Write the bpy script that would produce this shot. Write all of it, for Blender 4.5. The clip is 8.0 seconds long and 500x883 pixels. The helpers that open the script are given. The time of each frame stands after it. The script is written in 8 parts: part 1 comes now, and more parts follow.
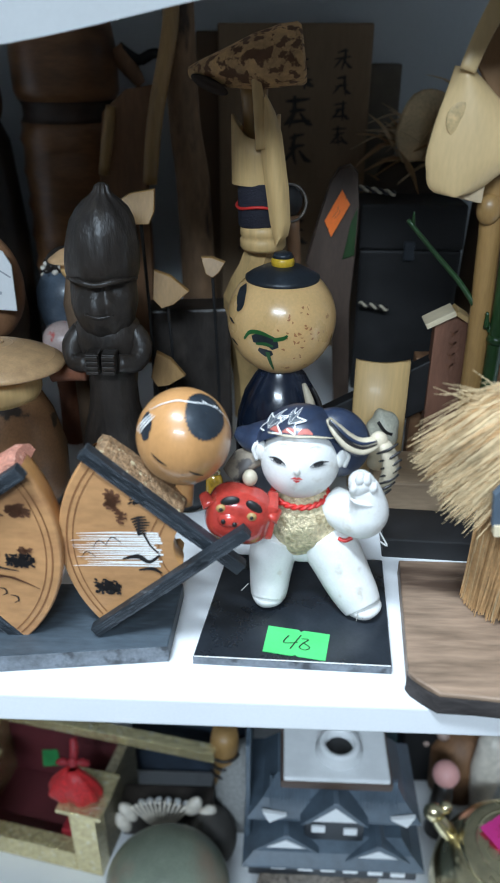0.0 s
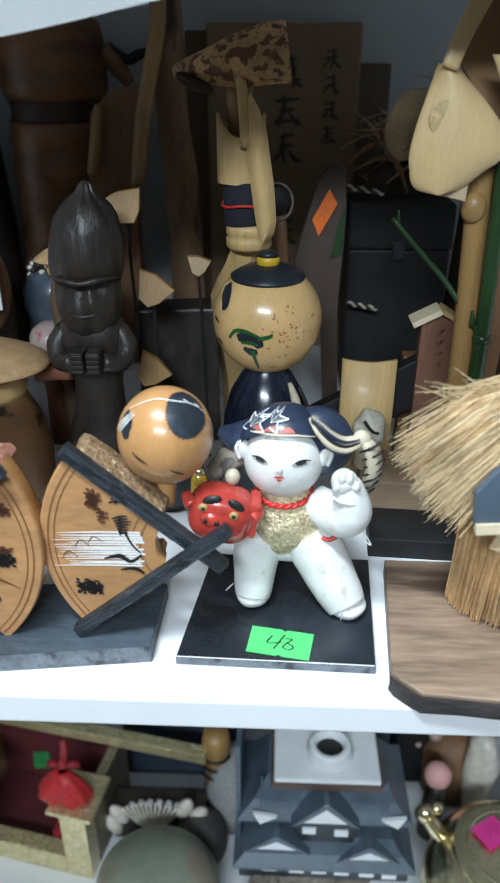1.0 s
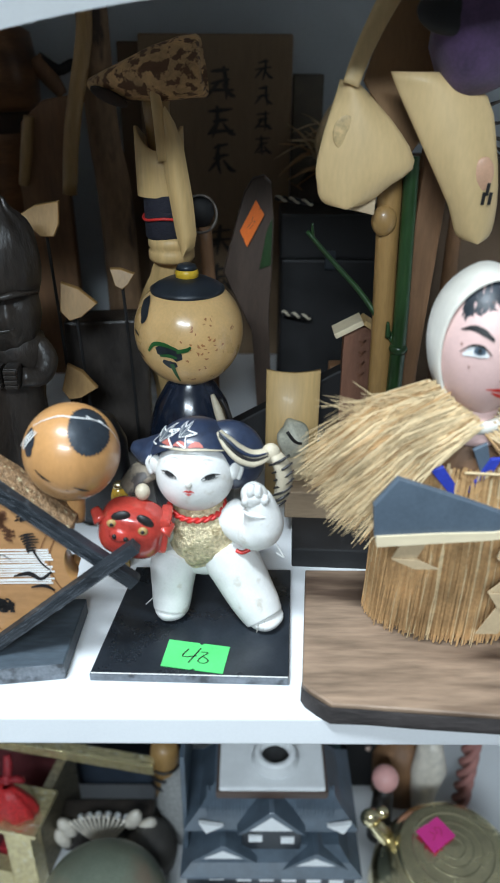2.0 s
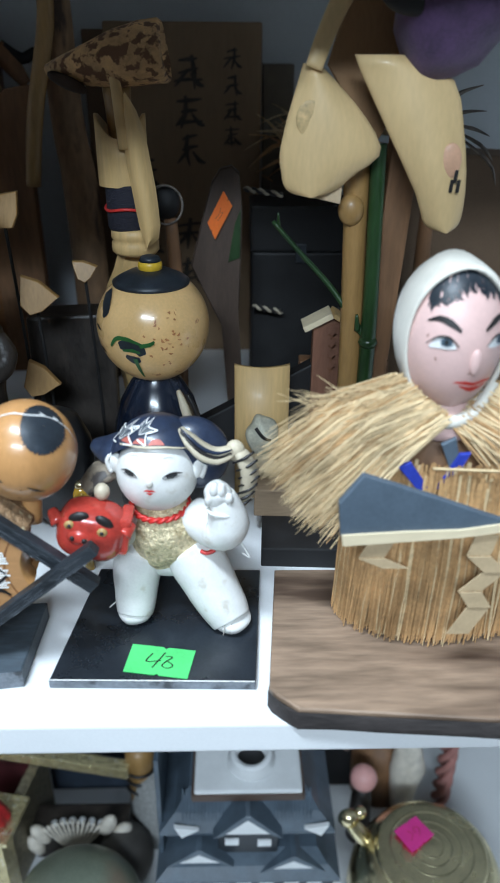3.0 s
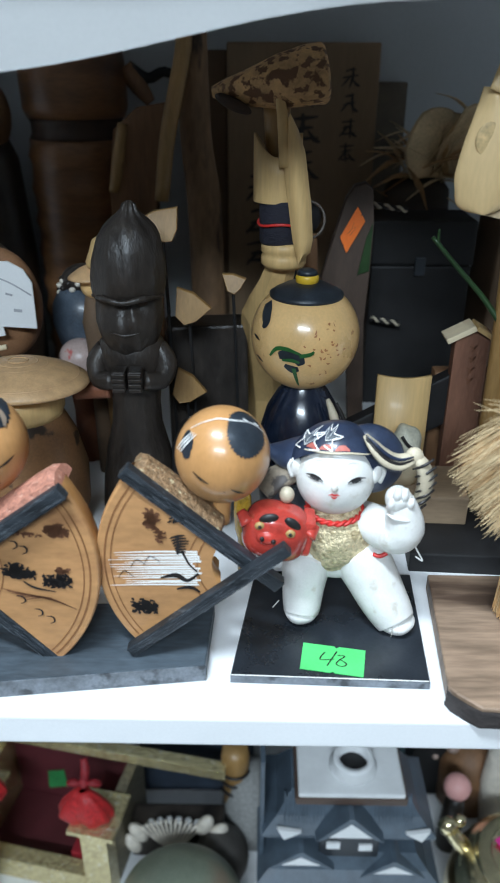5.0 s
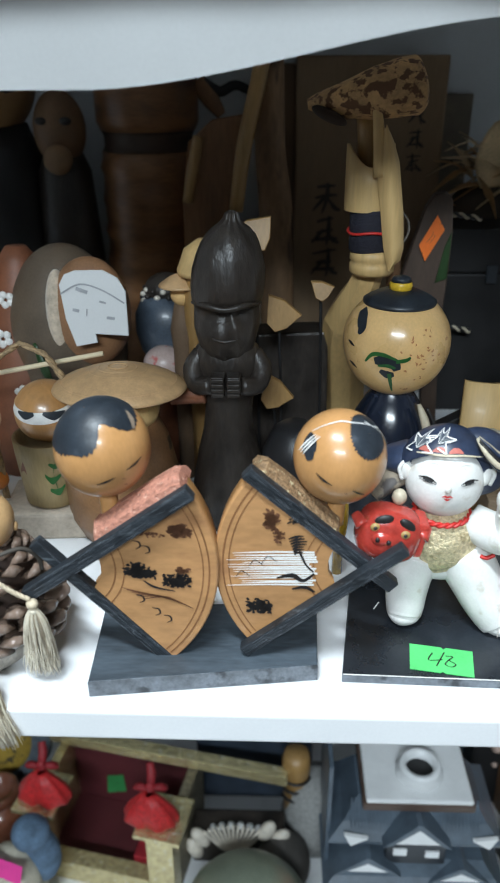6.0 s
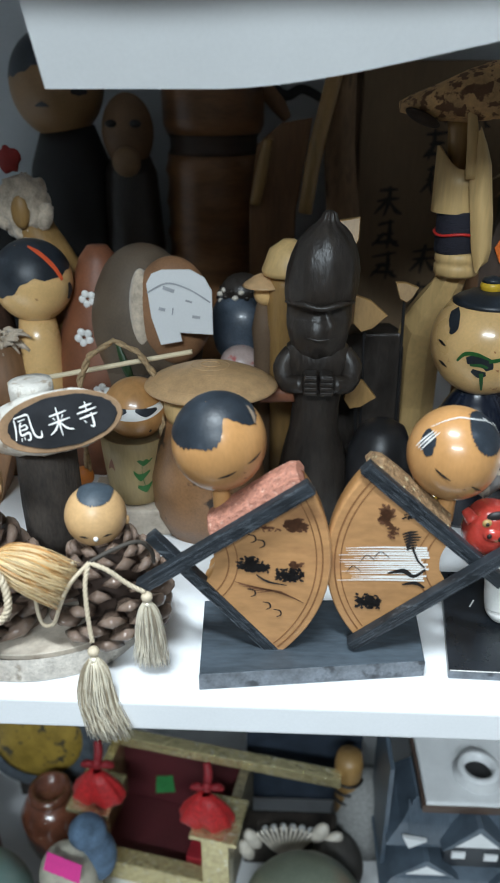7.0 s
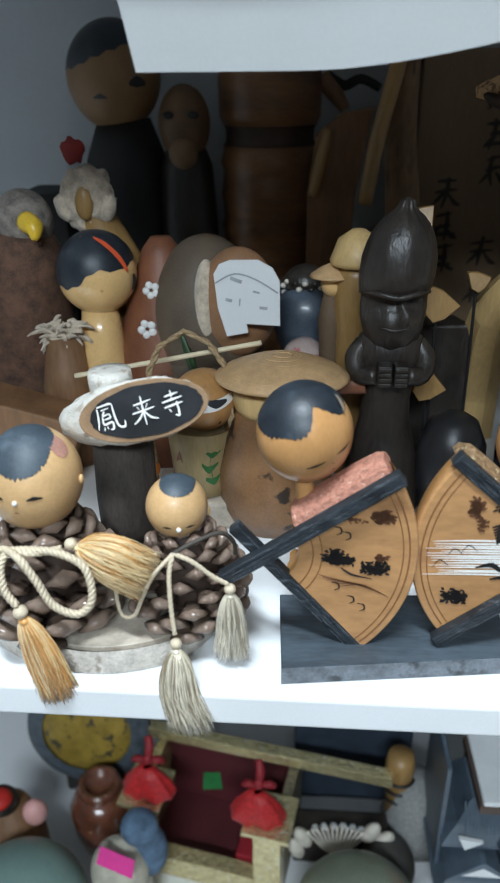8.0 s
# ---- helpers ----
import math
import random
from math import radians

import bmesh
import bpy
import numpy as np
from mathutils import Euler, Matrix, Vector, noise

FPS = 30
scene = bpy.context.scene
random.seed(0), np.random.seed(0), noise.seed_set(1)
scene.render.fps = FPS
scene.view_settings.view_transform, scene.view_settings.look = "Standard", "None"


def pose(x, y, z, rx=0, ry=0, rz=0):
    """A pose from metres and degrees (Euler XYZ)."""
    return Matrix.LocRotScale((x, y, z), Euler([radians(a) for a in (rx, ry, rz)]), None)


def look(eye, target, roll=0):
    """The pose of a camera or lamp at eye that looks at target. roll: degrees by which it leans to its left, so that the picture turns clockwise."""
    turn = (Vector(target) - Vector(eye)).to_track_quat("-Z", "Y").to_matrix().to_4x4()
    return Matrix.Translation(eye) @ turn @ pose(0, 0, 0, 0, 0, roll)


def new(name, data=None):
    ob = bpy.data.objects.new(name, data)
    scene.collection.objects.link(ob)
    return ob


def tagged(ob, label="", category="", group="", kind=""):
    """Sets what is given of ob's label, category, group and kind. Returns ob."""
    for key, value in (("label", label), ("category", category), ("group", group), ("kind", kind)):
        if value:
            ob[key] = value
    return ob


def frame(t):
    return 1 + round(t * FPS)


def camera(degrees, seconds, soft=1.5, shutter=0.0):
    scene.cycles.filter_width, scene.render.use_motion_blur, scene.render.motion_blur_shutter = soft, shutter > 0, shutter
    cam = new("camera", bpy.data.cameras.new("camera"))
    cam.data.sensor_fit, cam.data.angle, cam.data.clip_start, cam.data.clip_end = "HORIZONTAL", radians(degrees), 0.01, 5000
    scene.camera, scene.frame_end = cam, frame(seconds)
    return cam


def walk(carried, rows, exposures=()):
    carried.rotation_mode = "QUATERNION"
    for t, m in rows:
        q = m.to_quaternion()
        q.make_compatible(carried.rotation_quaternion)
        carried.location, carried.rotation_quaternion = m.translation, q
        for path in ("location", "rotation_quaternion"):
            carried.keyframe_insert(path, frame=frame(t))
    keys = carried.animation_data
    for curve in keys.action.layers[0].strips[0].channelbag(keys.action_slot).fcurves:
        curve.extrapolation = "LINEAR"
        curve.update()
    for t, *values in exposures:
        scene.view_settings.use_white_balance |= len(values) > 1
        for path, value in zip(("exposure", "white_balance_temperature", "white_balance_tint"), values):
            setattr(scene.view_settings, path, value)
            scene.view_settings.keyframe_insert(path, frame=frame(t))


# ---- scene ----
cam = camera(37.1, 8.0, soft=1.8)
PATH = [
    (0, (-0.003, 0.017, 0.248), (-0.076, 1.778, -0.697), 0.1),
    (0.5, (0.0, 0.016, 0.248), (-0.061, 1.778, -0.697), 0.2),
    (1, (0.004, 0.018, 0.246), (-0.064, 1.781, -0.694), 0.1),
    (1.5, (0.007, 0.019, 0.248), (-0.058, 1.784, -0.691), -0.1),
    (2, (0.033, 0.02, 0.251), (0.035, 1.789, -0.682), 0.3),
    (2.2, (0.047, 0.023, 0.25), (0.076, 1.79, -0.685), 0.2),
    (3.3, (0.035, 0.03, 0.245), (0.084, 1.795, -0.694), 0.5),
    (3.5, (0.029, 0.028, 0.247), (0.051, 1.794, -0.691), 0.0),
    (4, (0.01, 0.023, 0.25), (0.013, 1.791, -0.685), 0.0),
    (4.2, (0.0, 0.021, 0.25), (-0.003, 1.789, -0.685), 0.0),
    (5.3, (-0.036, 0.015, 0.25), (-0.074, 1.798, -0.656), 0.0),
    (5.5, (-0.043, 0.013, 0.25), (-0.091, 1.798, -0.651), -0.3),
    (6, (-0.073, 0.008, 0.25), (-0.138, 1.798, -0.64), -0.3),
    (6.5, (-0.096, 0.002, 0.246), (-0.171, 1.794, -0.639), -0.2),
    (7, (-0.122, 0.001, 0.247), (-0.2, 1.799, -0.627), -0.0),
    (7.5, (-0.142, 0.002, 0.244), (-0.264, 1.799, -0.625), -0.3),
    (8, (-0.15, 0.003, 0.241), (-0.288, 1.796, -0.635), -0.6),
]
cam.data.dof.use_dof, cam.data.dof.focus_distance, cam.data.dof.aperture_fstop = True, 0.40, 13.0
# the picture's white balance drifts: cooler at the start and in the middle
BALANCE = [(0, 0.05, 6020, 10), (1.0, 0.05, 6300, 10), (2.0, 0.01, 6370, 10), (3.5, -0.03, 5880, 10), (4.0, 0.03, 5760, 10),
           (5.5, 0.03, 6450, 10), (7.0, -0.07, 6550, 10), (8.0, -0.08, 6420, 10)]
walk(cam, [(t, look(eye, target, roll)) for t, eye, target, roll in PATH], BALANCE)

# ---- light: a shop's ceiling panels in front of the shelves ----
world = bpy.data.worlds.new("shop_air")
scene.world = world
world.use_nodes = True
world.node_tree.nodes["Background"].inputs[0].default_value = (0.75, 0.85, 1.0, 1)
world.node_tree.nodes["Background"].inputs[1].default_value = 0.008


def ceiling_lamp(name, eye, target, sx, sy, watts, colour):
    data = bpy.data.lights.new(name, "AREA")
    data.shape, data.size, data.size_y, data.energy, data.color = "RECTANGLE", sx, sy, watts, colour
    ob = new(name, data)
    ob.matrix_world = look(eye, target)
    return ob


ceiling_lamp("ceiling_panel_near", (-0.28, -0.19, 1.36), (-0.08, 0.25, 0), 0.50, 0.14, 29, (0.80, 0.92, 1.0))
ceiling_lamp("ceiling_panel_far", (-0.20, -1.60, 1.36), (0.08, -0.75, 0), 1.0, 0.3, 64, (0.78, 0.91, 1.0))

# ---- materials ----
def mat(name, base, rough=0.5, metal=0.0, var=0.18, scale=70, fine=700, bump=0.15, stretch=(1, 1, 1), coat=0.0,
        stain=None, amount=0.55, soft=0.08, stain_scale=None, sheen=0.0):
    """A surface with broad and fine variation; stain: a second colour in patches."""
    m = bpy.data.materials.new(name)
    m.use_nodes = True
    nt = m.node_tree
    b = nt.nodes["Principled BSDF"]
    b.inputs["Roughness"].default_value = rough
    b.inputs["Metallic"].default_value = metal
    b.inputs["Coat Weight"].default_value = coat
    b.inputs["Coat Roughness"].default_value = 0.12
    b.inputs["Sheen Weight"].default_value = sheen
    tc, mp = nt.nodes.new("ShaderNodeTexCoord"), nt.nodes.new("ShaderNodeMapping")
    mp.inputs["Scale"].default_value = stretch
    nt.links.new(tc.outputs["Object"], mp.inputs["Vector"])

    def tex(s, detail=4.0):
        n = nt.nodes.new("ShaderNodeTexNoise")
        n.inputs["Scale"].default_value, n.inputs["Detail"].default_value = s, detail
        nt.links.new(mp.outputs[0], n.inputs["Vector"])
        return n

    big, small = tex(scale), tex(fine, 3.0)
    mixed = nt.nodes.new("ShaderNodeMath")
    mixed.operation = "MULTIPLY_ADD"
    nt.links.new(small.outputs["Fac"], mixed.inputs[0])
    mixed.inputs[1].default_value = 0.45
    nt.links.new(big.outputs["Fac"], mixed.inputs[2])
    ramp = nt.nodes.new("ShaderNodeValToRGB")
    ramp.color_ramp.elements[0].position, ramp.color_ramp.elements[1].position = 0.5, 0.95
    ramp.color_ramp.elements[0].color = (*[c * (1 - var) for c in base], 1)
    ramp.color_ramp.elements[1].color = (*[min(1, c * (1 + var)) for c in base], 1)
    nt.links.new(mixed.outputs[0], ramp.inputs[0])
    out = ramp.outputs[0]
    if stain:
        n = tex(stain_scale or scale * 0.6, 6.0)
        r2 = nt.nodes.new("ShaderNodeValToRGB")
        r2.color_ramp.elements[0].position, r2.color_ramp.elements[1].position = amount, amount + soft
        nt.links.new(n.outputs["Fac"], r2.inputs[0])
        mx = nt.nodes.new("ShaderNodeMix")
        mx.data_type = "RGBA"
        nt.links.new(r2.outputs[0], mx.inputs[0])
        nt.links.new(out, mx.inputs[6])
        mx.inputs[7].default_value = (*stain, 1)
        out = mx.outputs[2]
    nt.links.new(out, b.inputs["Base Color"])
    rr = nt.nodes.new("ShaderNodeMapRange")
    rr.inputs[3].default_value, rr.inputs[4].default_value = max(0.03, rough - 0.1), min(1, rough + 0.12)
    nt.links.new(big.outputs["Fac"], rr.inputs[0])
    nt.links.new(rr.outputs[0], b.inputs["Roughness"])
    if bump:
        bp = nt.nodes.new("ShaderNodeBump")
        bp.inputs["Strength"].default_value, bp.inputs["Distance"].default_value = bump, 0.0012
        nt.links.new(mixed.outputs[0], bp.inputs["Height"])
        nt.links.new(bp.outputs[0], b.inputs["Normal"])
    return m


WHITE_SHELF = mat("white_laminate", (0.80, 0.81, 0.82), 0.42, var=0.04, scale=12, bump=0.04, stain=(0.62, 0.63, 0.63), amount=0.66, soft=0.15, stain_scale=18)
WALL = mat("grey_wall_paint", (0.58, 0.61, 0.63), 0.7, var=0.05, scale=6, fine=300, bump=0.12)
PAPER = mat("white_paper", (0.70, 0.71, 0.71), 0.75, var=0.04, scale=14, bump=0.05)
# tones of the unseen room box, kept dark to limit bounced light
ROOM = mat("shop_paint", (0.30, 0.29, 0.28), 0.8, var=0.06, scale=2, bump=0.05)
FLOOR = mat("shop_floor", (0.14, 0.13, 0.12), 0.5, var=0.15, scale=5, bump=0.05)
LACQUER = mat("black_lacquer", (0.018, 0.022, 0.028), 0.28, var=0.4, scale=40, bump=0.03, stain=(0.045, 0.05, 0.058), amount=0.6, soft=0.25, stain_scale=45)
SLATE = mat("dark_blue_painted_wood", (0.052, 0.068, 0.084), 0.55, var=0.45, scale=60, fine=500, bump=0.35, stretch=(0.25, 1, 1), stain=(0.13, 0.15, 0.168), amount=0.63, soft=0.18, stain_scale=60)
EDGE_WORN = mat("worn_lacquer_edge", (0.13, 0.145, 0.165), 0.5, var=0.4, scale=160, bump=0.25, stain=(0.03, 0.034, 0.04), amount=0.55, soft=0.1)
BARWOOD = mat("black_stained_bar", (0.020, 0.025, 0.031), 0.5, var=0.5, scale=120, fine=900, bump=0.5, stretch=(0.2, 1, 1), stain=(0.075, 0.088, 0.10), amount=0.6, soft=0.08, stain_scale=300)
ORANGEWOOD = mat("honey_lacquered_wood", (0.46, 0.235, 0.085), 0.33, var=0.2, scale=55, fine=400, bump=0.05, stretch=(1, 1, 0.35), coat=0.25, stain=(0.36, 0.16, 0.055), amount=0.6, soft=0.2)
FANWOOD = mat("fan_wood_face", (0.46, 0.24, 0.10), 0.38, var=0.22, scale=45, fine=420, bump=0.06, stretch=(0.4, 1, 1), coat=0.3, stain=(0.22, 0.085, 0.04), amount=0.53, soft=0.25, stain_scale=42)
FANEDGE = mat("fan_wood_groove", (0.22, 0.095, 0.035), 0.5)
HEADWOOD = mat("kokeshi_head_wood", (0.50, 0.255, 0.095), 0.3, var=0.14, scale=60, bump=0.03, stretch=(1, 1, 0.4), coat=0.35, stain=(0.40, 0.185, 0.075), amount=0.6, soft=0.2)
PALEHEAD = mat("pale_varnished_wood", (0.74, 0.47, 0.20), 0.28, var=0.12, scale=40, bump=0.03, coat=0.4, stain=(0.40, 0.16, 0.06), amount=0.68, soft=0.06, stain_scale=150)
CONEHEAD = mat("pine_doll_head_wood", (0.58, 0.36, 0.17), 0.42, var=0.14, scale=60, bump=0.05, coat=0.1, stain=(0.46, 0.25, 0.11), amount=0.62, soft=0.2)
HAIR = mat("black_blue_hair_paint", (0.018, 0.024, 0.032), 0.42, var=0.4, scale=90, bump=0.15, stain=(0.06, 0.07, 0.085), amount=0.64, soft=0.12, stain_scale=90)
INK = mat("black_ink", (0.015, 0.013, 0.013), 0.45, var=0.3, bump=0)
INKBROWN = mat("thin_brown_ink", (0.14, 0.06, 0.03), 0.45, var=0.4, bump=0)
WHITEPAINT = mat("white_paint_marks", (0.80, 0.79, 0.76), 0.45, var=0.08, bump=0.05)
RED = mat("red_paint", (0.56, 0.028, 0.022), 0.4, var=0.2, bump=0.05)
REDGLOSS = mat("glossy_red_lacquer", (0.43, 0.045, 0.032), 0.22, var=0.3, scale=120, bump=0.12, coat=0.6, stain=(0.33, 0.10, 0.05), amount=0.66, soft=0.1, stain_scale=130)
GOFUN = mat("white_shell_paint", (0.73, 0.72, 0.69), 0.46, var=0.06, scale=120, fine=900, bump=0.22, coat=0.06, stain=(0.58, 0.54, 0.47), amount=0.60, soft=0.14, stain_scale=140)
PINK = mat("pink_paint", (0.74, 0.38, 0.35), 0.5, var=0.1, bump=0.05)
NAVY = mat("navy_gloss_paint", (0.009, 0.014, 0.028), 0.22, var=0.3, scale=70, bump=0.04, coat=0.5)
NAVYCLOTH = mat("navy_cap_paint", (0.022, 0.032, 0.062), 0.35, var=0.35, scale=70, bump=0.08, coat=0.25, stain=(0.06, 0.08, 0.12), amount=0.64, soft=0.1)
CREAM = mat("cream_stripe", (0.52, 0.45, 0.33), 0.5, var=0.2)
GOLDCLOTH = mat("gold_brocade", (0.68, 0.57, 0.36), 0.34, metal=0.45, var=0.35, scale=520, fine=1600, bump=1.0, stain=(0.46, 0.36, 0.20), amount=0.55, soft=0.1, stain_scale=300)
GREENPAINT = mat("green_paint", (0.022, 0.11, 0.025), 0.35, var=0.3, bump=0.05)
YELLOW = mat("yellow_paint", (0.66, 0.42, 0.03), 0.35, var=0.2, bump=0.05)
GREENTAG = mat("green_price_label", (0.10, 0.62, 0.17), 0.6, var=0.12, scale=50, bump=0.03)
ORANGETAG = mat("orange_price_label", (0.85, 0.17, 0.015), 0.6, var=0.1, scale=40, bump=0.03)
PINKTAG = mat("pink_price_label", (0.85, 0.05, 0.33), 0.6, var=0.1, scale=40, bump=0.03)
BAMBOO = mat("pale_bamboo", (0.60, 0.40, 0.17), 0.5, var=0.2, scale=50, fine=500, bump=0.12, stretch=(1, 1, 0.12), coat=0.05, stain=(0.42, 0.24, 0.09), amount=0.62, soft=0.2)
SHELLWOOD = mat("smooth_bamboo_sheath", (0.72, 0.51, 0.25), 0.5, var=0.1, scale=35, fine=600, bump=0.05, stretch=(1, 1, 0.25), coat=0.15)
SHELLIN = mat("sheath_inner_brown", (0.24, 0.13, 0.055), 0.55, var=0.2, scale=40, bump=0.1, stretch=(1, 1, 0.3))
BAMBOODARK = mat("aged_bamboo", (0.33, 0.19, 0.065), 0.42, var=0.25, scale=50, bump=0.15, stretch=(1, 1, 0.15), coat=0.15)
GREENBAMBOO = mat("green_bamboo_stem", (0.018, 0.052, 0.014), 0.35, var=0.35, scale=60, bump=0.1, stretch=(1, 1, 0.2))
BARK = mat("mottled_bark", (0.52, 0.31, 0.135), 0.7, var=0.35, scale=70, fine=420, bump=0.7, stain=(0.13, 0.058, 0.024), amount=0.50, soft=0.07, stain_scale=190)
BROWNWOOD = mat("brown_wood", (0.20, 0.10, 0.045), 0.6, var=0.3, scale=50, fine=420, bump=0.35, stretch=(1, 1, 0.2))
PLANKWOOD = mat("walnut_plank", (0.30, 0.205, 0.14), 0.5, var=0.45, scale=60, fine=420, bump=0.6, stretch=(0.16, 1, 1), stain=(0.075, 0.045, 0.03), amount=0.49, soft=0.14, stain_scale=34)
PLANKBARK = mat("plank_bark_edge", (0.045, 0.037, 0.035), 0.8, var=0.5, scale=80, fine=500, bump=0.9, stretch=(0.3, 1, 1), stain=(0.15, 0.13, 0.12), amount=0.62, soft=0.08)
DARKWOOD = mat("dark_carved_wood", (0.028, 0.022, 0.018), 0.40, var=0.5, scale=60, fine=420, bump=0.8, stretch=(1, 1, 0.4), stain=(0.06, 0.048, 0.039), amount=0.6, soft=0.15, stain_scale=70)
CARTON = mat("brown_box_wood", (0.25, 0.165, 0.095), 0.75, var=0.16, scale=12, fine=260, bump=0.1, stretch=(1, 1, 0.25))
CARTONSIDE = mat("box_side_wood", (0.13, 0.08, 0.045), 0.75, var=0.2, scale=14, bump=0.1)
BLACKMATT = mat("matt_black", (0.008, 0.0075, 0.008), 0.6, var=0.4, bump=0.1)
POT = mat("brown_bamboo_keg", (0.225, 0.105, 0.043), 0.38, var=0.35, scale=26, fine=260, bump=0.25, stretch=(0.5, 0.5, 2.2), stain=(0.07, 0.031, 0.014), amount=0.52, soft=0.2)
POTBAND = mat("dark_keg_band", (0.045, 0.025, 0.015), 0.55, var=0.3)
STRAWMAT = mat("dry_straw", (0.68, 0.51, 0.29), 0.55, var=0.3, scale=45, fine=500, bump=0.1)
STRAWDARK = mat("ochre_straw", (0.50, 0.295, 0.13), 0.55, var=0.4, scale=45, fine=500, bump=0.1)
SKIN = mat("pale_pink_doll_paint", (0.70, 0.47, 0.43), 0.42, var=0.07, scale=60, bump=0.08, stain=(0.45, 0.24, 0.2), amount=0.72, soft=0.05, stain_scale=130)
HOOD = mat("white_cloth_hood", (0.66, 0.62, 0.54), 0.85, var=0.1, scale=120, fine=1500, bump=0.4, sheen=0.2)
BLUECLOTH = mat("blue_cloth", (0.02, 0.04, 0.36), 0.7, var=0.3)
PURPLE = mat("purple_crepe", (0.085, 0.045, 0.11), 0.75, var=0.35, scale=90, bump=0.4, sheen=0.2)
BLADE = mat("slate_blue_card", (0.085, 0.115, 0.15), 0.6, var=0.2, scale=40, bump=0.08)
PALECUT = mat("pale_cut_wood", (0.74, 0.62, 0.42), 0.6, var=0.1, stretch=(0.2, 1, 1))
SANDGOLD = mat("gold_sand_paint", (0.27, 0.165, 0.085), 0.55, metal=0.15, var=0.5, scale=500, fine=1500, bump=1.0, stain=(0.52, 0.43, 0.26), amount=0.62, soft=0.04, stain_scale=520)
SANDPINK = mat("pink_sand_paint", (0.44, 0.19, 0.13), 0.6, var=0.3, scale=500, fine=1500, bump=0.8, stain=(0.62, 0.36, 0.27), amount=0.62, soft=0.06, stain_scale=420)
CONESCALE = mat("pine_cone_scale", (0.235, 0.165, 0.125), 0.24, var=0.4, scale=160, fine=800, bump=0.5, coat=0.9, stain=(0.27, 0.13, 0.075), amount=0.56, soft=0.12, stain_scale=120)
CONECORE = mat("pine_cone_core_shade", (0.045, 0.026, 0.018), 0.7, var=0.4, bump=0.4)
SLICE = mat("pale_wood_slice", (0.50, 0.43, 0.35), 0.6, var=0.25, scale=60, fine=400, bump=0.2, stain=(0.24, 0.18, 0.13), amount=0.58, soft=0.15)
BIRCH = mat("white_birch_bark", (0.54, 0.51, 0.46), 0.75, var=0.15, scale=120, fine=900, bump=1.0, stain=(0.33, 0.27, 0.21), amount=0.57, soft=0.10, stain_scale=170)
BLACKBOARD = mat("black_sign_paint", (0.014, 0.015, 0.018), 0.5, var=0.3, scale=90, bump=0.06)
CORD = mat("cream_braided_cord", (0.60, 0.50, 0.36), 0.5, var=0.12, scale=500, fine=1800, bump=0.5, coat=0.1)
SILK = mat("pale_gold_silk", (0.82, 0.74, 0.58), 0.22, metal=0.3, var=0.12, scale=120, bump=0, sheen=0.3)
SILKGOLD = mat("amber_silk", (0.55, 0.27, 0.075), 0.3, var=0.35, scale=60, bump=0, sheen=0.3)
ROPE = mat("twisted_straw_rope", (0.38, 0.26, 0.14), 0.7, var=0.35, scale=500, bump=0.8)
HATSTRAW = mat("woven_bamboo_hat", (0.56, 0.35, 0.175), 0.45, var=0.14, scale=160, fine=900, bump=0.18, coat=0.1)
BLUEBALL = mat("blue_grey_glaze", (0.055, 0.072, 0.095), 0.38, var=0.5, scale=40, bump=0.08, coat=0.2)
BROWNGLAZE = mat("brown_dome_paint", (0.10, 0.072, 0.048), 0.55, var=0.3, scale=30, bump=0.1, stain=(0.16, 0.09, 0.045), amount=0.58, soft=0.2, stain_scale=22)
TERRACOTTA = mat("red_brown_paint", (0.19, 0.068, 0.032), 0.5, var=0.25, scale=50, bump=0.1)
PALEFUR = mat("pale_fluff", (0.52, 0.43, 0.33), 0.9, var=0.3, scale=160, bump=0.7, sheen=0.4)
FEATHER = mat("grey_feather", (0.17, 0.145, 0.125), 0.85, var=0.5, scale=150, bump=0.6)
TIN = mat("grey_roof_glaze", (0.085, 0.115, 0.148), 0.42, var=0.25, scale=60, bump=0.12, coat=0.15)
TINDARK = mat("dark_castle_glaze", (0.026, 0.031, 0.038), 0.42, var=0.3, scale=60, bump=0.12)
CERAMIC = mat("white_ceramic", (0.82, 0.83, 0.83), 0.38, var=0.05, bump=0.02, coat=0.15)
STONEBASE = mat("stone_wall_ceramic", (0.20, 0.165, 0.13), 0.6, var=0.4, scale=130, bump=0.8, stain=(0.08, 0.065, 0.05), amount=0.56, soft=0.05, stain_scale=140)
BRASS = mat("polished_brass", (0.86, 0.75, 0.46), 0.24, metal=1.0, var=0.15, scale=60, bump=0.04, stain=(0.45, 0.33, 0.15), amount=0.66, soft=0.2)
# the pale specks of the foil are glints painted into its colour
GOLDFOIL = mat("gold_foil_paper", (0.80, 0.66, 0.36), 0.2, metal=0.75, var=0.3, scale=240, fine=700, bump=1.3, coat=0.15, stain=(0.97, 0.92, 0.74), amount=0.62, soft=0.03, stain_scale=230)
MAROON = mat("maroon_lining", (0.085, 0.012, 0.016), 0.65, var=0.2, scale=30, bump=0.1)
REDCORD = mat("red_silk_tassel", (0.50, 0.018, 0.02), 0.5, var=0.3, scale=300, bump=0.4, sheen=0.05)
GREENGREY = mat("grey_green_stone", (0.22, 0.25, 0.185), 0.4, var=0.25, scale=30, bump=0.06, coat=0.2, stain=(0.32, 0.19, 0.13), amount=0.46, soft=0.25, stain_scale=16)
TEAL = mat("pale_teal_glaze", (0.20, 0.30, 0.27), 0.35, var=0.15, scale=30, bump=0.04, coat=0.3)
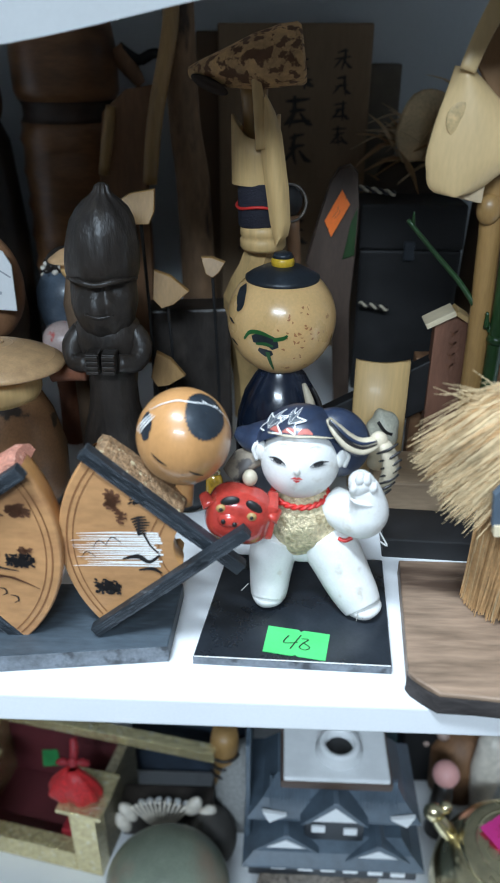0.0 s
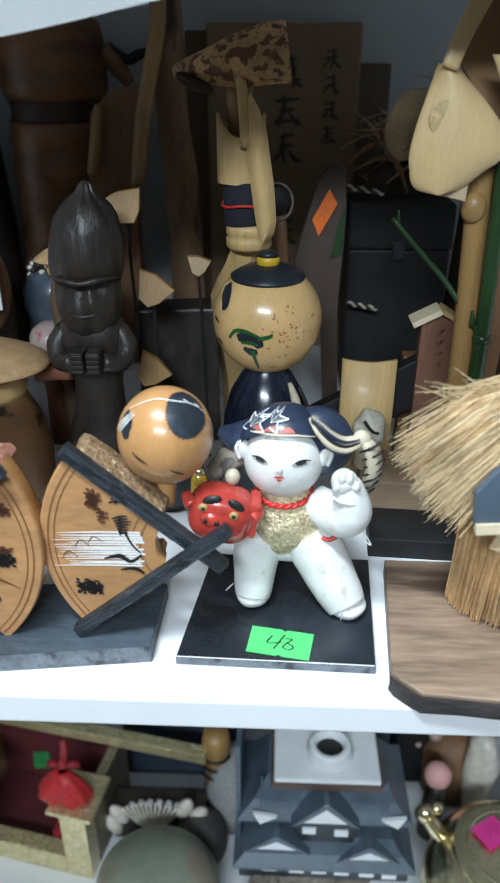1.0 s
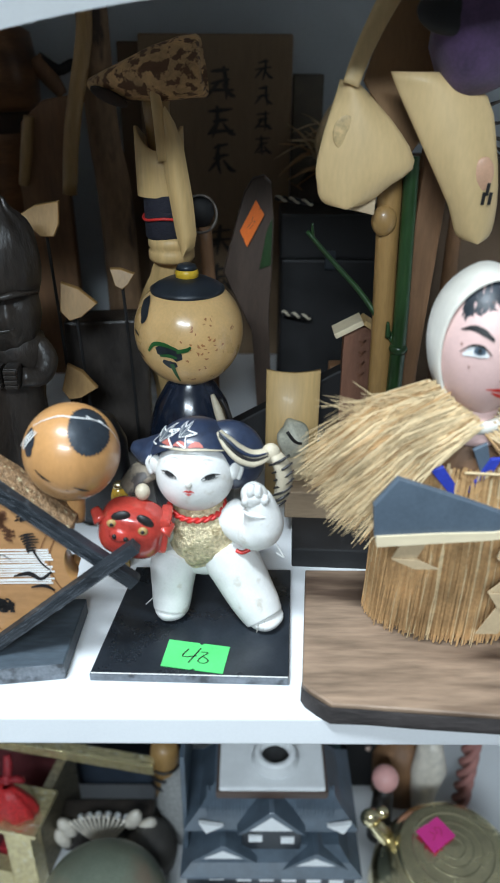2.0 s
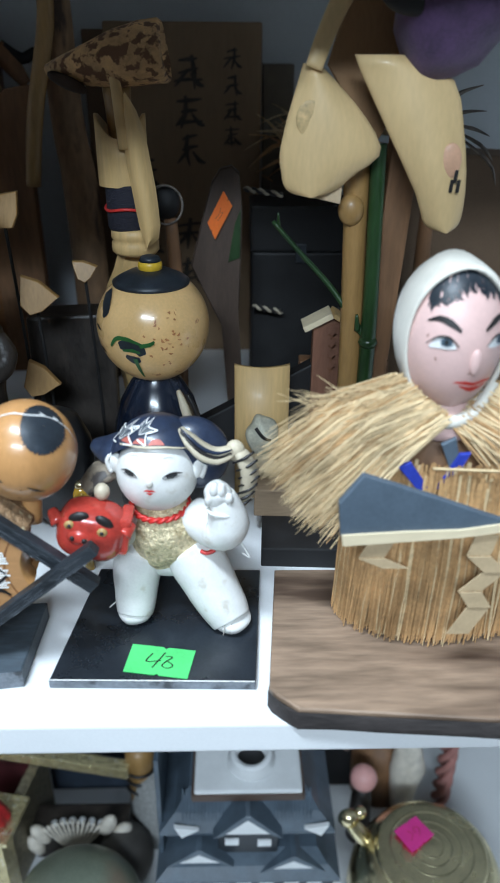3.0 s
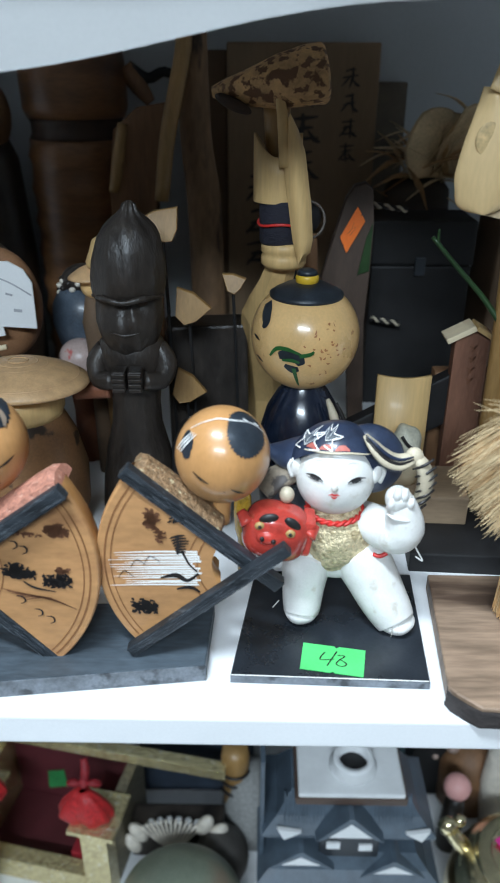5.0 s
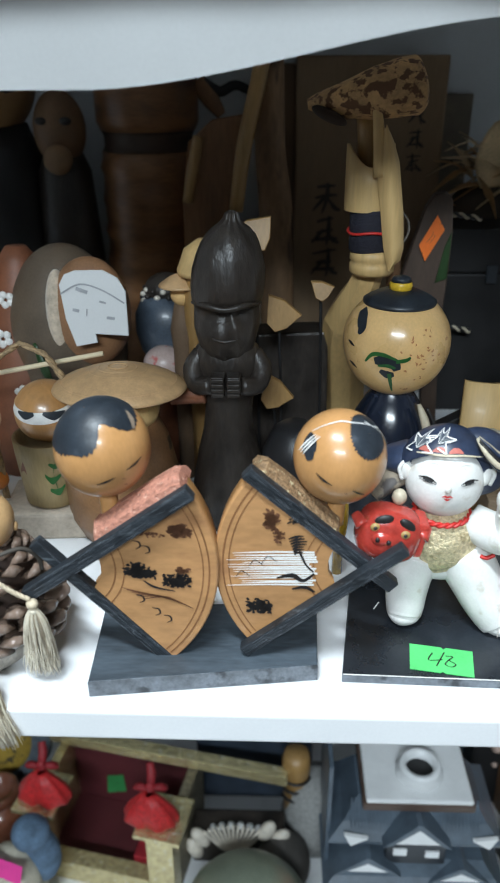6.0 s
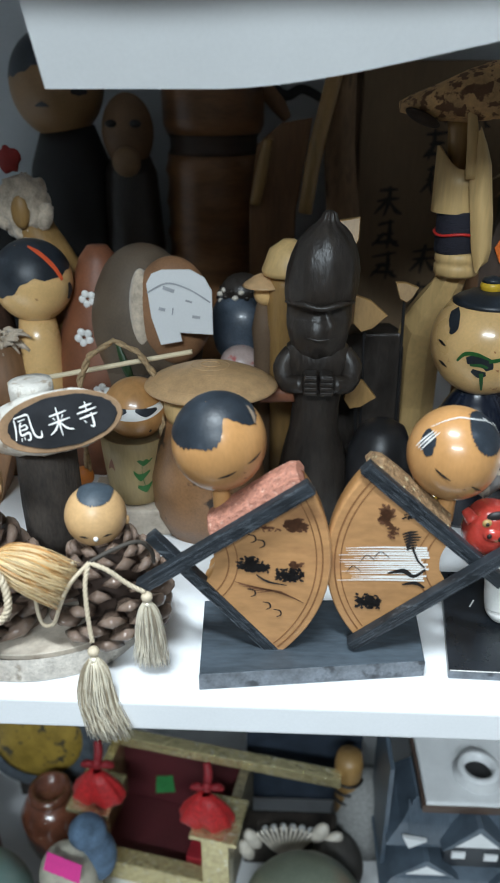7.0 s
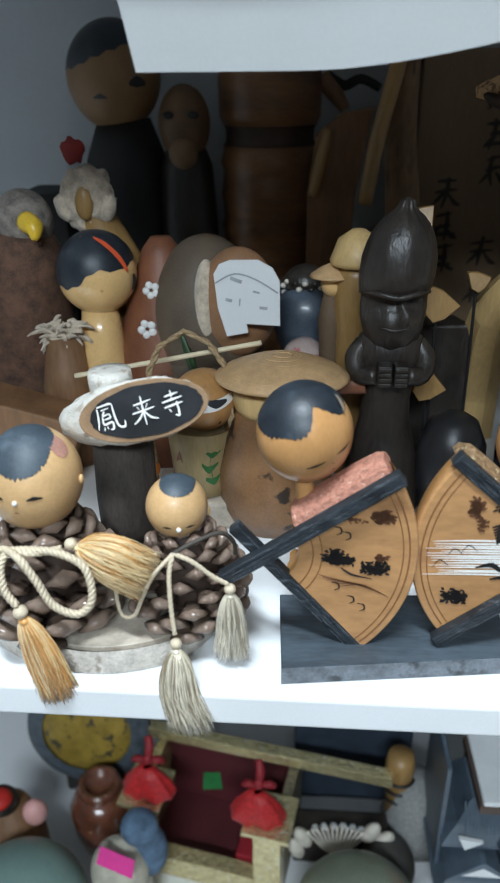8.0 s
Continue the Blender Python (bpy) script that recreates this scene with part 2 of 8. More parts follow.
SEASHELL = mat("sea_shell", (0.66, 0.60, 0.51), 0.4, var=0.2, scale=120, bump=0.2, coat=0.15)
MUSTARD = mat("mustard_floral_plate", (0.30, 0.20, 0.035), 0.45, var=0.35, scale=60, bump=0.1, stain=(0.06, 0.05, 0.03), amount=0.58, soft=0.06, stain_scale=90)
GREYCLOTH = mat("grey_pebbled_cloth", (0.28, 0.28, 0.27), 0.9, var=0.2, scale=300, bump=0.6)
DENIM = mat("faded_blue_cloth", (0.10, 0.16, 0.24), 0.85, var=0.4, scale=80, bump=0.3)
TEXTILE = mat("cream_printed_cloth", (0.52, 0.48, 0.38), 0.85, var=0.2, scale=90, bump=0.3, stain=(0.22, 0.12, 0.20), amount=0.64, soft=0.05, stain_scale=110)


# ---- mesh helpers ----
class M:
    """Collects the faces of one mesh, in place coordinates, with several materials."""

    def __init__(self):
        self.v, self.f, self.mi, self.ms, self.sm = [], [], [], [], []

    def slot(self, m):
        if m not in self.ms:
            self.ms.append(m)
        return self.ms.index(m)

    def add(self, verts, faces, m, smooth=True):
        k, s = len(self.v), self.slot(m)
        self.v += [tuple(p) for p in verts]
        self.f += [tuple(i + k for i in q) for q in faces]
        self.mi += [s] * len(faces)
        self.sm += [smooth] * len(faces)
        return self

    def grid(self, rows, m, wrap=False, smooth=True, caps=False):
        n, w = len(rows), len(rows[0])
        verts = [p for r in rows for p in r]
        faces = []
        for i in range(n - 1):
            for j in range(w if wrap else w - 1):
                j2 = (j + 1) % w
                faces.append((i * w + j, i * w + j2, (i + 1) * w + j2, (i + 1) * w + j))
        if caps:
            faces += [tuple(range(w - 1, -1, -1)), tuple((n - 1) * w + j for j in range(w))]
        return self.add(verts, faces, m, smooth)

    def lathe(self, profile, m, at=(0, 0, 0), seg=32, rot=None, sx=1.0, sy=1.0, caps=True, wobble=0.0):
        """profile: (radius, height) rows, turned round z at the place at."""
        at, rows = Vector(at), []
        for r, z in profile:
            row = []
            for j in range(seg):
                a = 2 * math.pi * j / seg
                k = r * (1 + wobble * math.sin(3 * a + z * 90))
                p = Vector((k * sx * math.cos(a), k * sy * math.sin(a), z))
                row.append(at + (rot @ p if rot else p))
            rows.append(row)
        return self.grid(rows, m, wrap=True, caps=caps)

    def ball(self, c, r, m, rot=None, seg=40, rings=24, squash=None):
        c = Vector(c)
        r = (r, r, r) if not hasattr(r, "__len__") else r
        rows = []
        for i in range(rings + 1):
            v = -math.pi / 2 + math.pi * i / rings
            row = []
            for j in range(seg):
                a = 2 * math.pi * j / seg
                d = Vector((math.cos(v) * math.cos(a), math.cos(v) * math.sin(a), math.sin(v)))
                if squash:
                    d = d * squash(d)
                p = Vector((d.x * r[0], d.y * r[1], d.z * r[2]))
                row.append(c + (rot @ p if rot else p))
            rows.append(row)
        return self.grid(rows, m, wrap=True)

    def tube(self, pts, rad, m, seg=8, smooth_steps=4, flat=1.0, twist=0.0, caps=True, smooth=True):
        """A sweep along a smoothed line; rad: one radius or one for each point."""
        pts = [Vector(p) for p in pts]
        rads = list(rad) if hasattr(rad, "__len__") else [rad] * len(pts)
        line, rr = [], []
        n = len(pts)
        for i in range(n - 1):
            p0, p1, p2, p3 = pts[max(0, i - 1)], pts[i], pts[i + 1], pts[min(n - 1, i + 2)]
            for k in range(smooth_steps):
                t = k / smooth_steps
                line.append(0.5 * ((2 * p1) + (p2 - p0) * t + (2 * p0 - 5 * p1 + 4 * p2 - p3) * t * t + (3 * p1 - p0 - 3 * p2 + p3) * t ** 3))
                rr.append(rads[i] * (1 - t) + rads[i + 1] * t)
        line.append(pts[-1])
        rr.append(rads[-1])
        rows, up = [], Vector((0, 0, 1))
        d0 = (line[1] - line[0]).normalized()
        side = d0.cross(up if abs(d0.z) < 0.9 else Vector((0, 1, 0))).normalized()
        for i, p in enumerate(line):
            d = (line[min(i + 1, len(line) - 1)] - line[max(i - 1, 0)]).normalized()
            side = (side - d * side.dot(d)).normalized()
            other = d.cross(side)
            row = []
            for j in range(seg):
                a = 2 * math.pi * j / seg + twist * i
                row.append(p + rr[i] * (math.cos(a) * side + flat * math.sin(a) * other))
            rows.append(row)
        return self.grid(rows, m, wrap=True, caps=caps, smooth=smooth)

    def box(self, lo, hi, m, bevel=0.001, rot=None, segs=2):
        """A bevelled box from corner to corner; rot turns it round its middle."""
        lo, hi = Vector(lo), Vector(hi)
        bm = bmesh.new()
        bmesh.ops.create_cube(bm, size=1.0)
        bmesh.ops.scale(bm, vec=hi - lo, verts=bm.verts)
        if bevel:
            bmesh.ops.bevel(bm, geom=bm.edges[:], offset=bevel, segments=segs, affect="EDGES", profile=0.6)
        c = (lo + hi) / 2
        self.take(bm, m, lambda p: c + (rot @ p if rot else p), smooth=False)
        return self

    def take(self, bm, m, move=lambda p: p, smooth=False):
        bm.verts.index_update()
        self.add([move(v.co) for v in bm.verts], [[v.index for v in f.verts] for f in bm.faces], m, smooth)
        bm.free()
        return self

    def prism(self, poly, depth, m, place, bevel=0.0006, side=None):
        """An outline in a plane, pushed back by depth; place maps (u, v, w) to the world."""
        n = len(poly)
        area = sum(poly[i][0] * poly[(i + 1) % n][1] - poly[(i + 1) % n][0] * poly[i][1] for i in range(n))
        if area < 0:
            poly = poly[::-1]
        cx, cy = sum(p[0] for p in poly) / n, sum(p[1] for p in poly) / n

        def ring(k, w):
            out = []
            for u, v in poly:
                d = math.hypot(u - cx, v - cy) or 1
                out.append(place(u - (u - cx) / d * k, v - (v - cy) / d * k, w))
            return out

        rows = [ring(bevel, 0), ring(0, bevel), ring(0, depth - bevel), ring(bevel, depth)]
        self.grid(rows, side or m, wrap=True, smooth=False)
        self.add(rows[0], [tuple(range(n))], m, False)
        self.add(rows[3], [tuple(range(n - 1, -1, -1))], side or m, False)
        return self

    def stroke(self, pts, width, m, place):
        """A painted stroke: a ribbon through (u, v) points; place maps (u, v) to the surface."""
        widths = list(width) if hasattr(width, "__len__") else [width] * len(pts)
        fine, fw = [], []
        n = len(pts)
        for i in range(n - 1):
            p0, p1, p2, p3 = pts[max(0, i - 1)], pts[i], pts[i + 1], pts[min(n - 1, i + 2)]
            for k in range(5):
                t = k / 5
                fine.append(tuple(0.5 * (2 * p1[a] + (p2[a] - p0[a]) * t + (2 * p0[a] - 5 * p1[a] + 4 * p2[a] - p3[a]) * t * t + (3 * p1[a] - p0[a] - 3 * p2[a] + p3[a]) * t ** 3) for a in (0, 1)))
                fw.append(widths[i] * (1 - t) + widths[i + 1] * t)
        fine.append(pts[-1])
        fw.append(widths[-1])
        left, mid, right = [], [], []
        for i, (u, v) in enumerate(fine):
            a, b = fine[max(0, i - 1)], fine[min(len(fine) - 1, i + 1)]
            dx, dy = b[0] - a[0], b[1] - a[1]
            d = math.hypot(dx, dy) or 1
            ox, oy = -dy / d * fw[i] / 2, dx / d * fw[i] / 2
            left.append(place(u + ox, v + oy))
            mid.append(place(u, v))
            right.append(place(u - ox, v - oy))
        return self.grid([left, mid, right], m, smooth=True)

    def cap(self, c, r, rot, radius, m, proud=0.0003, rings=10, seg=96):
        """A painted patch round rot's z on an ellipsoid; radius(theta) in degrees."""
        c = Vector(c)
        r = (r, r, r) if not hasattr(r, "__len__") else r
        rows = []
        for i in range(rings + 1):
            row = []
            for j in range(seg):
                th = 2 * math.pi * j / seg
                a = radians(radius(th)) * max(i / rings, 0.01)
                d = rot @ Vector((math.sin(a) * math.cos(th), math.sin(a) * math.sin(th), math.cos(a)))
                row.append(c + Vector((d.x * (r[0] + proud), d.y * (r[1] + proud), d.z * (r[2] + proud))))
            rows.append(row)
        return self.grid(rows, m, wrap=True)

    def make(self, name, parent=None, at=None, label="", category="", group="", kind=""):
        me = bpy.data.meshes.new(name)
        if at is None:
            base = parent_place(parent) if parent else Vector((
                (min(p[0] for p in self.v) + max(p[0] for p in self.v)) / 2,
                (min(p[1] for p in self.v) + max(p[1] for p in self.v)) / 2, min(p[2] for p in self.v)))
        else:
            base = Vector(at)
        me.from_pydata([tuple(Vector(p) - base) for p in self.v], [], self.f)
        for m in self.ms:
            me.materials.append(m)
        me.polygons.foreach_set("material_index", self.mi)
        me.polygons.foreach_set("use_smooth", self.sm)
        me.validate()
        me.update()
        bm = bmesh.new()
        bm.from_mesh(me)
        bmesh.ops.remove_doubles(bm, verts=bm.verts, dist=1e-6)
        bmesh.ops.recalc_face_normals(bm, faces=bm.faces)
        bm.to_mesh(me)
        bm.free()
        ob = new(name, me)
        if parent:
            ob.parent = parent
            ob.location = base - parent_place(parent)
        else:
            ob.location = base
        return tagged(ob, label, category, group, kind)


def parent_place(ob):
    p = Vector(ob.location)
    while ob.parent:
        ob = ob.parent
        p += Vector(ob.location)
    return p


def thing(name, at, label, category, group="", kind=""):
    """An empty at a thing's base, which carries its parts."""
    ob = new(name)
    ob.empty_display_size = 0.01
    ob.location = at
    return tagged(ob, label, category, group, kind)


def turn(rx=0, ry=0, rz=0):
    return Euler((radians(rx), radians(ry), radians(rz))).to_matrix()


def on_ball(c, r, rot, proud=0.0004):
    """Maps degrees (to the side, up) from a ball's front (-y) to its skin."""
    c = Vector(c)
    r = (r, r, r) if not hasattr(r, "__len__") else r

    def place(u, v):
        a, b = radians(u), radians(v)
        d = rot @ Vector((math.sin(a) * math.cos(b), -math.cos(a) * math.cos(b), math.sin(b)))
        return c + Vector((d.x * (r[0] + proud), d.y * (r[1] + proud), d.z * (r[2] + proud)))

    return place


def ragged(base, depth, teeth, seed, lobes=()):
    """A patch radius with a brushed edge; lobes: (angle, width, extra)."""
    rnd = random.Random(seed)
    amp = [rnd.uniform(0.2, 1) for _ in range(teeth)]

    def radius(th):
        k = th / (2 * math.pi) * teeth
        t = k - math.floor(k)
        r = base + depth * amp[int(k) % teeth] * (abs(t - 0.5) * 2 - 0.5)
        for a, w, e in lobes:
            d = (math.degrees(th) - a + 180) % 360 - 180
            r += e * math.exp(-(d / w) ** 2)
        return r

    return radius


def flat(y, proud=0.0):
    """Maps (x, z) to an upright plane at y, facing the front."""
    return lambda u, v, w=0.0: Vector((u, y - proud + w, v))


def lying(z):
    return lambda u, v, w=0.0: Vector((u, v, z - w))


SHELF = -0.008   # top of the shelf
LOW = -0.455     # top of the shelf below

# ---- structure ----
M().box((-1.1, 0.2515, -0.0245), (0.9, 0.7405, SHELF), WHITE_SHELF, 0.0012).make("shelf", kind="structure", label="white laminate shelf board with a square front edge", category="shelf")
M().box((-1.1, 0.2515, -0.4715), (0.9, 0.7405, LOW), WHITE_SHELF, 0.0012).make("shelf_lower", kind="structure", label="white laminate lower shelf board", category="shelf")
M().box((-1.1, 0.2515, 0.315), (0.9, 0.7405, 0.3315), WHITE_SHELF, 0.0012).make("shelf_upper", kind="structure", label="white laminate upper shelf board", category="shelf")
M().box((-1.15, 0.741, -1.15), (0.95, 0.80, 1.40), WALL, 0).make("wall_north", kind="structure", label="pale grey painted back wall behind the shelves", category="wall")
M().box((-1.14, 0.2515, -1.15), (-1.10, 0.7405, 0.9), WHITE_SHELF, 0.001).make("shelf_side", kind="structure", label="white side panel of the shelving", category="shelf side")
M().box((0.90, 0.2515, -1.15), (0.94, 0.7405, 0.9), WHITE_SHELF, 0.001).make("shelf_side", kind="structure", label="white side panel of the shelving", category="shelf side")
# room box out of view, added to enclose and bounce the light
M().box((-2.4, -2.6, -1.25), (2.4, 0.80, -1.15), FLOOR, 0).make("floor", kind="structure", label="unseen dull brown floor of the added room box", category="floor")
M().box((-2.4, -2.6, 1.40), (2.4, 0.80, 1.46), ROOM, 0).make("ceiling", kind="structure", label="unseen ceiling of the added room box", category="ceiling")
M().box((-2.4, -2.7, -1.15), (2.4, -2.6, 1.40), ROOM, 0).make("wall_south", kind="structure", label="unseen wall of the added room box", category="wall")
M().box((-2.5, -2.6, -1.15), (-2.4, 0.80, 1.40), ROOM, 0).make("wall_west", kind="structure", label="unseen wall of the added room box", category="wall")
M().box((2.4, -2.6, -1.15), (2.5, 0.80, 1.40), ROOM, 0).make("wall_east", kind="structure", label="unseen wall of the added room box", category="wall")


def hanging_paper():
    """A sheet pinned under the upper shelf that hangs down in soft waves."""
    g = M()
    rows_out, rows_in = [], []
    n = 60
    for i in range(n + 1):
        x = -0.2195 + (0.62) * i / n
        if x < -0.15:
            low = 0.2436
        elif x < 0.03:
            t = (x + 0.15) / 0.18
            low = 0.2436 + 0.025 * t * t * (3 - 2 * t) * 0.9 + 0.003 * t
        else:
            low = 0.2691 + 0.006 * math.sin((x - 0.03) * 9)
        wave = 0.0025 * math.sin(x * 26) + 0.0015 * math.sin(x * 61)
        col_o, col_i = [], []
        for k, z in enumerate((low, low + 0.012, low + 0.026, 0.30, 0.315)):
            y = (0.331 + wave, 0.3315 + wave * 0.8, 0.332 + wave * 0.6, 0.333 + wave * 0.3, 0.334)[k]
            xx = x - (0.0052 * (z - low) / 0.024 if i == 0 else 0)
            col_o.append(Vector((xx, y, z)))
            col_i.append(Vector((xx, y + 0.0004, z)))
        rows_out.append(col_o)
        rows_in.append(col_i)
    g.grid(rows_out, PAPER)
    g.grid(rows_in, PAPER)
    return g.make("shelf_paper", label="white paper sheet hanging in waves under the upper shelf", category="paper")


hanging_paper()


# ---- the small white doll on its black plate ----
def lacquer_plate():
    top = [(-0.0400, 0.2737), (0.0516, 0.2712), (0.0562, 0.3507), (-0.0292, 0.3529)]
    t = thing("display_plate", (0.008, 0.31, SHELF), "glossy black lacquered plate with worn chipped front edge", "display base")
    M().prism(top, 0.0046, LACQUER, lying(-0.0034), 0.0005, side=LACQUER).make("board", t)
    g = M()
    g.prism([(-0.0400, 0.2731), (0.0516, 0.2706), (0.0516, 0.2712), (-0.0400, 0.2737)], 0.0040, EDGE_WORN, lying(-0.0037), 0.0001)
    g.stroke([(-0.0395, 0.2735), (0.0, 0.2725), (0.0512, 0.2711)], 0.0007, WHITEPAINT, lambda u, v: Vector((u, v, -0.0033)))
    g.make("worn_edge", t, label="grey chipped edge of the lacquer")
    M().stroke([(-0.020, 0.321), (-0.0165, 0.327)], 0.0008, WHITEPAINT, lambda u, v: Vector((u, v, -0.0031))).make("scratch", t, label="short white scratch")


lacquer_plate()


def price_label(name, corners, m, label, lines, ink, thick=0.0003):
    """A paper label with pen strokes; corners in order, lines in 0..1 of its face."""
    a, b, c, d = [Vector(p) for p in corners]
    n = (b - a).cross(d - a).normalized()
    if n.dot(Vector((0, -0.6, 0.8))) < 0:
        n = -n

    def at(u, v, w=0.0):
        p = a.lerp(b, u)
        q = d.lerp(c, u)
        return q.lerp(p, v) - n * w

    t = thing(name, (a + b + c + d) / 4, label, "price label")
    g = M()
    edge = [(0, 0), (0.48, 0), (0.52, 0.05), (0.56, 0), (1, 0), (1, 1), (0.58, 1), (0.54, 0.93), (0.50, 1), (0, 1)]
    g.prism(edge, 0.0004, m, lambda u, v, w=0: at(u, v, -thick + w), 0.0)
    g.make("paper", t)
    k = M()
    for line in lines:
        k.stroke(line, 0.022, ink, lambda u, v: at(u, v, -thick - 0.00025))
    k.make("pen_marks", t, label="thin handwritten price")


FOUR_EIGHT = [[(0.36, 0.72), (0.30, 0.42), (0.52, 0.50)], [(0.55, 0.80), (0.42, 0.22)],
              [(0.57, 0.66), (0.68, 0.66), (0.60, 0.48), (0.56, 0.32), (0.66, 0.26), (0.72, 0.38), (0.60, 0.52)]]
price_label("green_price_label", [(-0.0053, 0.295, -0.0031), (0.0243, 0.290, -0.0031), (0.0213, 0.2728, -0.0031), (-0.0078, 0.2777, -0.0031)],
            GREENTAG, "bright green paper price label reading 48 on the black plate", FOUR_EIGHT, INK)


def white_doll():
    g = M()
    hc, hr = (0.0080, 0.3205, 0.0765), (0.0184, 0.0172, 0.0186)
    g.ball(hc, hr, GOFUN, seg=56, rings=36, squash=lambda d: 1 + 0.05 * max(0, -d.z) * (1 - max(0, -d.z)) * abs(d.x))
    face = on_ball(hc, hr, turn(0, 1, -6))
    over = on_ball(hc, hr, turn(0, 1, -6), 0.0008)
    faint = mat("thin_brow", (0.52, 0.50, 0.47), 0.5, bump=0)
    grey_eye = mat("grey_eye", (0.035, 0.037, 0.04), 0.4, bump=0)
    for s in (-1, 1):
        g.stroke([(s * 18, 17.0), (s * 26, 18.6), (s * 35, 19.0), (s * 46, 17.5)], [1.6, 6.0, 5.8, 1.2], WHITEPAINT, face)
        g.stroke([(s * 23, 18.4), (s * 31, 19.4), (s * 39, 19.0)], [4.0, 6.0, 3.0], grey_eye, over)
        g.stroke([(s * 17, 17.0), (s * 25, 20.8), (s * 35, 21.8), (s * 47, 19.0)], [0.8, 2.8, 2.8, 1.0], INK, on_ball(hc, hr, turn(0, 1, -6), 0.0011))
        g.stroke([(s * 18, 15.6), (s * 28, 15.8), (s * 42, 16.4)], [0.5, 0.9, 0.5], INK, over)
        g.stroke([(s * 18, 42), (s * 30, 44), (s * 42, 41)], [0.5, 1.4, 0.6], faint, face)
        # ear: a flat rim round a hollow
        e = face(s * 84, 12)
        g.ball(e, (0.0030, 0.0034, 0.0056), GOFUN, rot=turn(0, s * 8, 0), seg=16, rings=10)
        g.tube([e + Vector((s * 0.0022, -0.0014, 0.0044)), e + Vector((s * 0.0036, -0.0018, 0.0012)), e + Vector((s * 0.0020, -0.0018, -0.0042))], 0.0010, GOFUN, 8)
    g.stroke([(-8, -2.4), (-3, -0.6), (0, -1.8), (3, -0.6), (8, -2.4)], [0.5, 3.0, 2.8, 3.0, 0.5], RED, face)
    g.stroke([(-4.5, -4.0), (0, -6.0), (4.5, -4.0)], [0.6, 3.6, 0.6], RED, face)
    g.ball(face(0, 9), (0.0016, 0.0011, 0.0018), GOFUN, seg=12, rings=8)
    for k, (u, v) in enumerate(((-52, 34), (-8, 38), (26, 40), (8, 52), (50, -8), (-34, -24))):
        g.stroke([(u, v), (u + 2, v - 1.5), (u + 3, v - 4)], [0.5, 1.0, 0.3], faint, face)
    # cap pulled over the back of the head, with a scalloped red lining at the brow
    cap_c, cap_r = (0.0085, 0.3240, 0.0788), (0.0216, 0.0196, 0.0226)
    g.cap(cap_c, cap_r, turn(-50, 4, 0), ragged(96, 1, 8, 1, ((0, 40, -2), (180, 40, -2))), NAVYCLOTH, 0.0004, 18)
    hem = on_ball(cap_c, cap_r, turn(0, 0, 0), 0.0006)
    scallop = mat("dull_red_scallop", (0.48, 0.13, 0.10), 0.5, var=0.2)
    for u, v, w in ((-50, 42.5, 11), (-24, 45.5, 12), (3, 46, 12)):
        g.stroke([(u - w, v - 2), (u - w * 0.4, v + 1.5), (u + w * 0.4, v + 1.5), (u + w, v - 2)], [1.5, 7, 7, 1.5], scallop, hem)
    g.stroke([(-62, 36), (-40, 39.5), (-10, 41.5), (18, 41), (50, 34)], [1.2, 2.6, 2.8, 2.4, 1.0], CREAM, hem)
    leaf = on_ball(cap_c, cap_r, turn(0, 0, 0), 0.0013)
    leaf_low = on_ball(cap_c, cap_r, turn(0, 0, 0), 0.0009)
    fill = mat("grey_leaf_paint", (0.10, 0.115, 0.13), 0.5, var=0.3)
    for lu, lv, turned, big in ((-64, 46, -16, 26.0), (-30, 60, 28, 27.0)):
        rim = []
        for ang, rad in ((-150, 0.55), (-120, 0.95), (-84, 0.42), (-58, 1.10), (-24, 0.45), (0, 1.25), (24, 0.45), (58, 1.10), (84, 0.42), (120, 0.95), (150, 0.55)):
            b = radians(ang + turned)
            rim.append((lu + big * rad * math.sin(b) * 1.25, lv + big * rad * math.cos(b) * 0.8))
        for p0, p1 in zip(rim, rim[1:]):
            g.stroke([p0, p1], 1.8, WHITEPAINT, leaf)
        for ang in (-58, 0, 58):
            b = radians(ang + turned)
            tip = (lu + big * 0.75 * math.sin(b) * 1.25, lv + big * 0.75 * math.cos(b) * 0.8)
            g.stroke([(lu, lv - 5), ((lu + tip[0]) / 2, (lv + tip[1]) / 2), tip], [4, 7, 1], fill, leaf_low)
            g.stroke([(lu, lv - 6), tip], 0.7, WHITEPAINT, leaf)
    # scarf: a tapered end behind, a knot with striped tails in front
    taupe = mat("taupe_scarf", (0.19, 0.155, 0.115), 0.55, var=0.3, scale=160, bump=0.15, stain=(0.06, 0.05, 0.045), amount=0.54, soft=0.05, stain_scale=130)
    g.tube([(0.000, 0.330, 0.0820), (-0.009, 0.333, 0.0810), (-0.0160, 0.335, 0.0800), (-0.0235, 0.336, 0.0820)], [0.0140, 0.0135, 0.0105, 0.0030], NAVYCLOTH, 18, flat=0.55)
    g.tube([(-0.010, 0.329, 0.0740), (-0.0185, 0.325, 0.0725), (-0.0255, 0.322, 0.0660)], [0.0070, 0.0088, 0.0062], taupe, 14, flat=0.5)
    g.ball((0.0240, 0.3262, 0.0825), (0.0165, 0.0115, 0.0178), NAVYCLOTH, rot=turn(0, -24, 0), seg=32, rings=20)
    band = [(0.0195, 0.3150, 0.1005), (0.0235, 0.3122, 0.0962), (0.0290, 0.3110, 0.0912), (0.0350, 0.3115, 0.0888), (0.0415, 0.3140, 0.0898)]
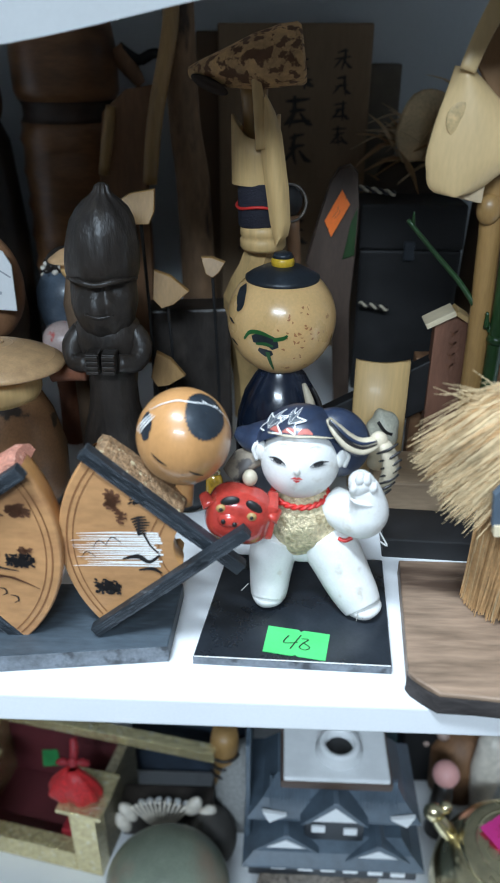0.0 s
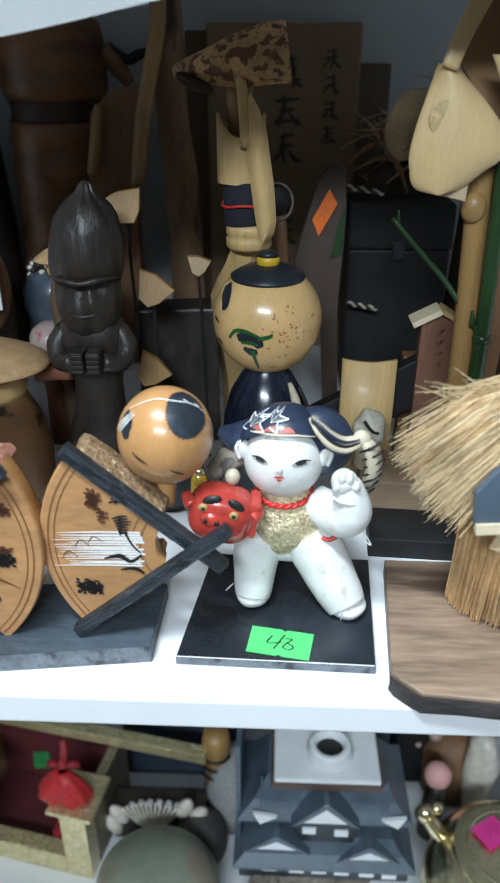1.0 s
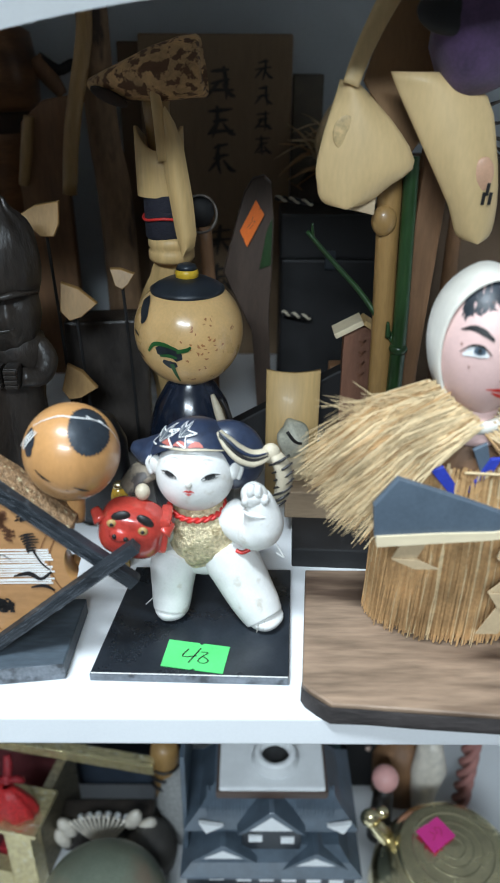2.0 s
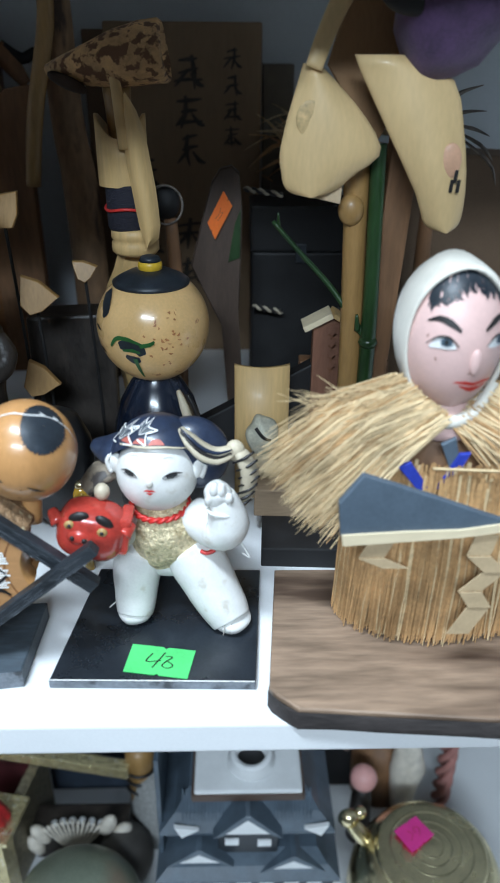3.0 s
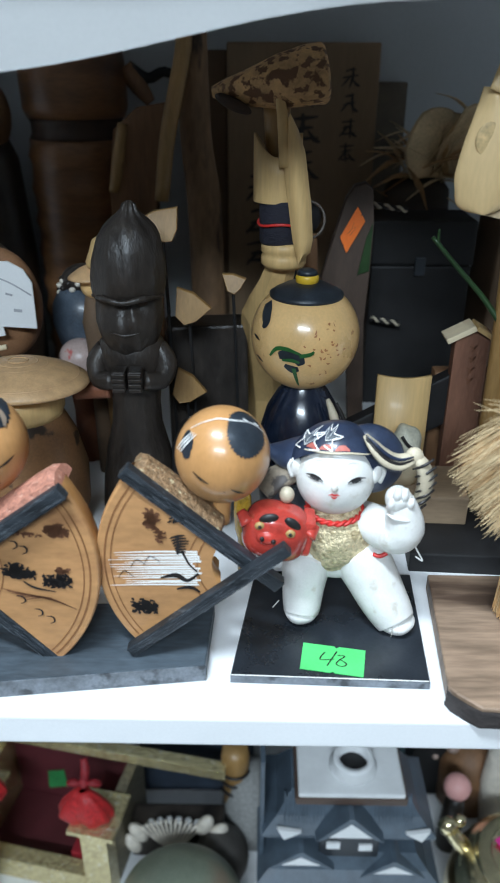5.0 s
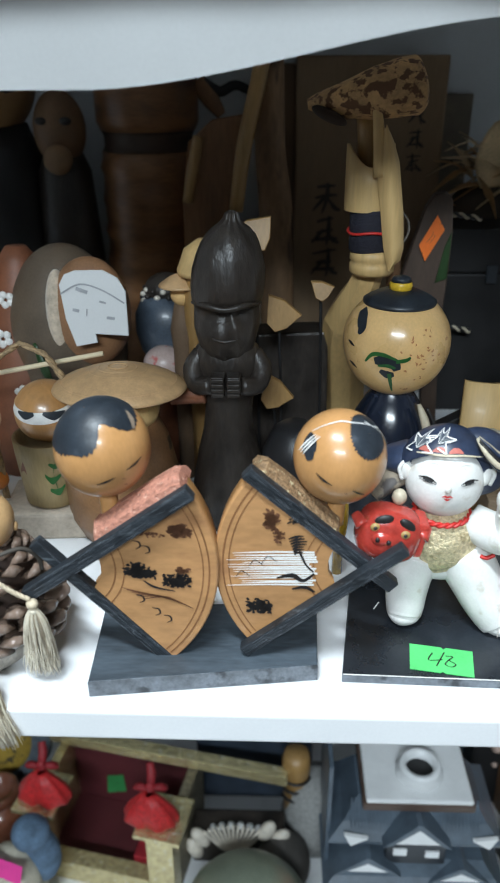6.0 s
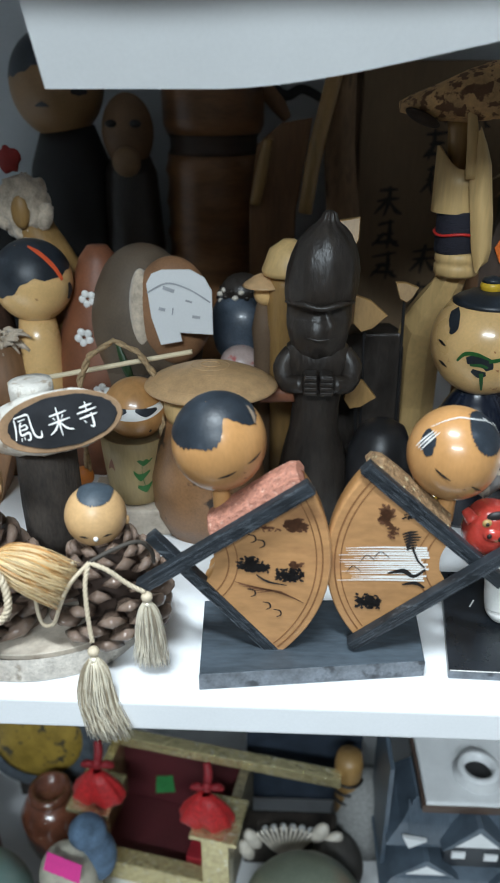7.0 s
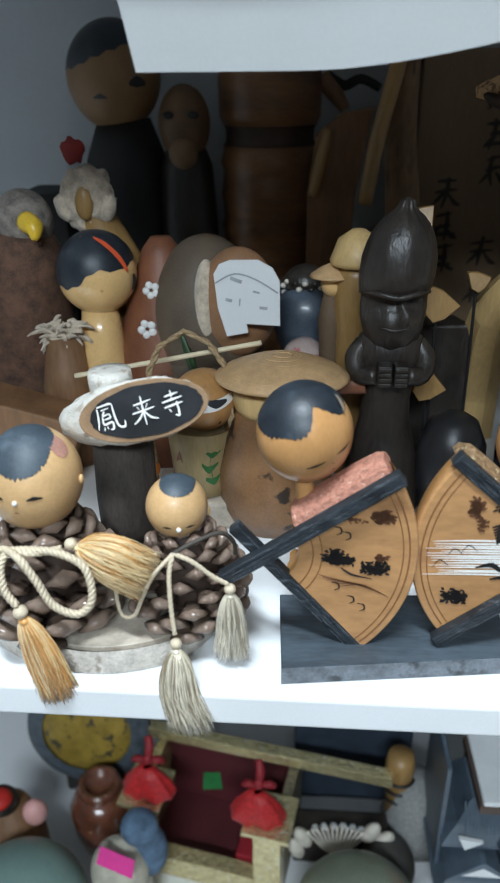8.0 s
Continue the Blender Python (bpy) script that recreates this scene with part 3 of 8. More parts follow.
    g.tube(band, [0.0016, 0.0040, 0.0050, 0.0046, 0.0030], CREAM, 18, flat=0.45)
    for k, o in enumerate((-0.0036, -0.0016, 0.0006, 0.0026)):
        g.tube([(x, y - 0.0022 - 0.0007 * (k in (1, 2)), z + o * (0.4, 0.9, 1, 0.9, 0.6)[i]) for i, (x, y, z) in enumerate(band)], [0.0002, 0.0008, 0.0010, 0.0008, 0.0003], INK if k % 3 else NAVYCLOTH, 6)
    g.ball((0.0428, 0.3165, 0.0886), (0.0044, 0.0036, 0.0050), CREAM, seg=18, rings=12)
    g.tube([(0.0425, 0.317, 0.0895), (0.0465, 0.3155, 0.0855), (0.0492, 0.3155, 0.077), (0.0482, 0.317, 0.067), (0.0462, 0.319, 0.060)], [0.0026, 0.0046, 0.0056, 0.0050, 0.0030], CREAM, 16, flat=0.7)
    for k in range(7):
        z = 0.0875 - k * 0.0040
        x = 0.0455 + 0.0035 * math.sin(math.pi * min(1, (k + 0.6) / 6.5))
        g.tube([(x - 0.0046, 0.3125, z - 0.0030), (x + 0.0002, 0.3112, z - 0.0002), (x + 0.0046, 0.3130, z + 0.0022)], [0.0004, 0.0008, 0.0005], INK, 6)
    # twisted neck cord
    for ph in (0, math.pi):
        g.tube([(0.0083 + (0.0128 + 0.0008 * math.cos(11 * a + ph)) * math.cos(a), 0.3195 + (0.0118 + 0.0008 * math.cos(11 * a + ph)) * math.sin(a), 0.0597 + 0.0020 * math.sin(a) + 0.0008 * math.sin(11 * a + ph)) for a in [2 * math.pi * k / 66 for k in range(67)]], 0.0009, RED, 6, 1, caps=False)
    # brocade bib, belly and limbs
    crease = lambda d: 1 + 0.018 * math.sin(9 * d.x + 4 * d.z) + 0.014 * math.sin(13 * d.z - 5 * d.x)
    g.ball((0.0100, 0.3212, 0.0435), (0.0180, 0.0154, 0.0215), GOLDCLOTH, seg=56, rings=40, squash=crease)
    g.ball((0.0115, 0.3235, 0.0300), (0.0185, 0.0136, 0.0115), GOFUN, seg=36, rings=20)
    g.ball((-0.0045, 0.3215, 0.0335), (0.0105, 0.0115, 0.0120), GOFUN, seg=28, rings=18)
    soft = lambda d: 1 + 0.02 * math.sin(5 * d.x + 3) + 0.02 * math.sin(6 * d.z)
    g.tube([(-0.0010, 0.3205, 0.034), (-0.0040, 0.3185, 0.024), (-0.0050, 0.3165, 0.013), (-0.0055, 0.3140, 0.0055), (-0.0060, 0.3120, 0.0015)], [0.0126, 0.0118, 0.0104, 0.0096, 0.0086], GOFUN, 28, 6)
    g.ball((-0.0058, 0.3140, 0.0014), (0.0086, 0.0094, 0.0050), GOFUN, rot=turn(0, 0, -10), seg=28, rings=18, squash=soft)
    g.tube([(0.0195, 0.3205, 0.036), (0.0262, 0.3172, 0.026), (0.0330, 0.3125, 0.014), (0.0380, 0.3090, 0.0060), (0.0410, 0.3060, 0.0015)], [0.0140, 0.0136, 0.0124, 0.0112, 0.0096], GOFUN, 28, 6)
    g.ball((0.0402, 0.3080, 0.0016), (0.0098, 0.0108, 0.0052), GOFUN, rot=turn(0, 0, 28), seg=28, rings=18, squash=soft)
    toe_cut = mat("toe_groove", (0.42, 0.39, 0.35), 0.6)
    for k in range(3):
        g.tube([(0.0371 + k * 0.0032, 0.2958 + k * 0.0017, 0.0010), (0.0378 + k * 0.0032, 0.2978 + k * 0.0015, 0.0048)], 0.0002, toe_cut, 5)
    # raised arm: thick sleeve-like forearm, fist with two fingers up
    g.tube([(0.0225, 0.3190, 0.0545), (0.0305, 0.3135, 0.0520), (0.0370, 0.3090, 0.0525), (0.0395, 0.3070, 0.0575), (0.0382, 0.3062, 0.0660), (0.0362, 0.3062, 0.0720)], [0.0085, 0.0098, 0.0102, 0.0098, 0.0078, 0.0062], GOFUN, 28, 6)
    g.tube([(0.0428, 0.3005, 0.0645), (0.0380, 0.2985, 0.0660), (0.0325, 0.2995, 0.0668), (0.0300, 0.3030, 0.0672)], [0.0004, 0.0010, 0.0010, 0.0004], GOFUN, 8)
    g.ball((0.0352, 0.3050, 0.0735), (0.0062, 0.0062, 0.0062), GOFUN, rot=turn(0, 12, 0), seg=24, rings=16, squash=soft)
    for x, z0, z1, r in ((0.0335, 0.0745, 0.0815, 0.0021), (0.0366, 0.0742, 0.0812, 0.0020), (0.0398, 0.0715, 0.0762, 0.0020), (0.0312, 0.0705, 0.0760, 0.0018)):
        g.tube([(x, 0.3020, z0), (x + 0.0003, 0.3005, (z0 + z1) / 2), (x + 0.0006, 0.3012, z1)], [r, r, r * 0.6], GOFUN, 12)
    g.tube([(-0.003, 0.3190, 0.052), (-0.011, 0.3130, 0.047), (-0.0135, 0.3120, 0.052)], [0.007, 0.0075, 0.006], GOFUN, 16)
    # red cord ends at the hip, loose white thread
    g.tube([(0.0270, 0.3090, 0.0400), (0.030, 0.3080, 0.0395), (0.0335, 0.3085, 0.0410)], 0.0010, RED, 6)
    g.tube([(0.044, 0.306, 0.050), (0.0475, 0.304, 0.044), (0.0495, 0.304, 0.040), (0.0460, 0.304, 0.0425)], 0.0004, WHITEPAINT, 5)
    g.make("doll", label="white clay baby doll with navy cap on black plate", category="doll")


white_doll()


def lion_mask():
    g = M()
    EYEGOLD = mat("dull_gold_paint", (0.42, 0.27, 0.10), 0.4, var=0.25)
    c, r = Vector((-0.0198, 0.3015, 0.0582)), Vector((0.0152, 0.0110, 0.0132))
    tilt = turn(0, 14, 0)
    boxy = lambda d: (abs(d.x) ** 2.8 + abs(d.y) ** 2.8 + abs(d.z) ** 2.8) ** (-1 / 2.8) * (1 + 0.05 * max(0, d.x) * max(0, -d.z))
    g.ball(c, r, REDGLOSS, rot=tilt, seg=48, rings=32, squash=boxy)

    def at(u, v, proud=0.0):
        """u, v: across and up the front, -1..1."""
        w = -max(0.02, 1 - abs(u) ** 2.8 - abs(v) ** 2.8) ** (1 / 2.8)
        return c + tilt @ Vector((u * r.x, w * r.y - proud, v * r.z))

    for s in (-1, 1):
        g.ball(at(s * 0.36 - 0.04, 0.78, 0.0), (0.0044, 0.0014, 0.0024), INK, rot=turn(0, 14 + s * 26, 0), seg=18, rings=10)
        g.ball(at(s * 0.46 - 0.14, 0.46, -0.0003), (0.0023, 0.0012, 0.0021), EYEGOLD, seg=16, rings=10)
        g.ball(at(s * 0.46 - 0.14, 0.46, 0.0006), (0.0010, 0.0007, 0.0010), INK, seg=12, rings=8)
        g.ball(at(s * 0.17 - 0.28, 0.10, 0.0012), (0.0011, 0.0009, 0.0013), INK, seg=12, rings=8)
        g.tube([at(s * 0.92, 0.30), at(s * 0.98, 0.30) + Vector((s * 0.0025, 0.001, 0.0035))], [0.0036, 0.0022], REDGLOSS, 12)
    g.ball(at(-0.28, 0.10, -0.0022), (0.0056, 0.0034, 0.0042), REDGLOSS, seg=22, rings=14)
    g.stroke([(-0.75, -0.58), (-0.3, -0.72), (0.3, -0.72), (0.75, -0.58)], [0.01, 0.05, 0.05, 0.01], TERRACOTTA, lambda u, v: at(u, v, 0.0003))
    g.ball((-0.0150, 0.3065, 0.0740), (0.0035, 0.0035, 0.0040), CREAM, seg=14, rings=10)
    g.box((-0.0085, 0.2955, 0.0475), (-0.0030, 0.3105, 0.0655), REDGLOSS, 0.0018, rot=turn(0, 10, 0))
    g.make("toy_lion_mask", label="glossy red lion mask with black brows, held by a doll", category="toy mask")


lion_mask()


# ---- pair of fan-bodied dolls ----
def fan_plinth():
    t = thing("fan_plinth", (-0.104, 0.29, SHELF), "dark blue-black painted wooden block with worn front edge", "display base")
    top = [(-0.1566, 0.2609), (-0.0516, 0.2745), (-0.0500, 0.3195), (-0.1593, 0.3140)]
    M().prism(top, 0.0098, SLATE, lying(0.0018), 0.0006).make("block", t)
    M().prism([(-0.1568, 0.2604), (-0.0514, 0.2740), (-0.0516, 0.2745), (-0.1566, 0.2609)], 0.0088, EDGE_WORN, lying(0.0012), 0.0001).make("worn_edge", t, label="scuffed grey-blue front edge")


fan_plinth()


def fan_doll(cx, cz, r, a0, a1, y0, depth, head, side, sand, label, right, rise):
    """A doll whose body is a solid open fan; the apex at (cx, cz), spread from a0 to a1 degrees."""
    g = M()
    n = 28
    angs = [radians(a0 + (a1 - a0) * k / n) for k in range(n + 1)]
    lean = 0.05
    lo = cz - r

    def place(u, v, w=0.0):
        return Vector((u, y0 + lean * (v - 0.0) * 0.6 + w, v))

    outer = [(cx + r * math.cos(a), cz + r * math.sin(a)) for a in angs]
    inner = [(cx + 0.017 * math.cos(a), cz + 0.017 * math.sin(a)) for a in reversed(angs)]
    g.grid([[place(*p) for p in outer], [place(*p) for p in reversed(inner)]], FANWOOD, smooth=False)
    # rounded rim and the deep back, painted with sand
    rows = []
    for k, (dr, w) in enumerate(((0.0, 0.0), (0.0008, 0.0008), (0.0010, 0.003))):
        rows.append([place(cx + (r + dr) * math.cos(a), cz + (r + dr) * math.sin(a), w) for a in angs])
    g.grid(rows, FANWOOD)
    rows = [[place(cx + (r + dr) * math.cos(a), cz + (r + dr) * math.sin(a), w) for a in angs] for dr, w in ((0.0010, 0.003), (0.0004, depth * 0.5), (-0.004, depth * 0.85), (-0.010, depth))]
    g.grid(rows, ORANGEWOOD)
    g.grid([[place(cx + k * math.cos(a), cz + k * math.sin(a), depth) for a in angs] for k in (r - 0.010, 0.022)], ORANGEWOOD, smooth=False)
    g.grid([[place(cx + k * math.cos(a), cz + k * math.sin(a), w) for a in angs] for k, w in ((0.017, 0.0), (0.018, depth * 0.5), (0.022, depth))], ORANGEWOOD)
    for a in (angs[0], angs[-1]):
        d2 = Vector((math.cos(a), 0, math.sin(a)))
        up = Vector((-d2.z, 0, d2.x)) * (1 if (a == angs[-1]) == (a1 > a0) else -1)
        top = d2.z > 0
        lift = rise if top else 0.05
        loop = [(-0.002, 0.0012), (0.0040 * lift, 0.0030), (0.0066 * lift, 0.0085), (0.0072 * lift, depth * 0.45), (0.0060 * lift, depth * 0.75), (0.0020 * lift, depth * 0.95), (-0.004, depth * 0.97), (-0.004, depth * 0.4)]
        rows = []
        for s, k in ((0.0195, 0.72), (0.021, 0.95), (0.035, 1.0), (r * 0.8, 1.0), (r * 0.95, 0.92), (r - 0.001, 0.6)):
            rows.append([place(cx + d2.x * s + up.x * o * k, cz + d2.z * s + up.z * o * k, 0.002 + (w - 0.002) * (1.0 if s < r * 0.9 else 0.96)) for o, w in loop])
        g.grid(rows, sand if top else ORANGEWOOD, wrap=True, caps=True, smooth=False)
    # incised double lines along the rim and the inner edge
    for rr, wd, mm in ((r * 0.955, 0.0007, FANEDGE), (r * 0.915, 0.0005, FANEDGE), (0.0235, 0.0006, FANEDGE), (0.0275, 0.0005, FANEDGE)):
        g.stroke([(cx + rr * math.cos(a), cz + rr * math.sin(a)) for a in angs[1:-1]], wd, mm, lambda u, v: place(u, v, -0.0003))

    def art(u, v):
        """u: along the spread 0..1, v: from the apex 0..1."""
        a = radians(a0 + (a1 - a0) * u)
        return cx + r * v * math.cos(a), cz + r * v * math.sin(a)

    rnd = random.Random(11 if right else 12)
    pl = lambda u, v: place(u, v, -0.00035)
    pl2 = lambda u, v: place(u, v, -0.0006)

    def clump(x, z, sx, sz, n_dabs, ink, w):
        for _ in range(n_dabs):
            x0, z0, a = x + max(-1.0, min(1.0, rnd.gauss(0, 0.55))) * sx, z + max(-1.0, min(1.2, rnd.gauss(0, 0.55))) * sz, rnd.uniform(0, 3.14)
            g.stroke([(x0 - w * math.cos(a), z0 - w * 0.6 * math.sin(a)), (x0, z0), (x0 + w * math.cos(a), z0 + w * 0.6 * math.sin(a))], [w * 0.4, w * rnd.uniform(0.7, 1.3), w * 0.3], ink, pl2)

    if right:
        # lake of white brush lines with a dark shore
        for k in range(15):
            z = cz + 0.0070 - k * 0.00125
            x0, x1 = cx - 0.0600 + rnd.uniform(-0.0035, 0.0045), cx - 0.0235 + rnd.uniform(-0.002, 0.002)
            g.stroke([(x0, z - 0.0006), ((x0 + x1) / 2, z + rnd.uniform(-0.0003, 0.0003)), (x1, z + 0.0003)], [0.0002, rnd.uniform(0.0006, 0.0012), 0.0010], WHITEPAINT, pl)
        for k in range(7):
            z = cz + 0.0155 - k * 0.0014
            g.stroke([(cx - 0.0350 + 0.0005 * k, z - 0.0012), (cx - 0.0315, z), (cx - 0.0275 + rnd.uniform(-0.001, 0.001), z + 0.0004)], [0.0006, 0.0014, 0.0005], INK, pl2)
        clump(cx - 0.0480, cz - 0.0225, 0.0052, 0.0034, 130, INK, 0.0013)
        clump(cx - 0.0420, cz + 0.0235, 0.0030, 0.0044, 60, INKBROWN, 0.0016)
        clump(cx - 0.0390, cz + 0.0155, 0.0020, 0.0030, 30, INKBROWN, 0.0011)
        clump(cx - 0.0330, cz + 0.0235, 0.0022, 0.0020, 10, INK, 0.0010)
        g.stroke([(cx - 0.0400, cz - 0.0065), (cx - 0.0330, cz - 0.0050), (cx - 0.0280, cz - 0.0078), (cx - 0.0230, cz - 0.0040)], [0.0006, 0.0026, 0.0018, 0.0010], INK, pl2)
        g.stroke([(cx - 0.0300, cz + 0.0080), (cx - 0.0270, cz + 0.0010), (cx - 0.0235, cz - 0.0030)], [0.0012, 0.0009, 0.0008], INK, pl2)
        g.stroke([(cx - 0.0330, cz - 0.0125), (cx - 0.0270, cz - 0.0115), (cx - 0.0225, cz - 0.0140)], [0.0008, 0.0020, 0.0008], INK, pl2)
        for x, z in ((-0.056, -0.004), (-0.050, 0.002), (-0.044, 0.004)):
            g.stroke([(cx + x - 0.003, cz + z - 0.003), (cx + x, cz + z + 0.001), (cx + x + 0.004, cz + z - 0.002)], [0.0002, 0.0005, 0.0002], INK, pl2)
    else:
        clump(cx + 0.0345, cz - 0.0020, 0.0068, 0.0026, 120, INK, 0.0013)
        clump(cx + 0.0330, cz + 0.0012, 0.0036, 0.0018, 50, INK, 0.0012)
        clump(cx + 0.0510, cz - 0.0060, 0.0056, 0.0030, 110, INK, 0.0013)
        clump(cx + 0.0540, cz - 0.0005, 0.0024, 0.0018, 24, INKBROWN, 0.0014)
        clump(cx + 0.0530, cz + 0.0200, 0.0046, 0.0028, 70, INKBROWN, 0.0016)
        clump(cx + 0.0400, cz + 0.0185, 0.0062, 0.0014, 26, INKBROWN, 0.0010)
        for k in range(6):
            x0, z0 = cx + 0.026 + k * 0.002, cz - 0.010 - k * 0.0012
            g.stroke([(x0, z0), (x0 + 0.010, z0 - 0.0030 + 0.0008 * k), (x0 + 0.022, z0 - 0.0050)], [0.0003, 0.0009, 0.0003], INKBROWN, pl2)
        g.stroke([(cx + 0.036, cz - 0.006), (cx + 0.041, cz - 0.0095), (cx + 0.050, cz - 0.0115)], [0.0006, 0.0012, 0.0004], INK, pl2)
        for x, z in ((0.034, 0.013), (0.038, 0.0105), (0.034, -0.0160), (0.041, -0.0230), (0.046, -0.0270)):
            g.stroke([(cx + x - 0.002, cz + z + 0.002), (cx + x + 0.001, cz + z + 0.0014), (cx + x + 0.0015, cz + z - 0.001), (cx + x - 0.0006, cz + z - 0.0022)], [0.0003, 0.0008, 0.0007, 0.0003], INK, pl2)
    # the two guard sticks that cross at the apex
    over = 0.021
    for k, (a, w, ym) in enumerate(((a1 if right else a0, 0.0033, -0.0030), (a0 if right else a1, 0.0033, -0.0012))):
        d = Vector((math.cos(radians(a)), 0, math.sin(radians(a))))
        long = r + 0.004
        mid = Vector((cx, 0, cz)) + d * (long - over * (1.0 if k == 0 else 0.85)) / 2
        mid.y = y0 + lean * 0.6 * mid.z + 0.0010
        ln = long + over * (1.0 if k == 0 else 0.85)
        rot = turn(0, -a, 0)
        wid = 0.0066 if k == (1 if right else 0) else 0.0056
        thick = 0.0056
        g.box(mid + Vector((-ln / 2, -thick / 2 + (-0.0050 if k == 0 else 0.0006), -wid / 2)), mid + Vector((ln / 2, thick / 2 + (-0.0050 if k == 0 else 0.0006), wid / 2)), BARWOOD, 0.0007, rot=rot)
        front = mid.y - thick / 2 + (-0.0050 if k == 0 else 0.0006) - 0.00025
        rub = random.Random(k + (5 if right else 9))
        for q in range(64):
            o = (rub.choice((-0.45, -0.40, 0.41, 0.46)) if q % 3 == 0 else (-0.36 + 0.09 * (q % 9))) * wid
            s0 = rub.uniform(-0.48, 0.40) * ln
            s1 = min(s0 + rub.uniform(0.05, 0.34) * ln, ln * 0.49)
            nrm = Vector((-d.z, 0, d.x))
            g.stroke([(mid.x + d.x * s0 + nrm.x * o, mid.z + d.z * s0 + nrm.z * o), (mid.x + d.x * s1 + nrm.x * o, mid.z + d.z * s1 + nrm.z * o)], rub.uniform(0.00008, 0.00022), EDGE_WORN, lambda u, v, f=front: Vector((u, f, v)))
    # head on a short neck
    hc, hr = head
    g.ball(hc, hr, HEADWOOD, seg=56, rings=36)
    g.tube([Vector(hc) - Vector((0, 0, hr[2] * 0.9)), Vector(hc) + Vector((-side * 0.0015, -0.002, -hr[2] - 0.012))], [0.0040, 0.0046], HEADWOOD, 16)
    place_face = on_ball(hc, hr, turn(0, 0, 0), 0.0004)
    over_skin = on_ball(hc, hr, turn(0, 0, 0), 0.0009)
    if right:
        g.cap(hc, hr, turn(0, 0, 50) @ turn(43, 0, 0), ragged(27, 6, 37, 3, ((45, 40, 5), (225, 40, 5), (135, 40, -3))), HAIR)
        g.cap(hc, hr, turn(0, 0, -52) @ turn(61, 0, 0), ragged(11, 2, 9, 4, ((120, 30, 6), (300, 30, 6))), HAIR)
        for o in (-6, -1, 4):
            g.stroke([(-44 + o, 44), (-52 + o, 32), (-60 + o, 18)], [0.8, 2.6, 0.8], WHITEPAINT, over_skin)
        g.stroke([(-62, 46), (-40, 62), (0, 70), (60, 58), (82, 36), (88, 10)], [0.8, 1.8, 2.0, 1.6, 1.6, 0.8], WHITEPAINT, place_face)
        for u, v in ((62, 58), (76, 46)):
            g.stroke([(u - 2, v + 3), (u + 2, v - 3)], [3.5, 2.0], WHITEPAINT, over_skin)
    else:
        g.cap(hc, hr, turn(0, 0, -40) @ turn(20, 0, 0), ragged(60, 5, 44, 5, ((349, 20, -28), (289, 16, -3), (30, 24, 4))), HAIR)
        g.stroke([(62, 34), (70, 44), (76, 54)], [3, 9, 5], mat("worn_hair_paint", (0.20, 0.15, 0.11), 0.55), over_skin)
    eyes = [(-23, -3, 0.83, -0.50), (22, -22, 0.83, -0.50)] if right else [(14, -16, 0.94, 0.34), (50, -2, 0.94, 0.34)]
    for u, v, du, dv in eyes:
        g.stroke([(u - 12 * du, v - 12 * dv), (u, v - 0.8), (u + 12 * du, v + 12 * dv)], [0.8, 3.4, 0.8], INK, place_face)
    u, v = (4, -22) if right else (36, -18)
    g.stroke([(u - 2, v + 1), (u, v + 1.6), (u + 2, v)], [0.5, 1.2, 0.5], INKBROWN, place_face)
    u, v = (-1, -34) if right else (40, -27)
    g.stroke([(u - 2.5, v + 0.6), (u, v), (u + 2.5, v - 0.6)], [0.5, 2.0, 0.5], TERRACOTTA, place_face)
    return g.make("kokeshi_doll", label=label, category="kokeshi doll", group="pair of fan-bodied dolls")


fan_doll(-0.0312, 0.0500, 0.0675, 138.5, 219.5, 0.2835, 0.022, ((-0.0437, 0.3030, 0.0965), (0.0208, 0.0208, 0.0215)), 1, SANDGOLD,
         "round-headed wooden kokeshi doll with painted lake on fan body", True, 0.9)
fan_doll(-0.1672, 0.0505, 0.0690, 35.5, -48.5, 0.2785, 0.024, ((-0.1487, 0.2990, 0.1020), (0.0213, 0.0213, 0.0225)), -1, SANDPINK,
         "round-headed wooden kokeshi doll with painted trees on fan body", False, 1.0)


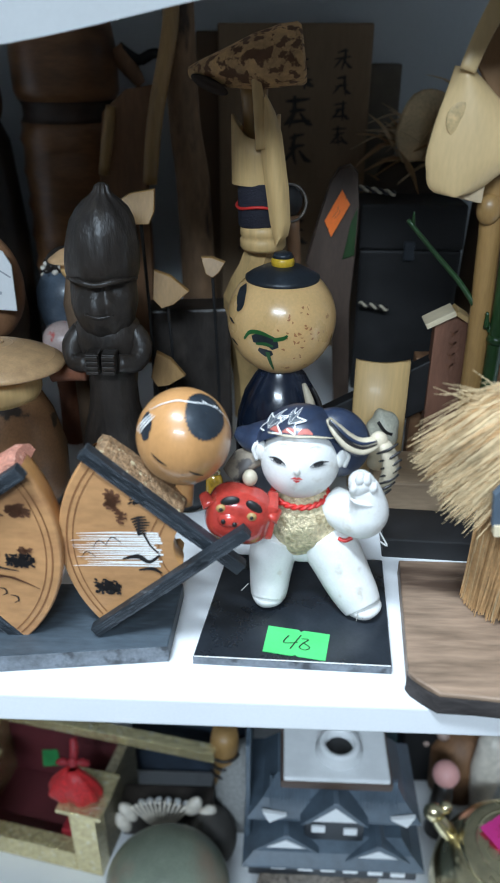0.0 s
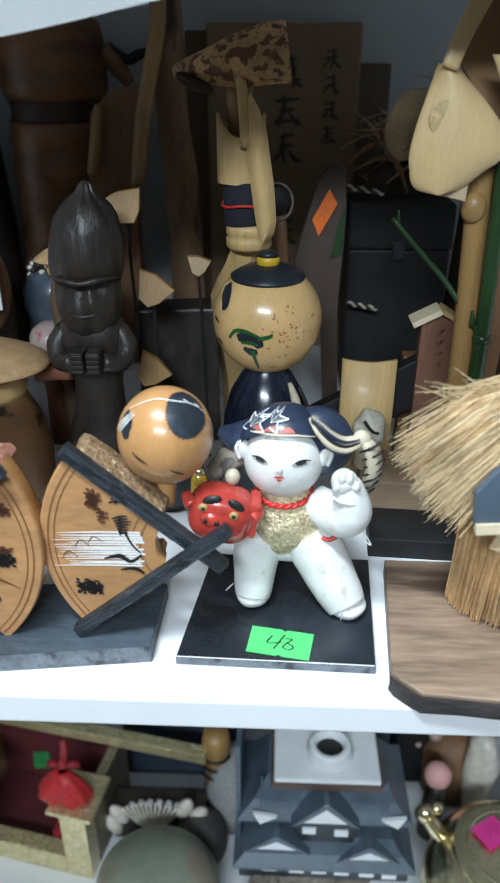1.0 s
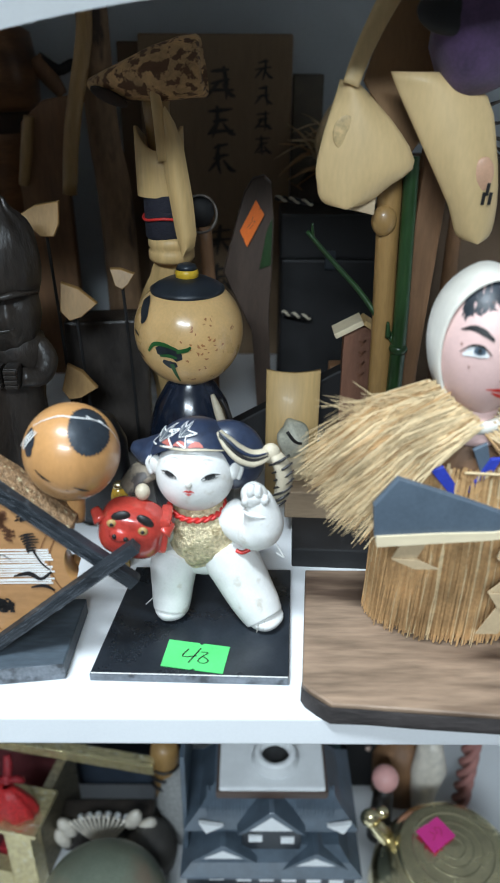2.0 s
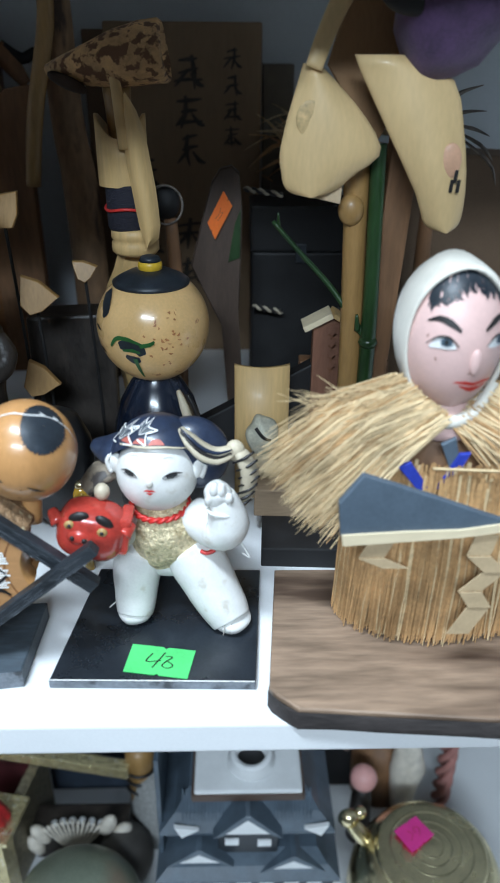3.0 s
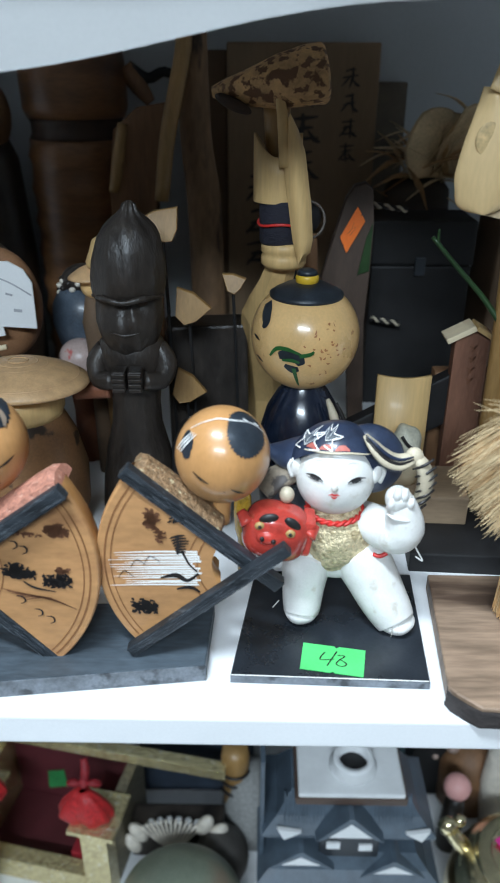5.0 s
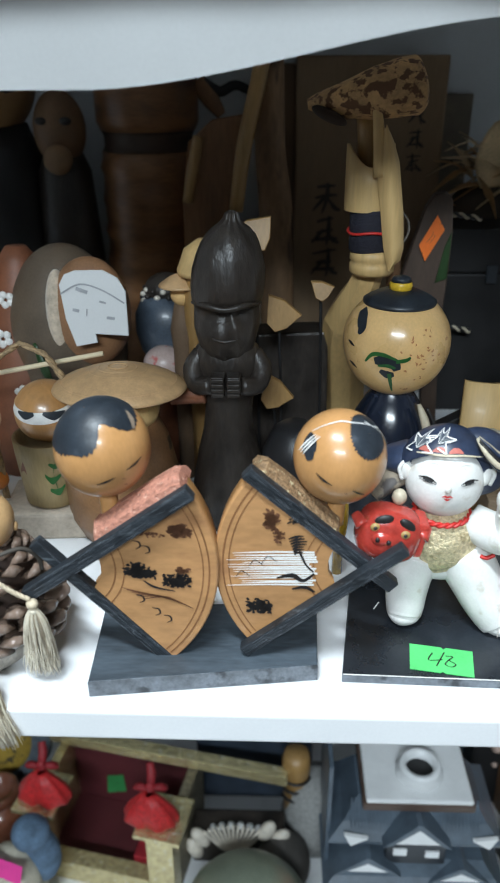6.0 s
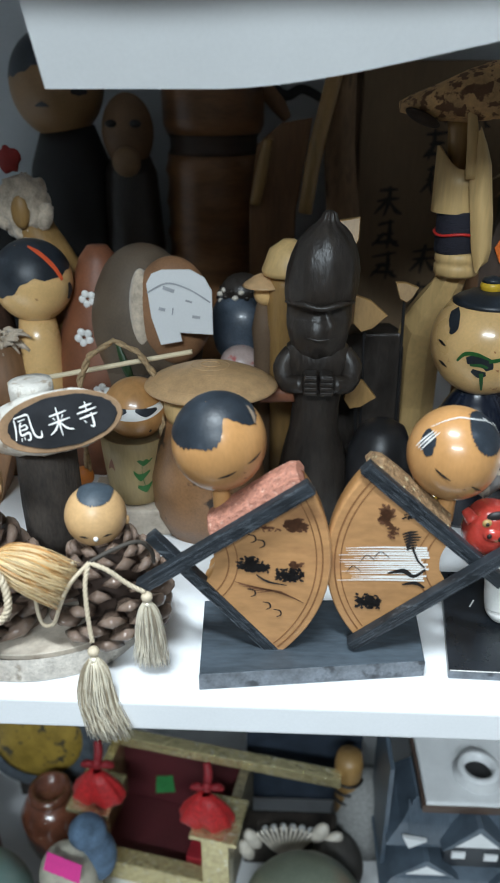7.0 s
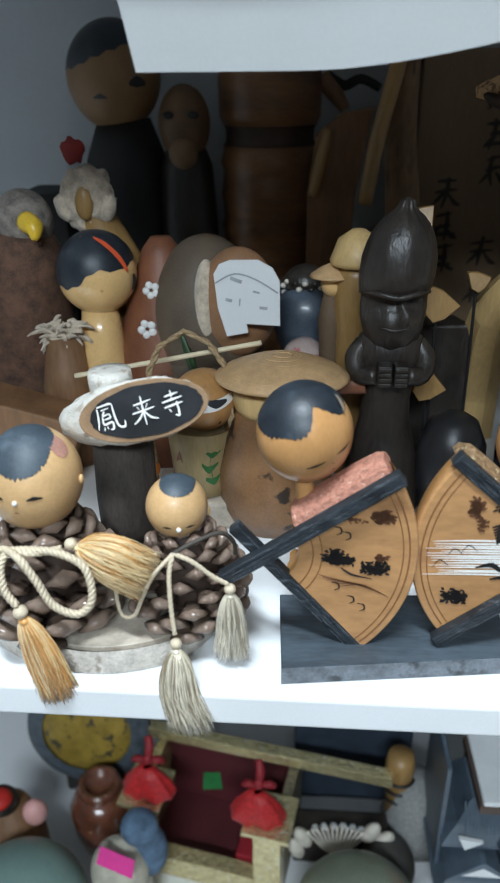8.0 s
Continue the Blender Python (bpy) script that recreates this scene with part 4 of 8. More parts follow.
# ---- the tall kokeshi with a large pale head ----
def big_head_kokeshi():
    g = M()
    RUSTSPOT = mat("rust_spot", (0.44, 0.19, 0.075), 0.35, var=0.2, bump=0)
    x, y = -0.002, 0.4290
    body = [(0.0235, SHELF), (0.0250, SHELF + 0.003), (0.0265, 0.012), (0.0270, 0.030), (0.0255, 0.048), (0.0215, 0.062), (0.0150, 0.0735), (0.0100, 0.0790), (0.0090, 0.0850)]
    g.lathe(body, NAVY, (x, y, 0), 48)
    hc = (x, y, 0.1085)
    hr = (0.0312, 0.0312, 0.0325)
    prof = []
    for k in range(29):
        v = -math.pi / 2 + (math.pi / 2 + 0.86) * k / 28
        prof.append((hr[0] * math.cos(v) * (1.0 if v < 0 else 1.0), hc[2] + hr[2] * math.sin(v) * (1.0 if v < 0 else 0.93)))
    g.lathe(prof, PALEHEAD, (x, y, 0), 64)
    top = prof[-1]
    g.lathe([(top[0] + 0.0003, top[1] - 0.0008), (top[0] + 0.0006, top[1] + 0.0012), (top[0] - 0.002, top[1] + 0.0030), (0.012, top[1] + 0.0062), (0.004, top[1] + 0.0080)], HAIR, (x, y, 0), 64)
    g.lathe([(0.0062, top[1] + 0.006), (0.0066, top[1] + 0.010), (0.0055, top[1] + 0.0125)], YELLOW, (x, y, 0), 24)
    g.lathe([(0.0060, top[1] + 0.0118), (0.0050, top[1] + 0.0140), (0.002, top[1] + 0.0150)], HAIR, (x, y, 0), 24)
    p = on_ball(hc, (hr[0], hr[1], hr[2] * 0.97), turn(0, 0, 0), 0.0005)
    g.stroke([(-66, 42), (-58, 34), (-52, 24), (-54, 17)], [10, 15, 12, 3], HAIR, p)
    g.stroke([(-68, 7), (-62, 5.5), (-56, 3.5)], [1, 3.4, 0.8], INK, p)
    g.stroke([(-66, -15), (-60, -17), (-54, -20)], [1, 4.6, 0.8], INK, p)
    for q, w in (([(-30, -6), (-20, -4), (-10, -7), (-6, -14)], [7, 12, 13, 7]), ([(-24, -16), (-16, -20), (-9, -19)], [4, 10, 5])):
        g.stroke(q, w, HAIR, p)
    p2 = on_ball(hc, (hr[0], hr[1], hr[2] * 0.97), turn(0, 0, 0), 0.0009)
    for q, w in (([(-40, -8), (-32, 1), (-20, 2), (-8, -2)], [2, 4, 4, 2]), ([(-8, -4), (2, -2), (6, 1)], [4, 4, 2]), ([(-14, -18), (-12, -32), (-10, -46)], [4.5, 4, 2]), ([(-26, -10), (-16, -9), (-8, -11)], [2, 4, 2])):
        g.stroke(q, w, GREENPAINT, p2)
    rnd = random.Random(5)
    for k in range(30):
        u, v = 16 + rnd.gauss(0, 12), 2 + rnd.gauss(0, 15) - 0
        g.stroke([(u, v), (u + rnd.uniform(-2, 2), v + rnd.uniform(-2, 2))], [rnd.uniform(1.5, 6.0), 1.4], RUSTSPOT, p)
    # pale sleeve stripe on the dark body
    g.tube([(0.0115, 0.4125, 0.0745), (0.0150, 0.4080, 0.0660), (0.0185, 0.4060, 0.0540)], [0.0012, 0.0026, 0.0026], CREAM, 10)
    g.tube([(0.0165, 0.4125, 0.0720), (0.0210, 0.4110, 0.0630), (0.0240, 0.4110, 0.0500)], [0.0010, 0.0014, 0.0014], INK, 8)
    g.make("kokeshi_doll", label="tall kokeshi doll with large pale varnished head and navy body", category="kokeshi doll")


big_head_kokeshi()


# ---- bamboo figure with a bark hat ----
def bamboo_figure():
    y = 0.472
    t = thing("bamboo_ornament", (-0.022, y, SHELF), "cut bamboo ornament with dark thread band and bark hat", "bamboo ornament")
    g = M()
    # bent foot made of split bamboo
    g.tube([(-0.0200, 0.535, SHELF + 0.001), (-0.0210, 0.530, 0.03), (-0.0245, 0.512, 0.075), (-0.0255, 0.496, 0.100), (-0.0190, 0.479, 0.124), (-0.0145, y, 0.140)], [0.0160, 0.0160, 0.0160, 0.0150, 0.0105, 0.0088], BAMBOO, 7, 2, smooth=False)
    g.make("stem", t)
    M().lathe([(0.0120, 0.1375), (0.0137, 0.1395), (0.0137, 0.1440), (0.0125, 0.1455), (0.0138, 0.1470), (0.0135, 0.1515), (0.0120, 0.1525)], BAMBOO, (-0.0142, y - 0.002, 0), 32).make("node_ring", t)
    M().lathe([(0.0118, 0.1515), (0.0125, 0.1530), (0.0128, 0.1750), (0.0118, 0.1765)], mat("navy_thread", (0.012, 0.012, 0.022), 0.75, var=0.3, scale=500, bump=0.8, stretch=(1, 1, 3)), (-0.0165, y - 0.002, 0), 32).make("thread_band", t, label="dark navy thread binding")
    M().tube([(-0.0165 + 0.0133 * math.cos(a), y - 0.002 + 0.0133 * math.sin(a), 0.1635 + 0.0008 * math.sin(3 * a)) for a in [2 * math.pi * k / 20 for k in range(21)]], 0.0009, RED, 6, caps=False).make("red_thread", t, label="thin red thread")
    # upper sleeve, cut on the slant
    g, n = M(), 32
    rows = []
    for z0, hi in ((0.1755, 0), (0.19, 0), (0.0, 1)):
        row = []
        for k in range(n):
            a = 2 * math.pi * k / n
            z = z0 if not hi else 0.2065 + 0.006 * math.cos(a * 2)
            row.append(Vector((-0.0188 + 0.0140 * math.cos(a), y + 0.0140 * math.sin(a), z)))
        rows.append(row)
    inner = [[p + (Vector((-0.0188, y, p.z)) - p) * 0.12 for p in r] for r in reversed(rows)]
    g.grid(rows + inner, BAMBOO, wrap=True)
    g.make("sleeve", t)
    # a long peeled sheath curling down beside it
    g = M()
    rows = []
    for z, xl, xr in ((0.2225, -0.0145, -0.0125), (0.2150, -0.0155, -0.0080), (0.2040, -0.0160, -0.0040), (0.1900, -0.0150, -0.0018), (0.1760, -0.0128, 0.0004), (0.1650, -0.0112, 0.0014), (0.1560, -0.0098, 0.0020), (0.1490, -0.0080, 0.0008), (0.1440, -0.0066, -0.0050)):
        rows.append([Vector((xl + (xr - xl) * j / 8, y - 0.0145 - 0.0050 * math.sin(math.pi * j / 8) - (0.22 - z) * 0.03, z - 0.0012 * math.sin(j * 0.8))) for j in range(9)])
    back = [[p + Vector((0, 0.0009, 0)) for p in r] for r in rows]
    g.grid(rows, BAMBOO).grid(back, BAMBOO)
    g.make("sheath", t)
    M().tube([(-0.0145, y - 0.016, 0.196), (-0.0165, y - 0.016, 0.218), (-0.0200, y - 0.014, 0.2405)], [0.0040, 0.0034, 0.0018], BAMBOO, 10, flat=0.5).make("slip", t)
    # bark hat: a hollow cone lying on its side
    g = M()
    g.lathe([(0.0036, 0.0), (0.0075, 0.008), (0.0125, 0.022), (0.0168, 0.038), (0.0190, 0.052), (0.0195, 0.062), (0.0175, 0.064), (0.016, 0.056), (0.004, 0.050)], BARK, (-0.0560, 0.474, 0.2330), 40, rot=turn(0, 90 - 8, 0), wobble=0.09, sx=0.80, sy=1.3)
    # a solid dark ball stands for the shade in the hat's hollow
    g.ball((-0.0440, 0.4655, 0.2275), (0.0110, 0.0060, 0.0034), mat('hollow_bark_shade', (0.035, 0.02, 0.012), 0.8, var=0.3), rot=turn(0, 24, 0), seg=20, rings=12)
    g.make("bark_hat", t, label="mottled brown bark cone hat")
    M().tube([(-0.0188, y + 0.003, 0.190), (-0.020, y + 0.003, 0.228)], [0.006, 0.008], BAMBOODARK, 12).make("neck", t)


bamboo_figure()


# ---- straw-caped doll on a plank ----
def plank_base():
    t = thing("plank_base", (0.13, 0.295, SHELF), "live-edge walnut plank with dark bark front edge", "display base")
    top = [(0.0570, 0.2615), (0.0600, 0.2575), (0.0690, 0.2495), (0.10, 0.2470), (0.20, 0.2385), (0.2150, 0.2500), (0.2180, 0.338), (0.14, 0.3420), (0.0635, 0.3420)]
    M().prism(top, 0.0095, PLANKWOOD, lying(0.0034), 0.0007).make("board", t)
    g = M()
    pts = [(0.0568, 0.2617), (0.0585, 0.2585), (0.0635, 0.2535), (0.0690, 0.2492), (0.085, 0.2480), (0.105, 0.2464), (0.14, 0.2436), (0.17, 0.2408), (0.20, 0.2382)]
    rows = []
    rnd = random.Random(3)
    for k, z in enumerate((0.0022, -0.0005, -0.0035, -0.0062, -0.0078)):
        rows.append([Vector((x - 0.0004, y - (0.0008, 0.0016, 0.0012, 0.0016, 0.0004)[k] + rnd.uniform(-0.0004, 0.0004), z)) for x, y in pts])
    back = [[p + Vector((0.0004, 0.0022, 0)) for p in r] for r in reversed(rows)]
    g.grid(rows + back, PLANKBARK)
    g.make("bark_edge", t, label="dark rough bark edge")


plank_base()


def straw_cape_doll():
    g = M()
    hc, hr = (0.1275, 0.304, 0.1450), (0.0200, 0.0195, 0.0295)
    g.ball(hc, hr, SKIN, seg=56, rings=40, squash=lambda d: 1 - 0.10 * max(0, -d.z) * abs(d.x))
    f = on_ball(hc, hr, turn(0, 0, 9), 0.0004)
    f2 = on_ball(hc, hr, turn(0, 0, 9), 0.0008)
    f3 = on_ball(hc, hr, turn(0, 0, 9), 0.0011)
    eye_white, iris = mat("eye_white", (0.74, 0.74, 0.73), 0.35, bump=0), mat("blue_grey_iris", (0.07, 0.10, 0.13), 0.35, bump=0)
    for s in (-1, 1):
        g.stroke([(-2 + s * 14, 18), (-2 + s * 26, 23.5), (-2 + s * 40, 26), (-2 + s * 54, 23)], [2.0, 5.4, 4.4, 0.8], INK, f)
        g.stroke([(-2 + s * 18, 6), (-2 + s * 27, 8.6), (-2 + s * 37, 8.6), (-2 + s * 46, 5)], [1.5, 8.4, 8.0, 1.5], eye_white, f)
        g.stroke([(1 + s * 25, 9.8), (1 + s * 31, 9.8), (1 + s * 37, 9.8)], [3.6, 6.4, 3.6], iris, f2)
        g.stroke([(1 + s * 29, 9.9), (1 + s * 33, 9.9)], [3.0, 3.0], INK, f3)
        g.stroke([(-2 + s * 15, 7), (-2 + s * 25, 13), (-2 + s * 37, 13), (-2 + s * 49, 7)], [0.8, 1.8, 1.6, 0.6], INK, f3)
        g.stroke([(3 + s * 4, -13), (3 + s * 6, -14)], [1.0, 1.4], TERRACOTTA, f)
    g.ball(f(3, -5), (0.0021, 0.0014, 0.0052), SKIN, seg=18, rings=12)
    g.stroke([(-17, -21.5), (-3, -22), (8, -23.6), (19, -22), (33, -21.5)], [0.6, 3.0, 2.8, 3.0, 0.6], RED, f)
    g.stroke([(-10, -24.6), (8, -28.8), (26, -24.6)], [0.6, 5.2, 0.6], RED, f)
    rnd = random.Random(4)
    for k in range(90):
        u = rnd.uniform(-62, 62)
        v = 58 - abs(u) * 0.30 + rnd.uniform(-6, 5)
        g.stroke([(u, v + 5), (u + rnd.uniform(-4, 4), v), (u + rnd.uniform(-6, 6), v - 5)], [2.5, 4.5, 0.6], HAIR, f)
    for k in range(60):
        u = rnd.uniform(-66, 66)
        v = 70 - abs(u) * 0.36 + rnd.uniform(-5, 6)
        g.stroke([(u, v + 6), (u + rnd.uniform(-3, 3), v), (u + rnd.uniform(-5, 5), v - 7)], [5, 8, 2], HAIR, f)
    for u, v in ((-40, -4), (-24, 48), (20, 56), (-52, 12), (44, 2)):
        g.stroke([(u, v), (u + 1.2, v + 1)], 1.8, TERRACOTTA, f)
    # hood: a thick cloth rim round the face and the back of the head
    rows = []
    for k in range(13):
        row = []
        for j in range(41):
            a = 2 * math.pi * j / 40
            depth, grow = ((-0.0060, 0.93), (-0.0084, 0.955), (-0.0080, 0.985), (-0.0050, 1.015), (-0.001, 1.035), (0.006, 1.045), (0.012, 1.03), (0.017, 0.97), (0.021, 0.86), (0.0235, 0.66), (0.025, 0.45), (0.0255, 0.2), (0.0255, 0.02))[k]
            wob = 1 + 0.012 * math.sin(5 * a + k)
            row.append(Vector((hc[0] + 0.0003 + (hr[0] * 1.02 * grow) * math.cos(a) * wob, hc[1] + depth, hc[2] + 0.0008 + (hr[2] * 1.01 * grow) * math.sin(a) * wob * (1.0 if math.sin(a) > 0 else 1.02))))
        rows.append(row)
    g.grid(rows, HOOD)
    g.tube([(hc[0] - 0.0175, hc[1] - 0.0060, 0.1290), (hc[0] - 0.0105, hc[1] - 0.0105, 0.1185), (hc[0], hc[1] - 0.0120, 0.1142), (hc[0] + 0.0105, hc[1] - 0.0105, 0.1185), (hc[0] + 0.0175, hc[1] - 0.0060, 0.1290)], [0.0020, 0.0027, 0.0028, 0.0027, 0.0020], HOOD, 14, 6)
    # neck, body and blue scarf
    g.tube([(0.1275, 0.303, 0.122), (0.1285, 0.302, 0.106)], [0.009, 0.012], SKIN, 16)
    g.lathe([(0.026, 0.0034), (0.027, 0.05), (0.027, 0.085), (0.020, 0.106), (0.010, 0.113)], BROWNWOOD, (0.133, 0.310, 0), 28, sy=0.75)
    g.prism([(0.1070, 0.0990), (0.1120, 0.1010), (0.1205, 0.0890), (0.1165, 0.0875)], 0.002, BLUECLOTH, flat(0.2830), 0.0004)
    g.prism([(0.1235, 0.0885), (0.1310, 0.1045), (0.1352, 0.1050), (0.1285, 0.0885)], 0.002, BLUECLOTH, flat(0.2830), 0.0004)
    g.prism([(0.1235, 0.1080), (0.1290, 0.1110), (0.1320, 0.1000), (0.1285, 0.0960)], 0.002, BLADE, flat(0.2845), 0.0004)
    g.tube([(0.120, 0.280, 0.100), (0.150, 0.279, 0.099)], 0.0006, STRAWMAT, 5)
    g.make("doll", label="white-hooded painted doll wearing a straw cape on a plank", category="doll")


straw_cape_doll()


def straw_cape():
    rnd = random.Random(21)
    g = M()

    def blade(pts, w, m):
        a, n = [Vector(p) for p in pts], len(pts)
        rows = []
        d = (a[-1] - a[0]).normalized()
        side = d.cross(Vector((rnd.uniform(-0.4, 0.4), -1, rnd.uniform(-0.4, 0.4)))).normalized()
        oth = d.cross(side)
        for i, p in enumerate(a):
            k = w * (1 if i < n - 1 else 0.35)
            rows.append([p + side * k, p + oth * k * 0.8, p - side * k])
        g.grid(rows, m, wrap=True, smooth=False)

    # shoulder layer: fans out from the neck, over the arms
    for i in range(3600):
        left = i % 5 < 3
        w = rnd.random()
        if left:
            root = Vector((0.1255, 0.293, 0.1150)).lerp(Vector((0.1075, 0.299, 0.1290)), w) + Vector((rnd.uniform(-0.003, 0.003), rnd.uniform(-0.004, 0.004), rnd.uniform(-0.003, 0.003)))
            ang = 214 - 8 * w + rnd.uniform(-9, 12)
            ln = rnd.uniform(0.046, 0.066) - 0.006 * w
        else:
            root = Vector((0.1310, 0.293, 0.1140)).lerp(Vector((0.1500, 0.299, 0.1270)), w) + Vector((rnd.uniform(-0.003, 0.003), rnd.uniform(-0.004, 0.004), rnd.uniform(-0.003, 0.003)))
            ang = 318 + 10 * w + rnd.uniform(-12, 10)
            ln = rnd.uniform(0.040, 0.058)
        a = radians(ang)
        out = Vector((math.cos(a), -rnd.uniform(0.02, 0.22), math.sin(a)))
        mid = root + out * ln * 0.5 + Vector((0, -0.003, 0.0035 + rnd.uniform(-0.002, 0.002)))
        end = root + out * ln + Vector((rnd.uniform(-0.003, 0.003), rnd.uniform(-0.002, 0.004), -0.007 + rnd.uniform(-0.003, 0.003)))
        blade([root, mid, end], rnd.uniform(0.00018, 0.00042), STRAWMAT if rnd.random() < (0.86 if left else 0.55) else STRAWDARK)
    # wild ends along the shoulder
    for i in range(60):
        root = Vector((0.106 - rnd.uniform(0, 0.028), 0.292, 0.128 - rnd.uniform(0, 0.012)))
        d = Vector((-rnd.uniform(0.5, 1), rnd.uniform(-0.4, 0.3), rnd.uniform(-0.25, 0.42)))
        blade([root, root + d * 0.010, root + d * 0.022 + Vector((0, 0, rnd.uniform(-0.003, 0.001)))], 0.00022, STRAWMAT)
    # skirt layer: upright bundles to the plank
    for i in range(1500):
        u = (rnd.randrange(22) + 0.5 + rnd.gauss(0, 0.30)) / 22
        a = math.pi * (1.02 + 0.96 * u)
        x, y = 0.136 + 0.045 * math.cos(a), 0.312 + 0.026 * math.sin(a) + rnd.uniform(-0.002, 0.003)
        z0 = 0.090 + rnd.uniform(-0.01, 0.01)
        low = 0.0038 + rnd.uniform(0.0, 0.0035) + 0.006 * rnd.random() ** 3
        p0 = Vector((0.136 + (x - 0.136) * 0.92, 0.312 + (y - 0.312) * 1.15, z0))
        p2 = Vector((x + rnd.uniform(-0.002, 0.002), y + rnd.uniform(-0.002, 0.002), low))
        blade([p0, p0.lerp(p2, 0.5) + Vector((rnd.uniform(-0.0015, 0.0015), rnd.uniform(-0.002, 0), 0)), p2], rnd.uniform(0.0004, 0.0009), STRAWDARK if rnd.random() < 0.86 else STRAWMAT)
    g.make("straw_cape", label="layered dry straw cape with ragged ends on a doll", category="straw cape", kind="stuff")


straw_cape()


def toy_blade():
    t = thing("toy_knife", (0.118, 0.271, 0.0735), "slate-blue card knife blade with pale cut edge on straw", "toy knife")
    out = [(0.0835, 0.0775), (0.0820, 0.0925), (0.0905, 0.1045), (0.1180, 0.0945), (0.1440, 0.0840), (0.1530, 0.0805), (0.1520, 0.0795), (0.1300, 0.0780)]
    M().prism(out, 0.0035, BLADE, lambda u, v, w=0: Vector((u, 0.2665 + w + (u - 0.08) * 0.03, v)), 0.0004).make("blade", t)
    edge = [(0.0845, 0.0735), (0.0838, 0.0785), (0.1080, 0.0795), (0.1310, 0.0798), (0.1570, 0.0835), (0.1570, 0.0795), (0.1310, 0.0760)]
    M().prism(edge, 0.0046, PALECUT, lambda u, v, w=0: Vector((u, 0.2655 + w + (u - 0.08) * 0.03, v)), 0.0004).make("cut_edge", t, label="pale bare wood edge")


toy_blade()


def paper_streamer(pts, w, label):
    t = M()
    rows = [[], []]
    place = lambda u, v, k=0: Vector((u, 0.2700 + k, v))
    for i in range(len(pts) - 1):
        (a, b), (c, d) = pts[i], pts[i + 1]
        t.prism([(a - w, b), (a + w, b), (c + w, d), (c - w, d)], 0.0006, PAPERBROWN, lambda u, v, k=0, i=i: Vector((u, 0.2690 - 0.0008 * (i % 2) + k, v)), 0.0001)
    t.make("paper_streamer", label=label, category="paper streamer", group="zigzag streamers on the straw")


PAPERBROWN = mat("tan_folded_paper", (0.50, 0.37, 0.22), 0.7, var=0.15)
paper_streamer([(0.101, 0.0745), (0.097, 0.0655), (0.107, 0.0605)], 0.0052, "folded tan paper zigzag tucked in the straw")
paper_streamer([(0.142, 0.0760), (0.140, 0.0660), (0.148, 0.0580), (0.139, 0.0480), (0.144, 0.0400), (0.137, 0.0250)], 0.0048, "folded tan paper zigzag hanging on the straw")


# ---- bamboo-sheath ornament ----
def sheath_plate(rows_in, y, bow, m, inner, name, parent, label=""):
    """A curved plate from (height, one edge, other edge) rows, bent round an upright line."""
    rows = []
    z0, z1 = rows_in[0][0], rows_in[-1][0]
    for z, xl, xr in rows_in:
        row = []
        for j in range(19):
            q = j / 18 * 2 - 1
            row.append(Vector(((xl + xr) / 2 + q * (xr - xl) / 2, y + bow * q * q - 0.005 * math.sin(math.pi * 0.8 * (z0 - z) / (z0 - z1)), z)))
        rows.append(row)
    g = M()
    g.grid(rows, m)
    g.grid([[p + Vector((0, 0.0012, 0)) for p in r] for r in rows], inner)
    rim = [r[0] for r in rows] + [p for p in rows[-1][1:-1]] + [r[-1] for r in reversed(rows)] + [p for p in reversed(rows[0][1:-1])] + [rows[0][0]]
    g.grid([rim, [p + Vector((0, 0.0012, 0)) for p in rim]], m)
    return g.make(name, parent, label=label)


LEAF_A = [(0.2388, 0.0735, 0.0805), (0.2340, 0.0722, 0.0860), (0.2286, 0.0705, 0.0915), (0.2228, 0.0687, 0.0974), (0.2169, 0.0669, 0.1025), (0.2110, 0.0655, 0.1070), (0.2050, 0.0643, 0.1100), (0.2010, 0.0638, 0.1095),
          (0.1975, 0.0640, 0.1058), (0.1940, 0.0648, 0.1005), (0.1908, 0.0652, 0.0968), (0.1882, 0.0660, 0.0940), (0.1861, 0.0673, 0.0910), (0.1846, 0.0692, 0.0882), (0.1837, 0.0716, 0.0856), (0.1831, 0.0755, 0.0822)]
LEAF_B = [(0.2425, 0.0940, 0.1180), (0.2380, 0.0960, 0.1280), (0.2330, 0.0986, 0.1370), (0.2260, 0.1025, 0.1405), (0.2183, 0.1069, 0.1423), (0.2055, 0.1142, 0.1450), (0.1960, 0.1197, 0.1466), (0.1872, 0.1248, 0.1475),
          (0.1800, 0.1278, 0.1476), (0.1755, 0.1294, 0.1473), (0.1730, 0.1310, 0.1466), (0.1715, 0.1328, 0.1456), (0.1707, 0.1347, 0.1443), (0.1701, 0.1372, 0.1424)]


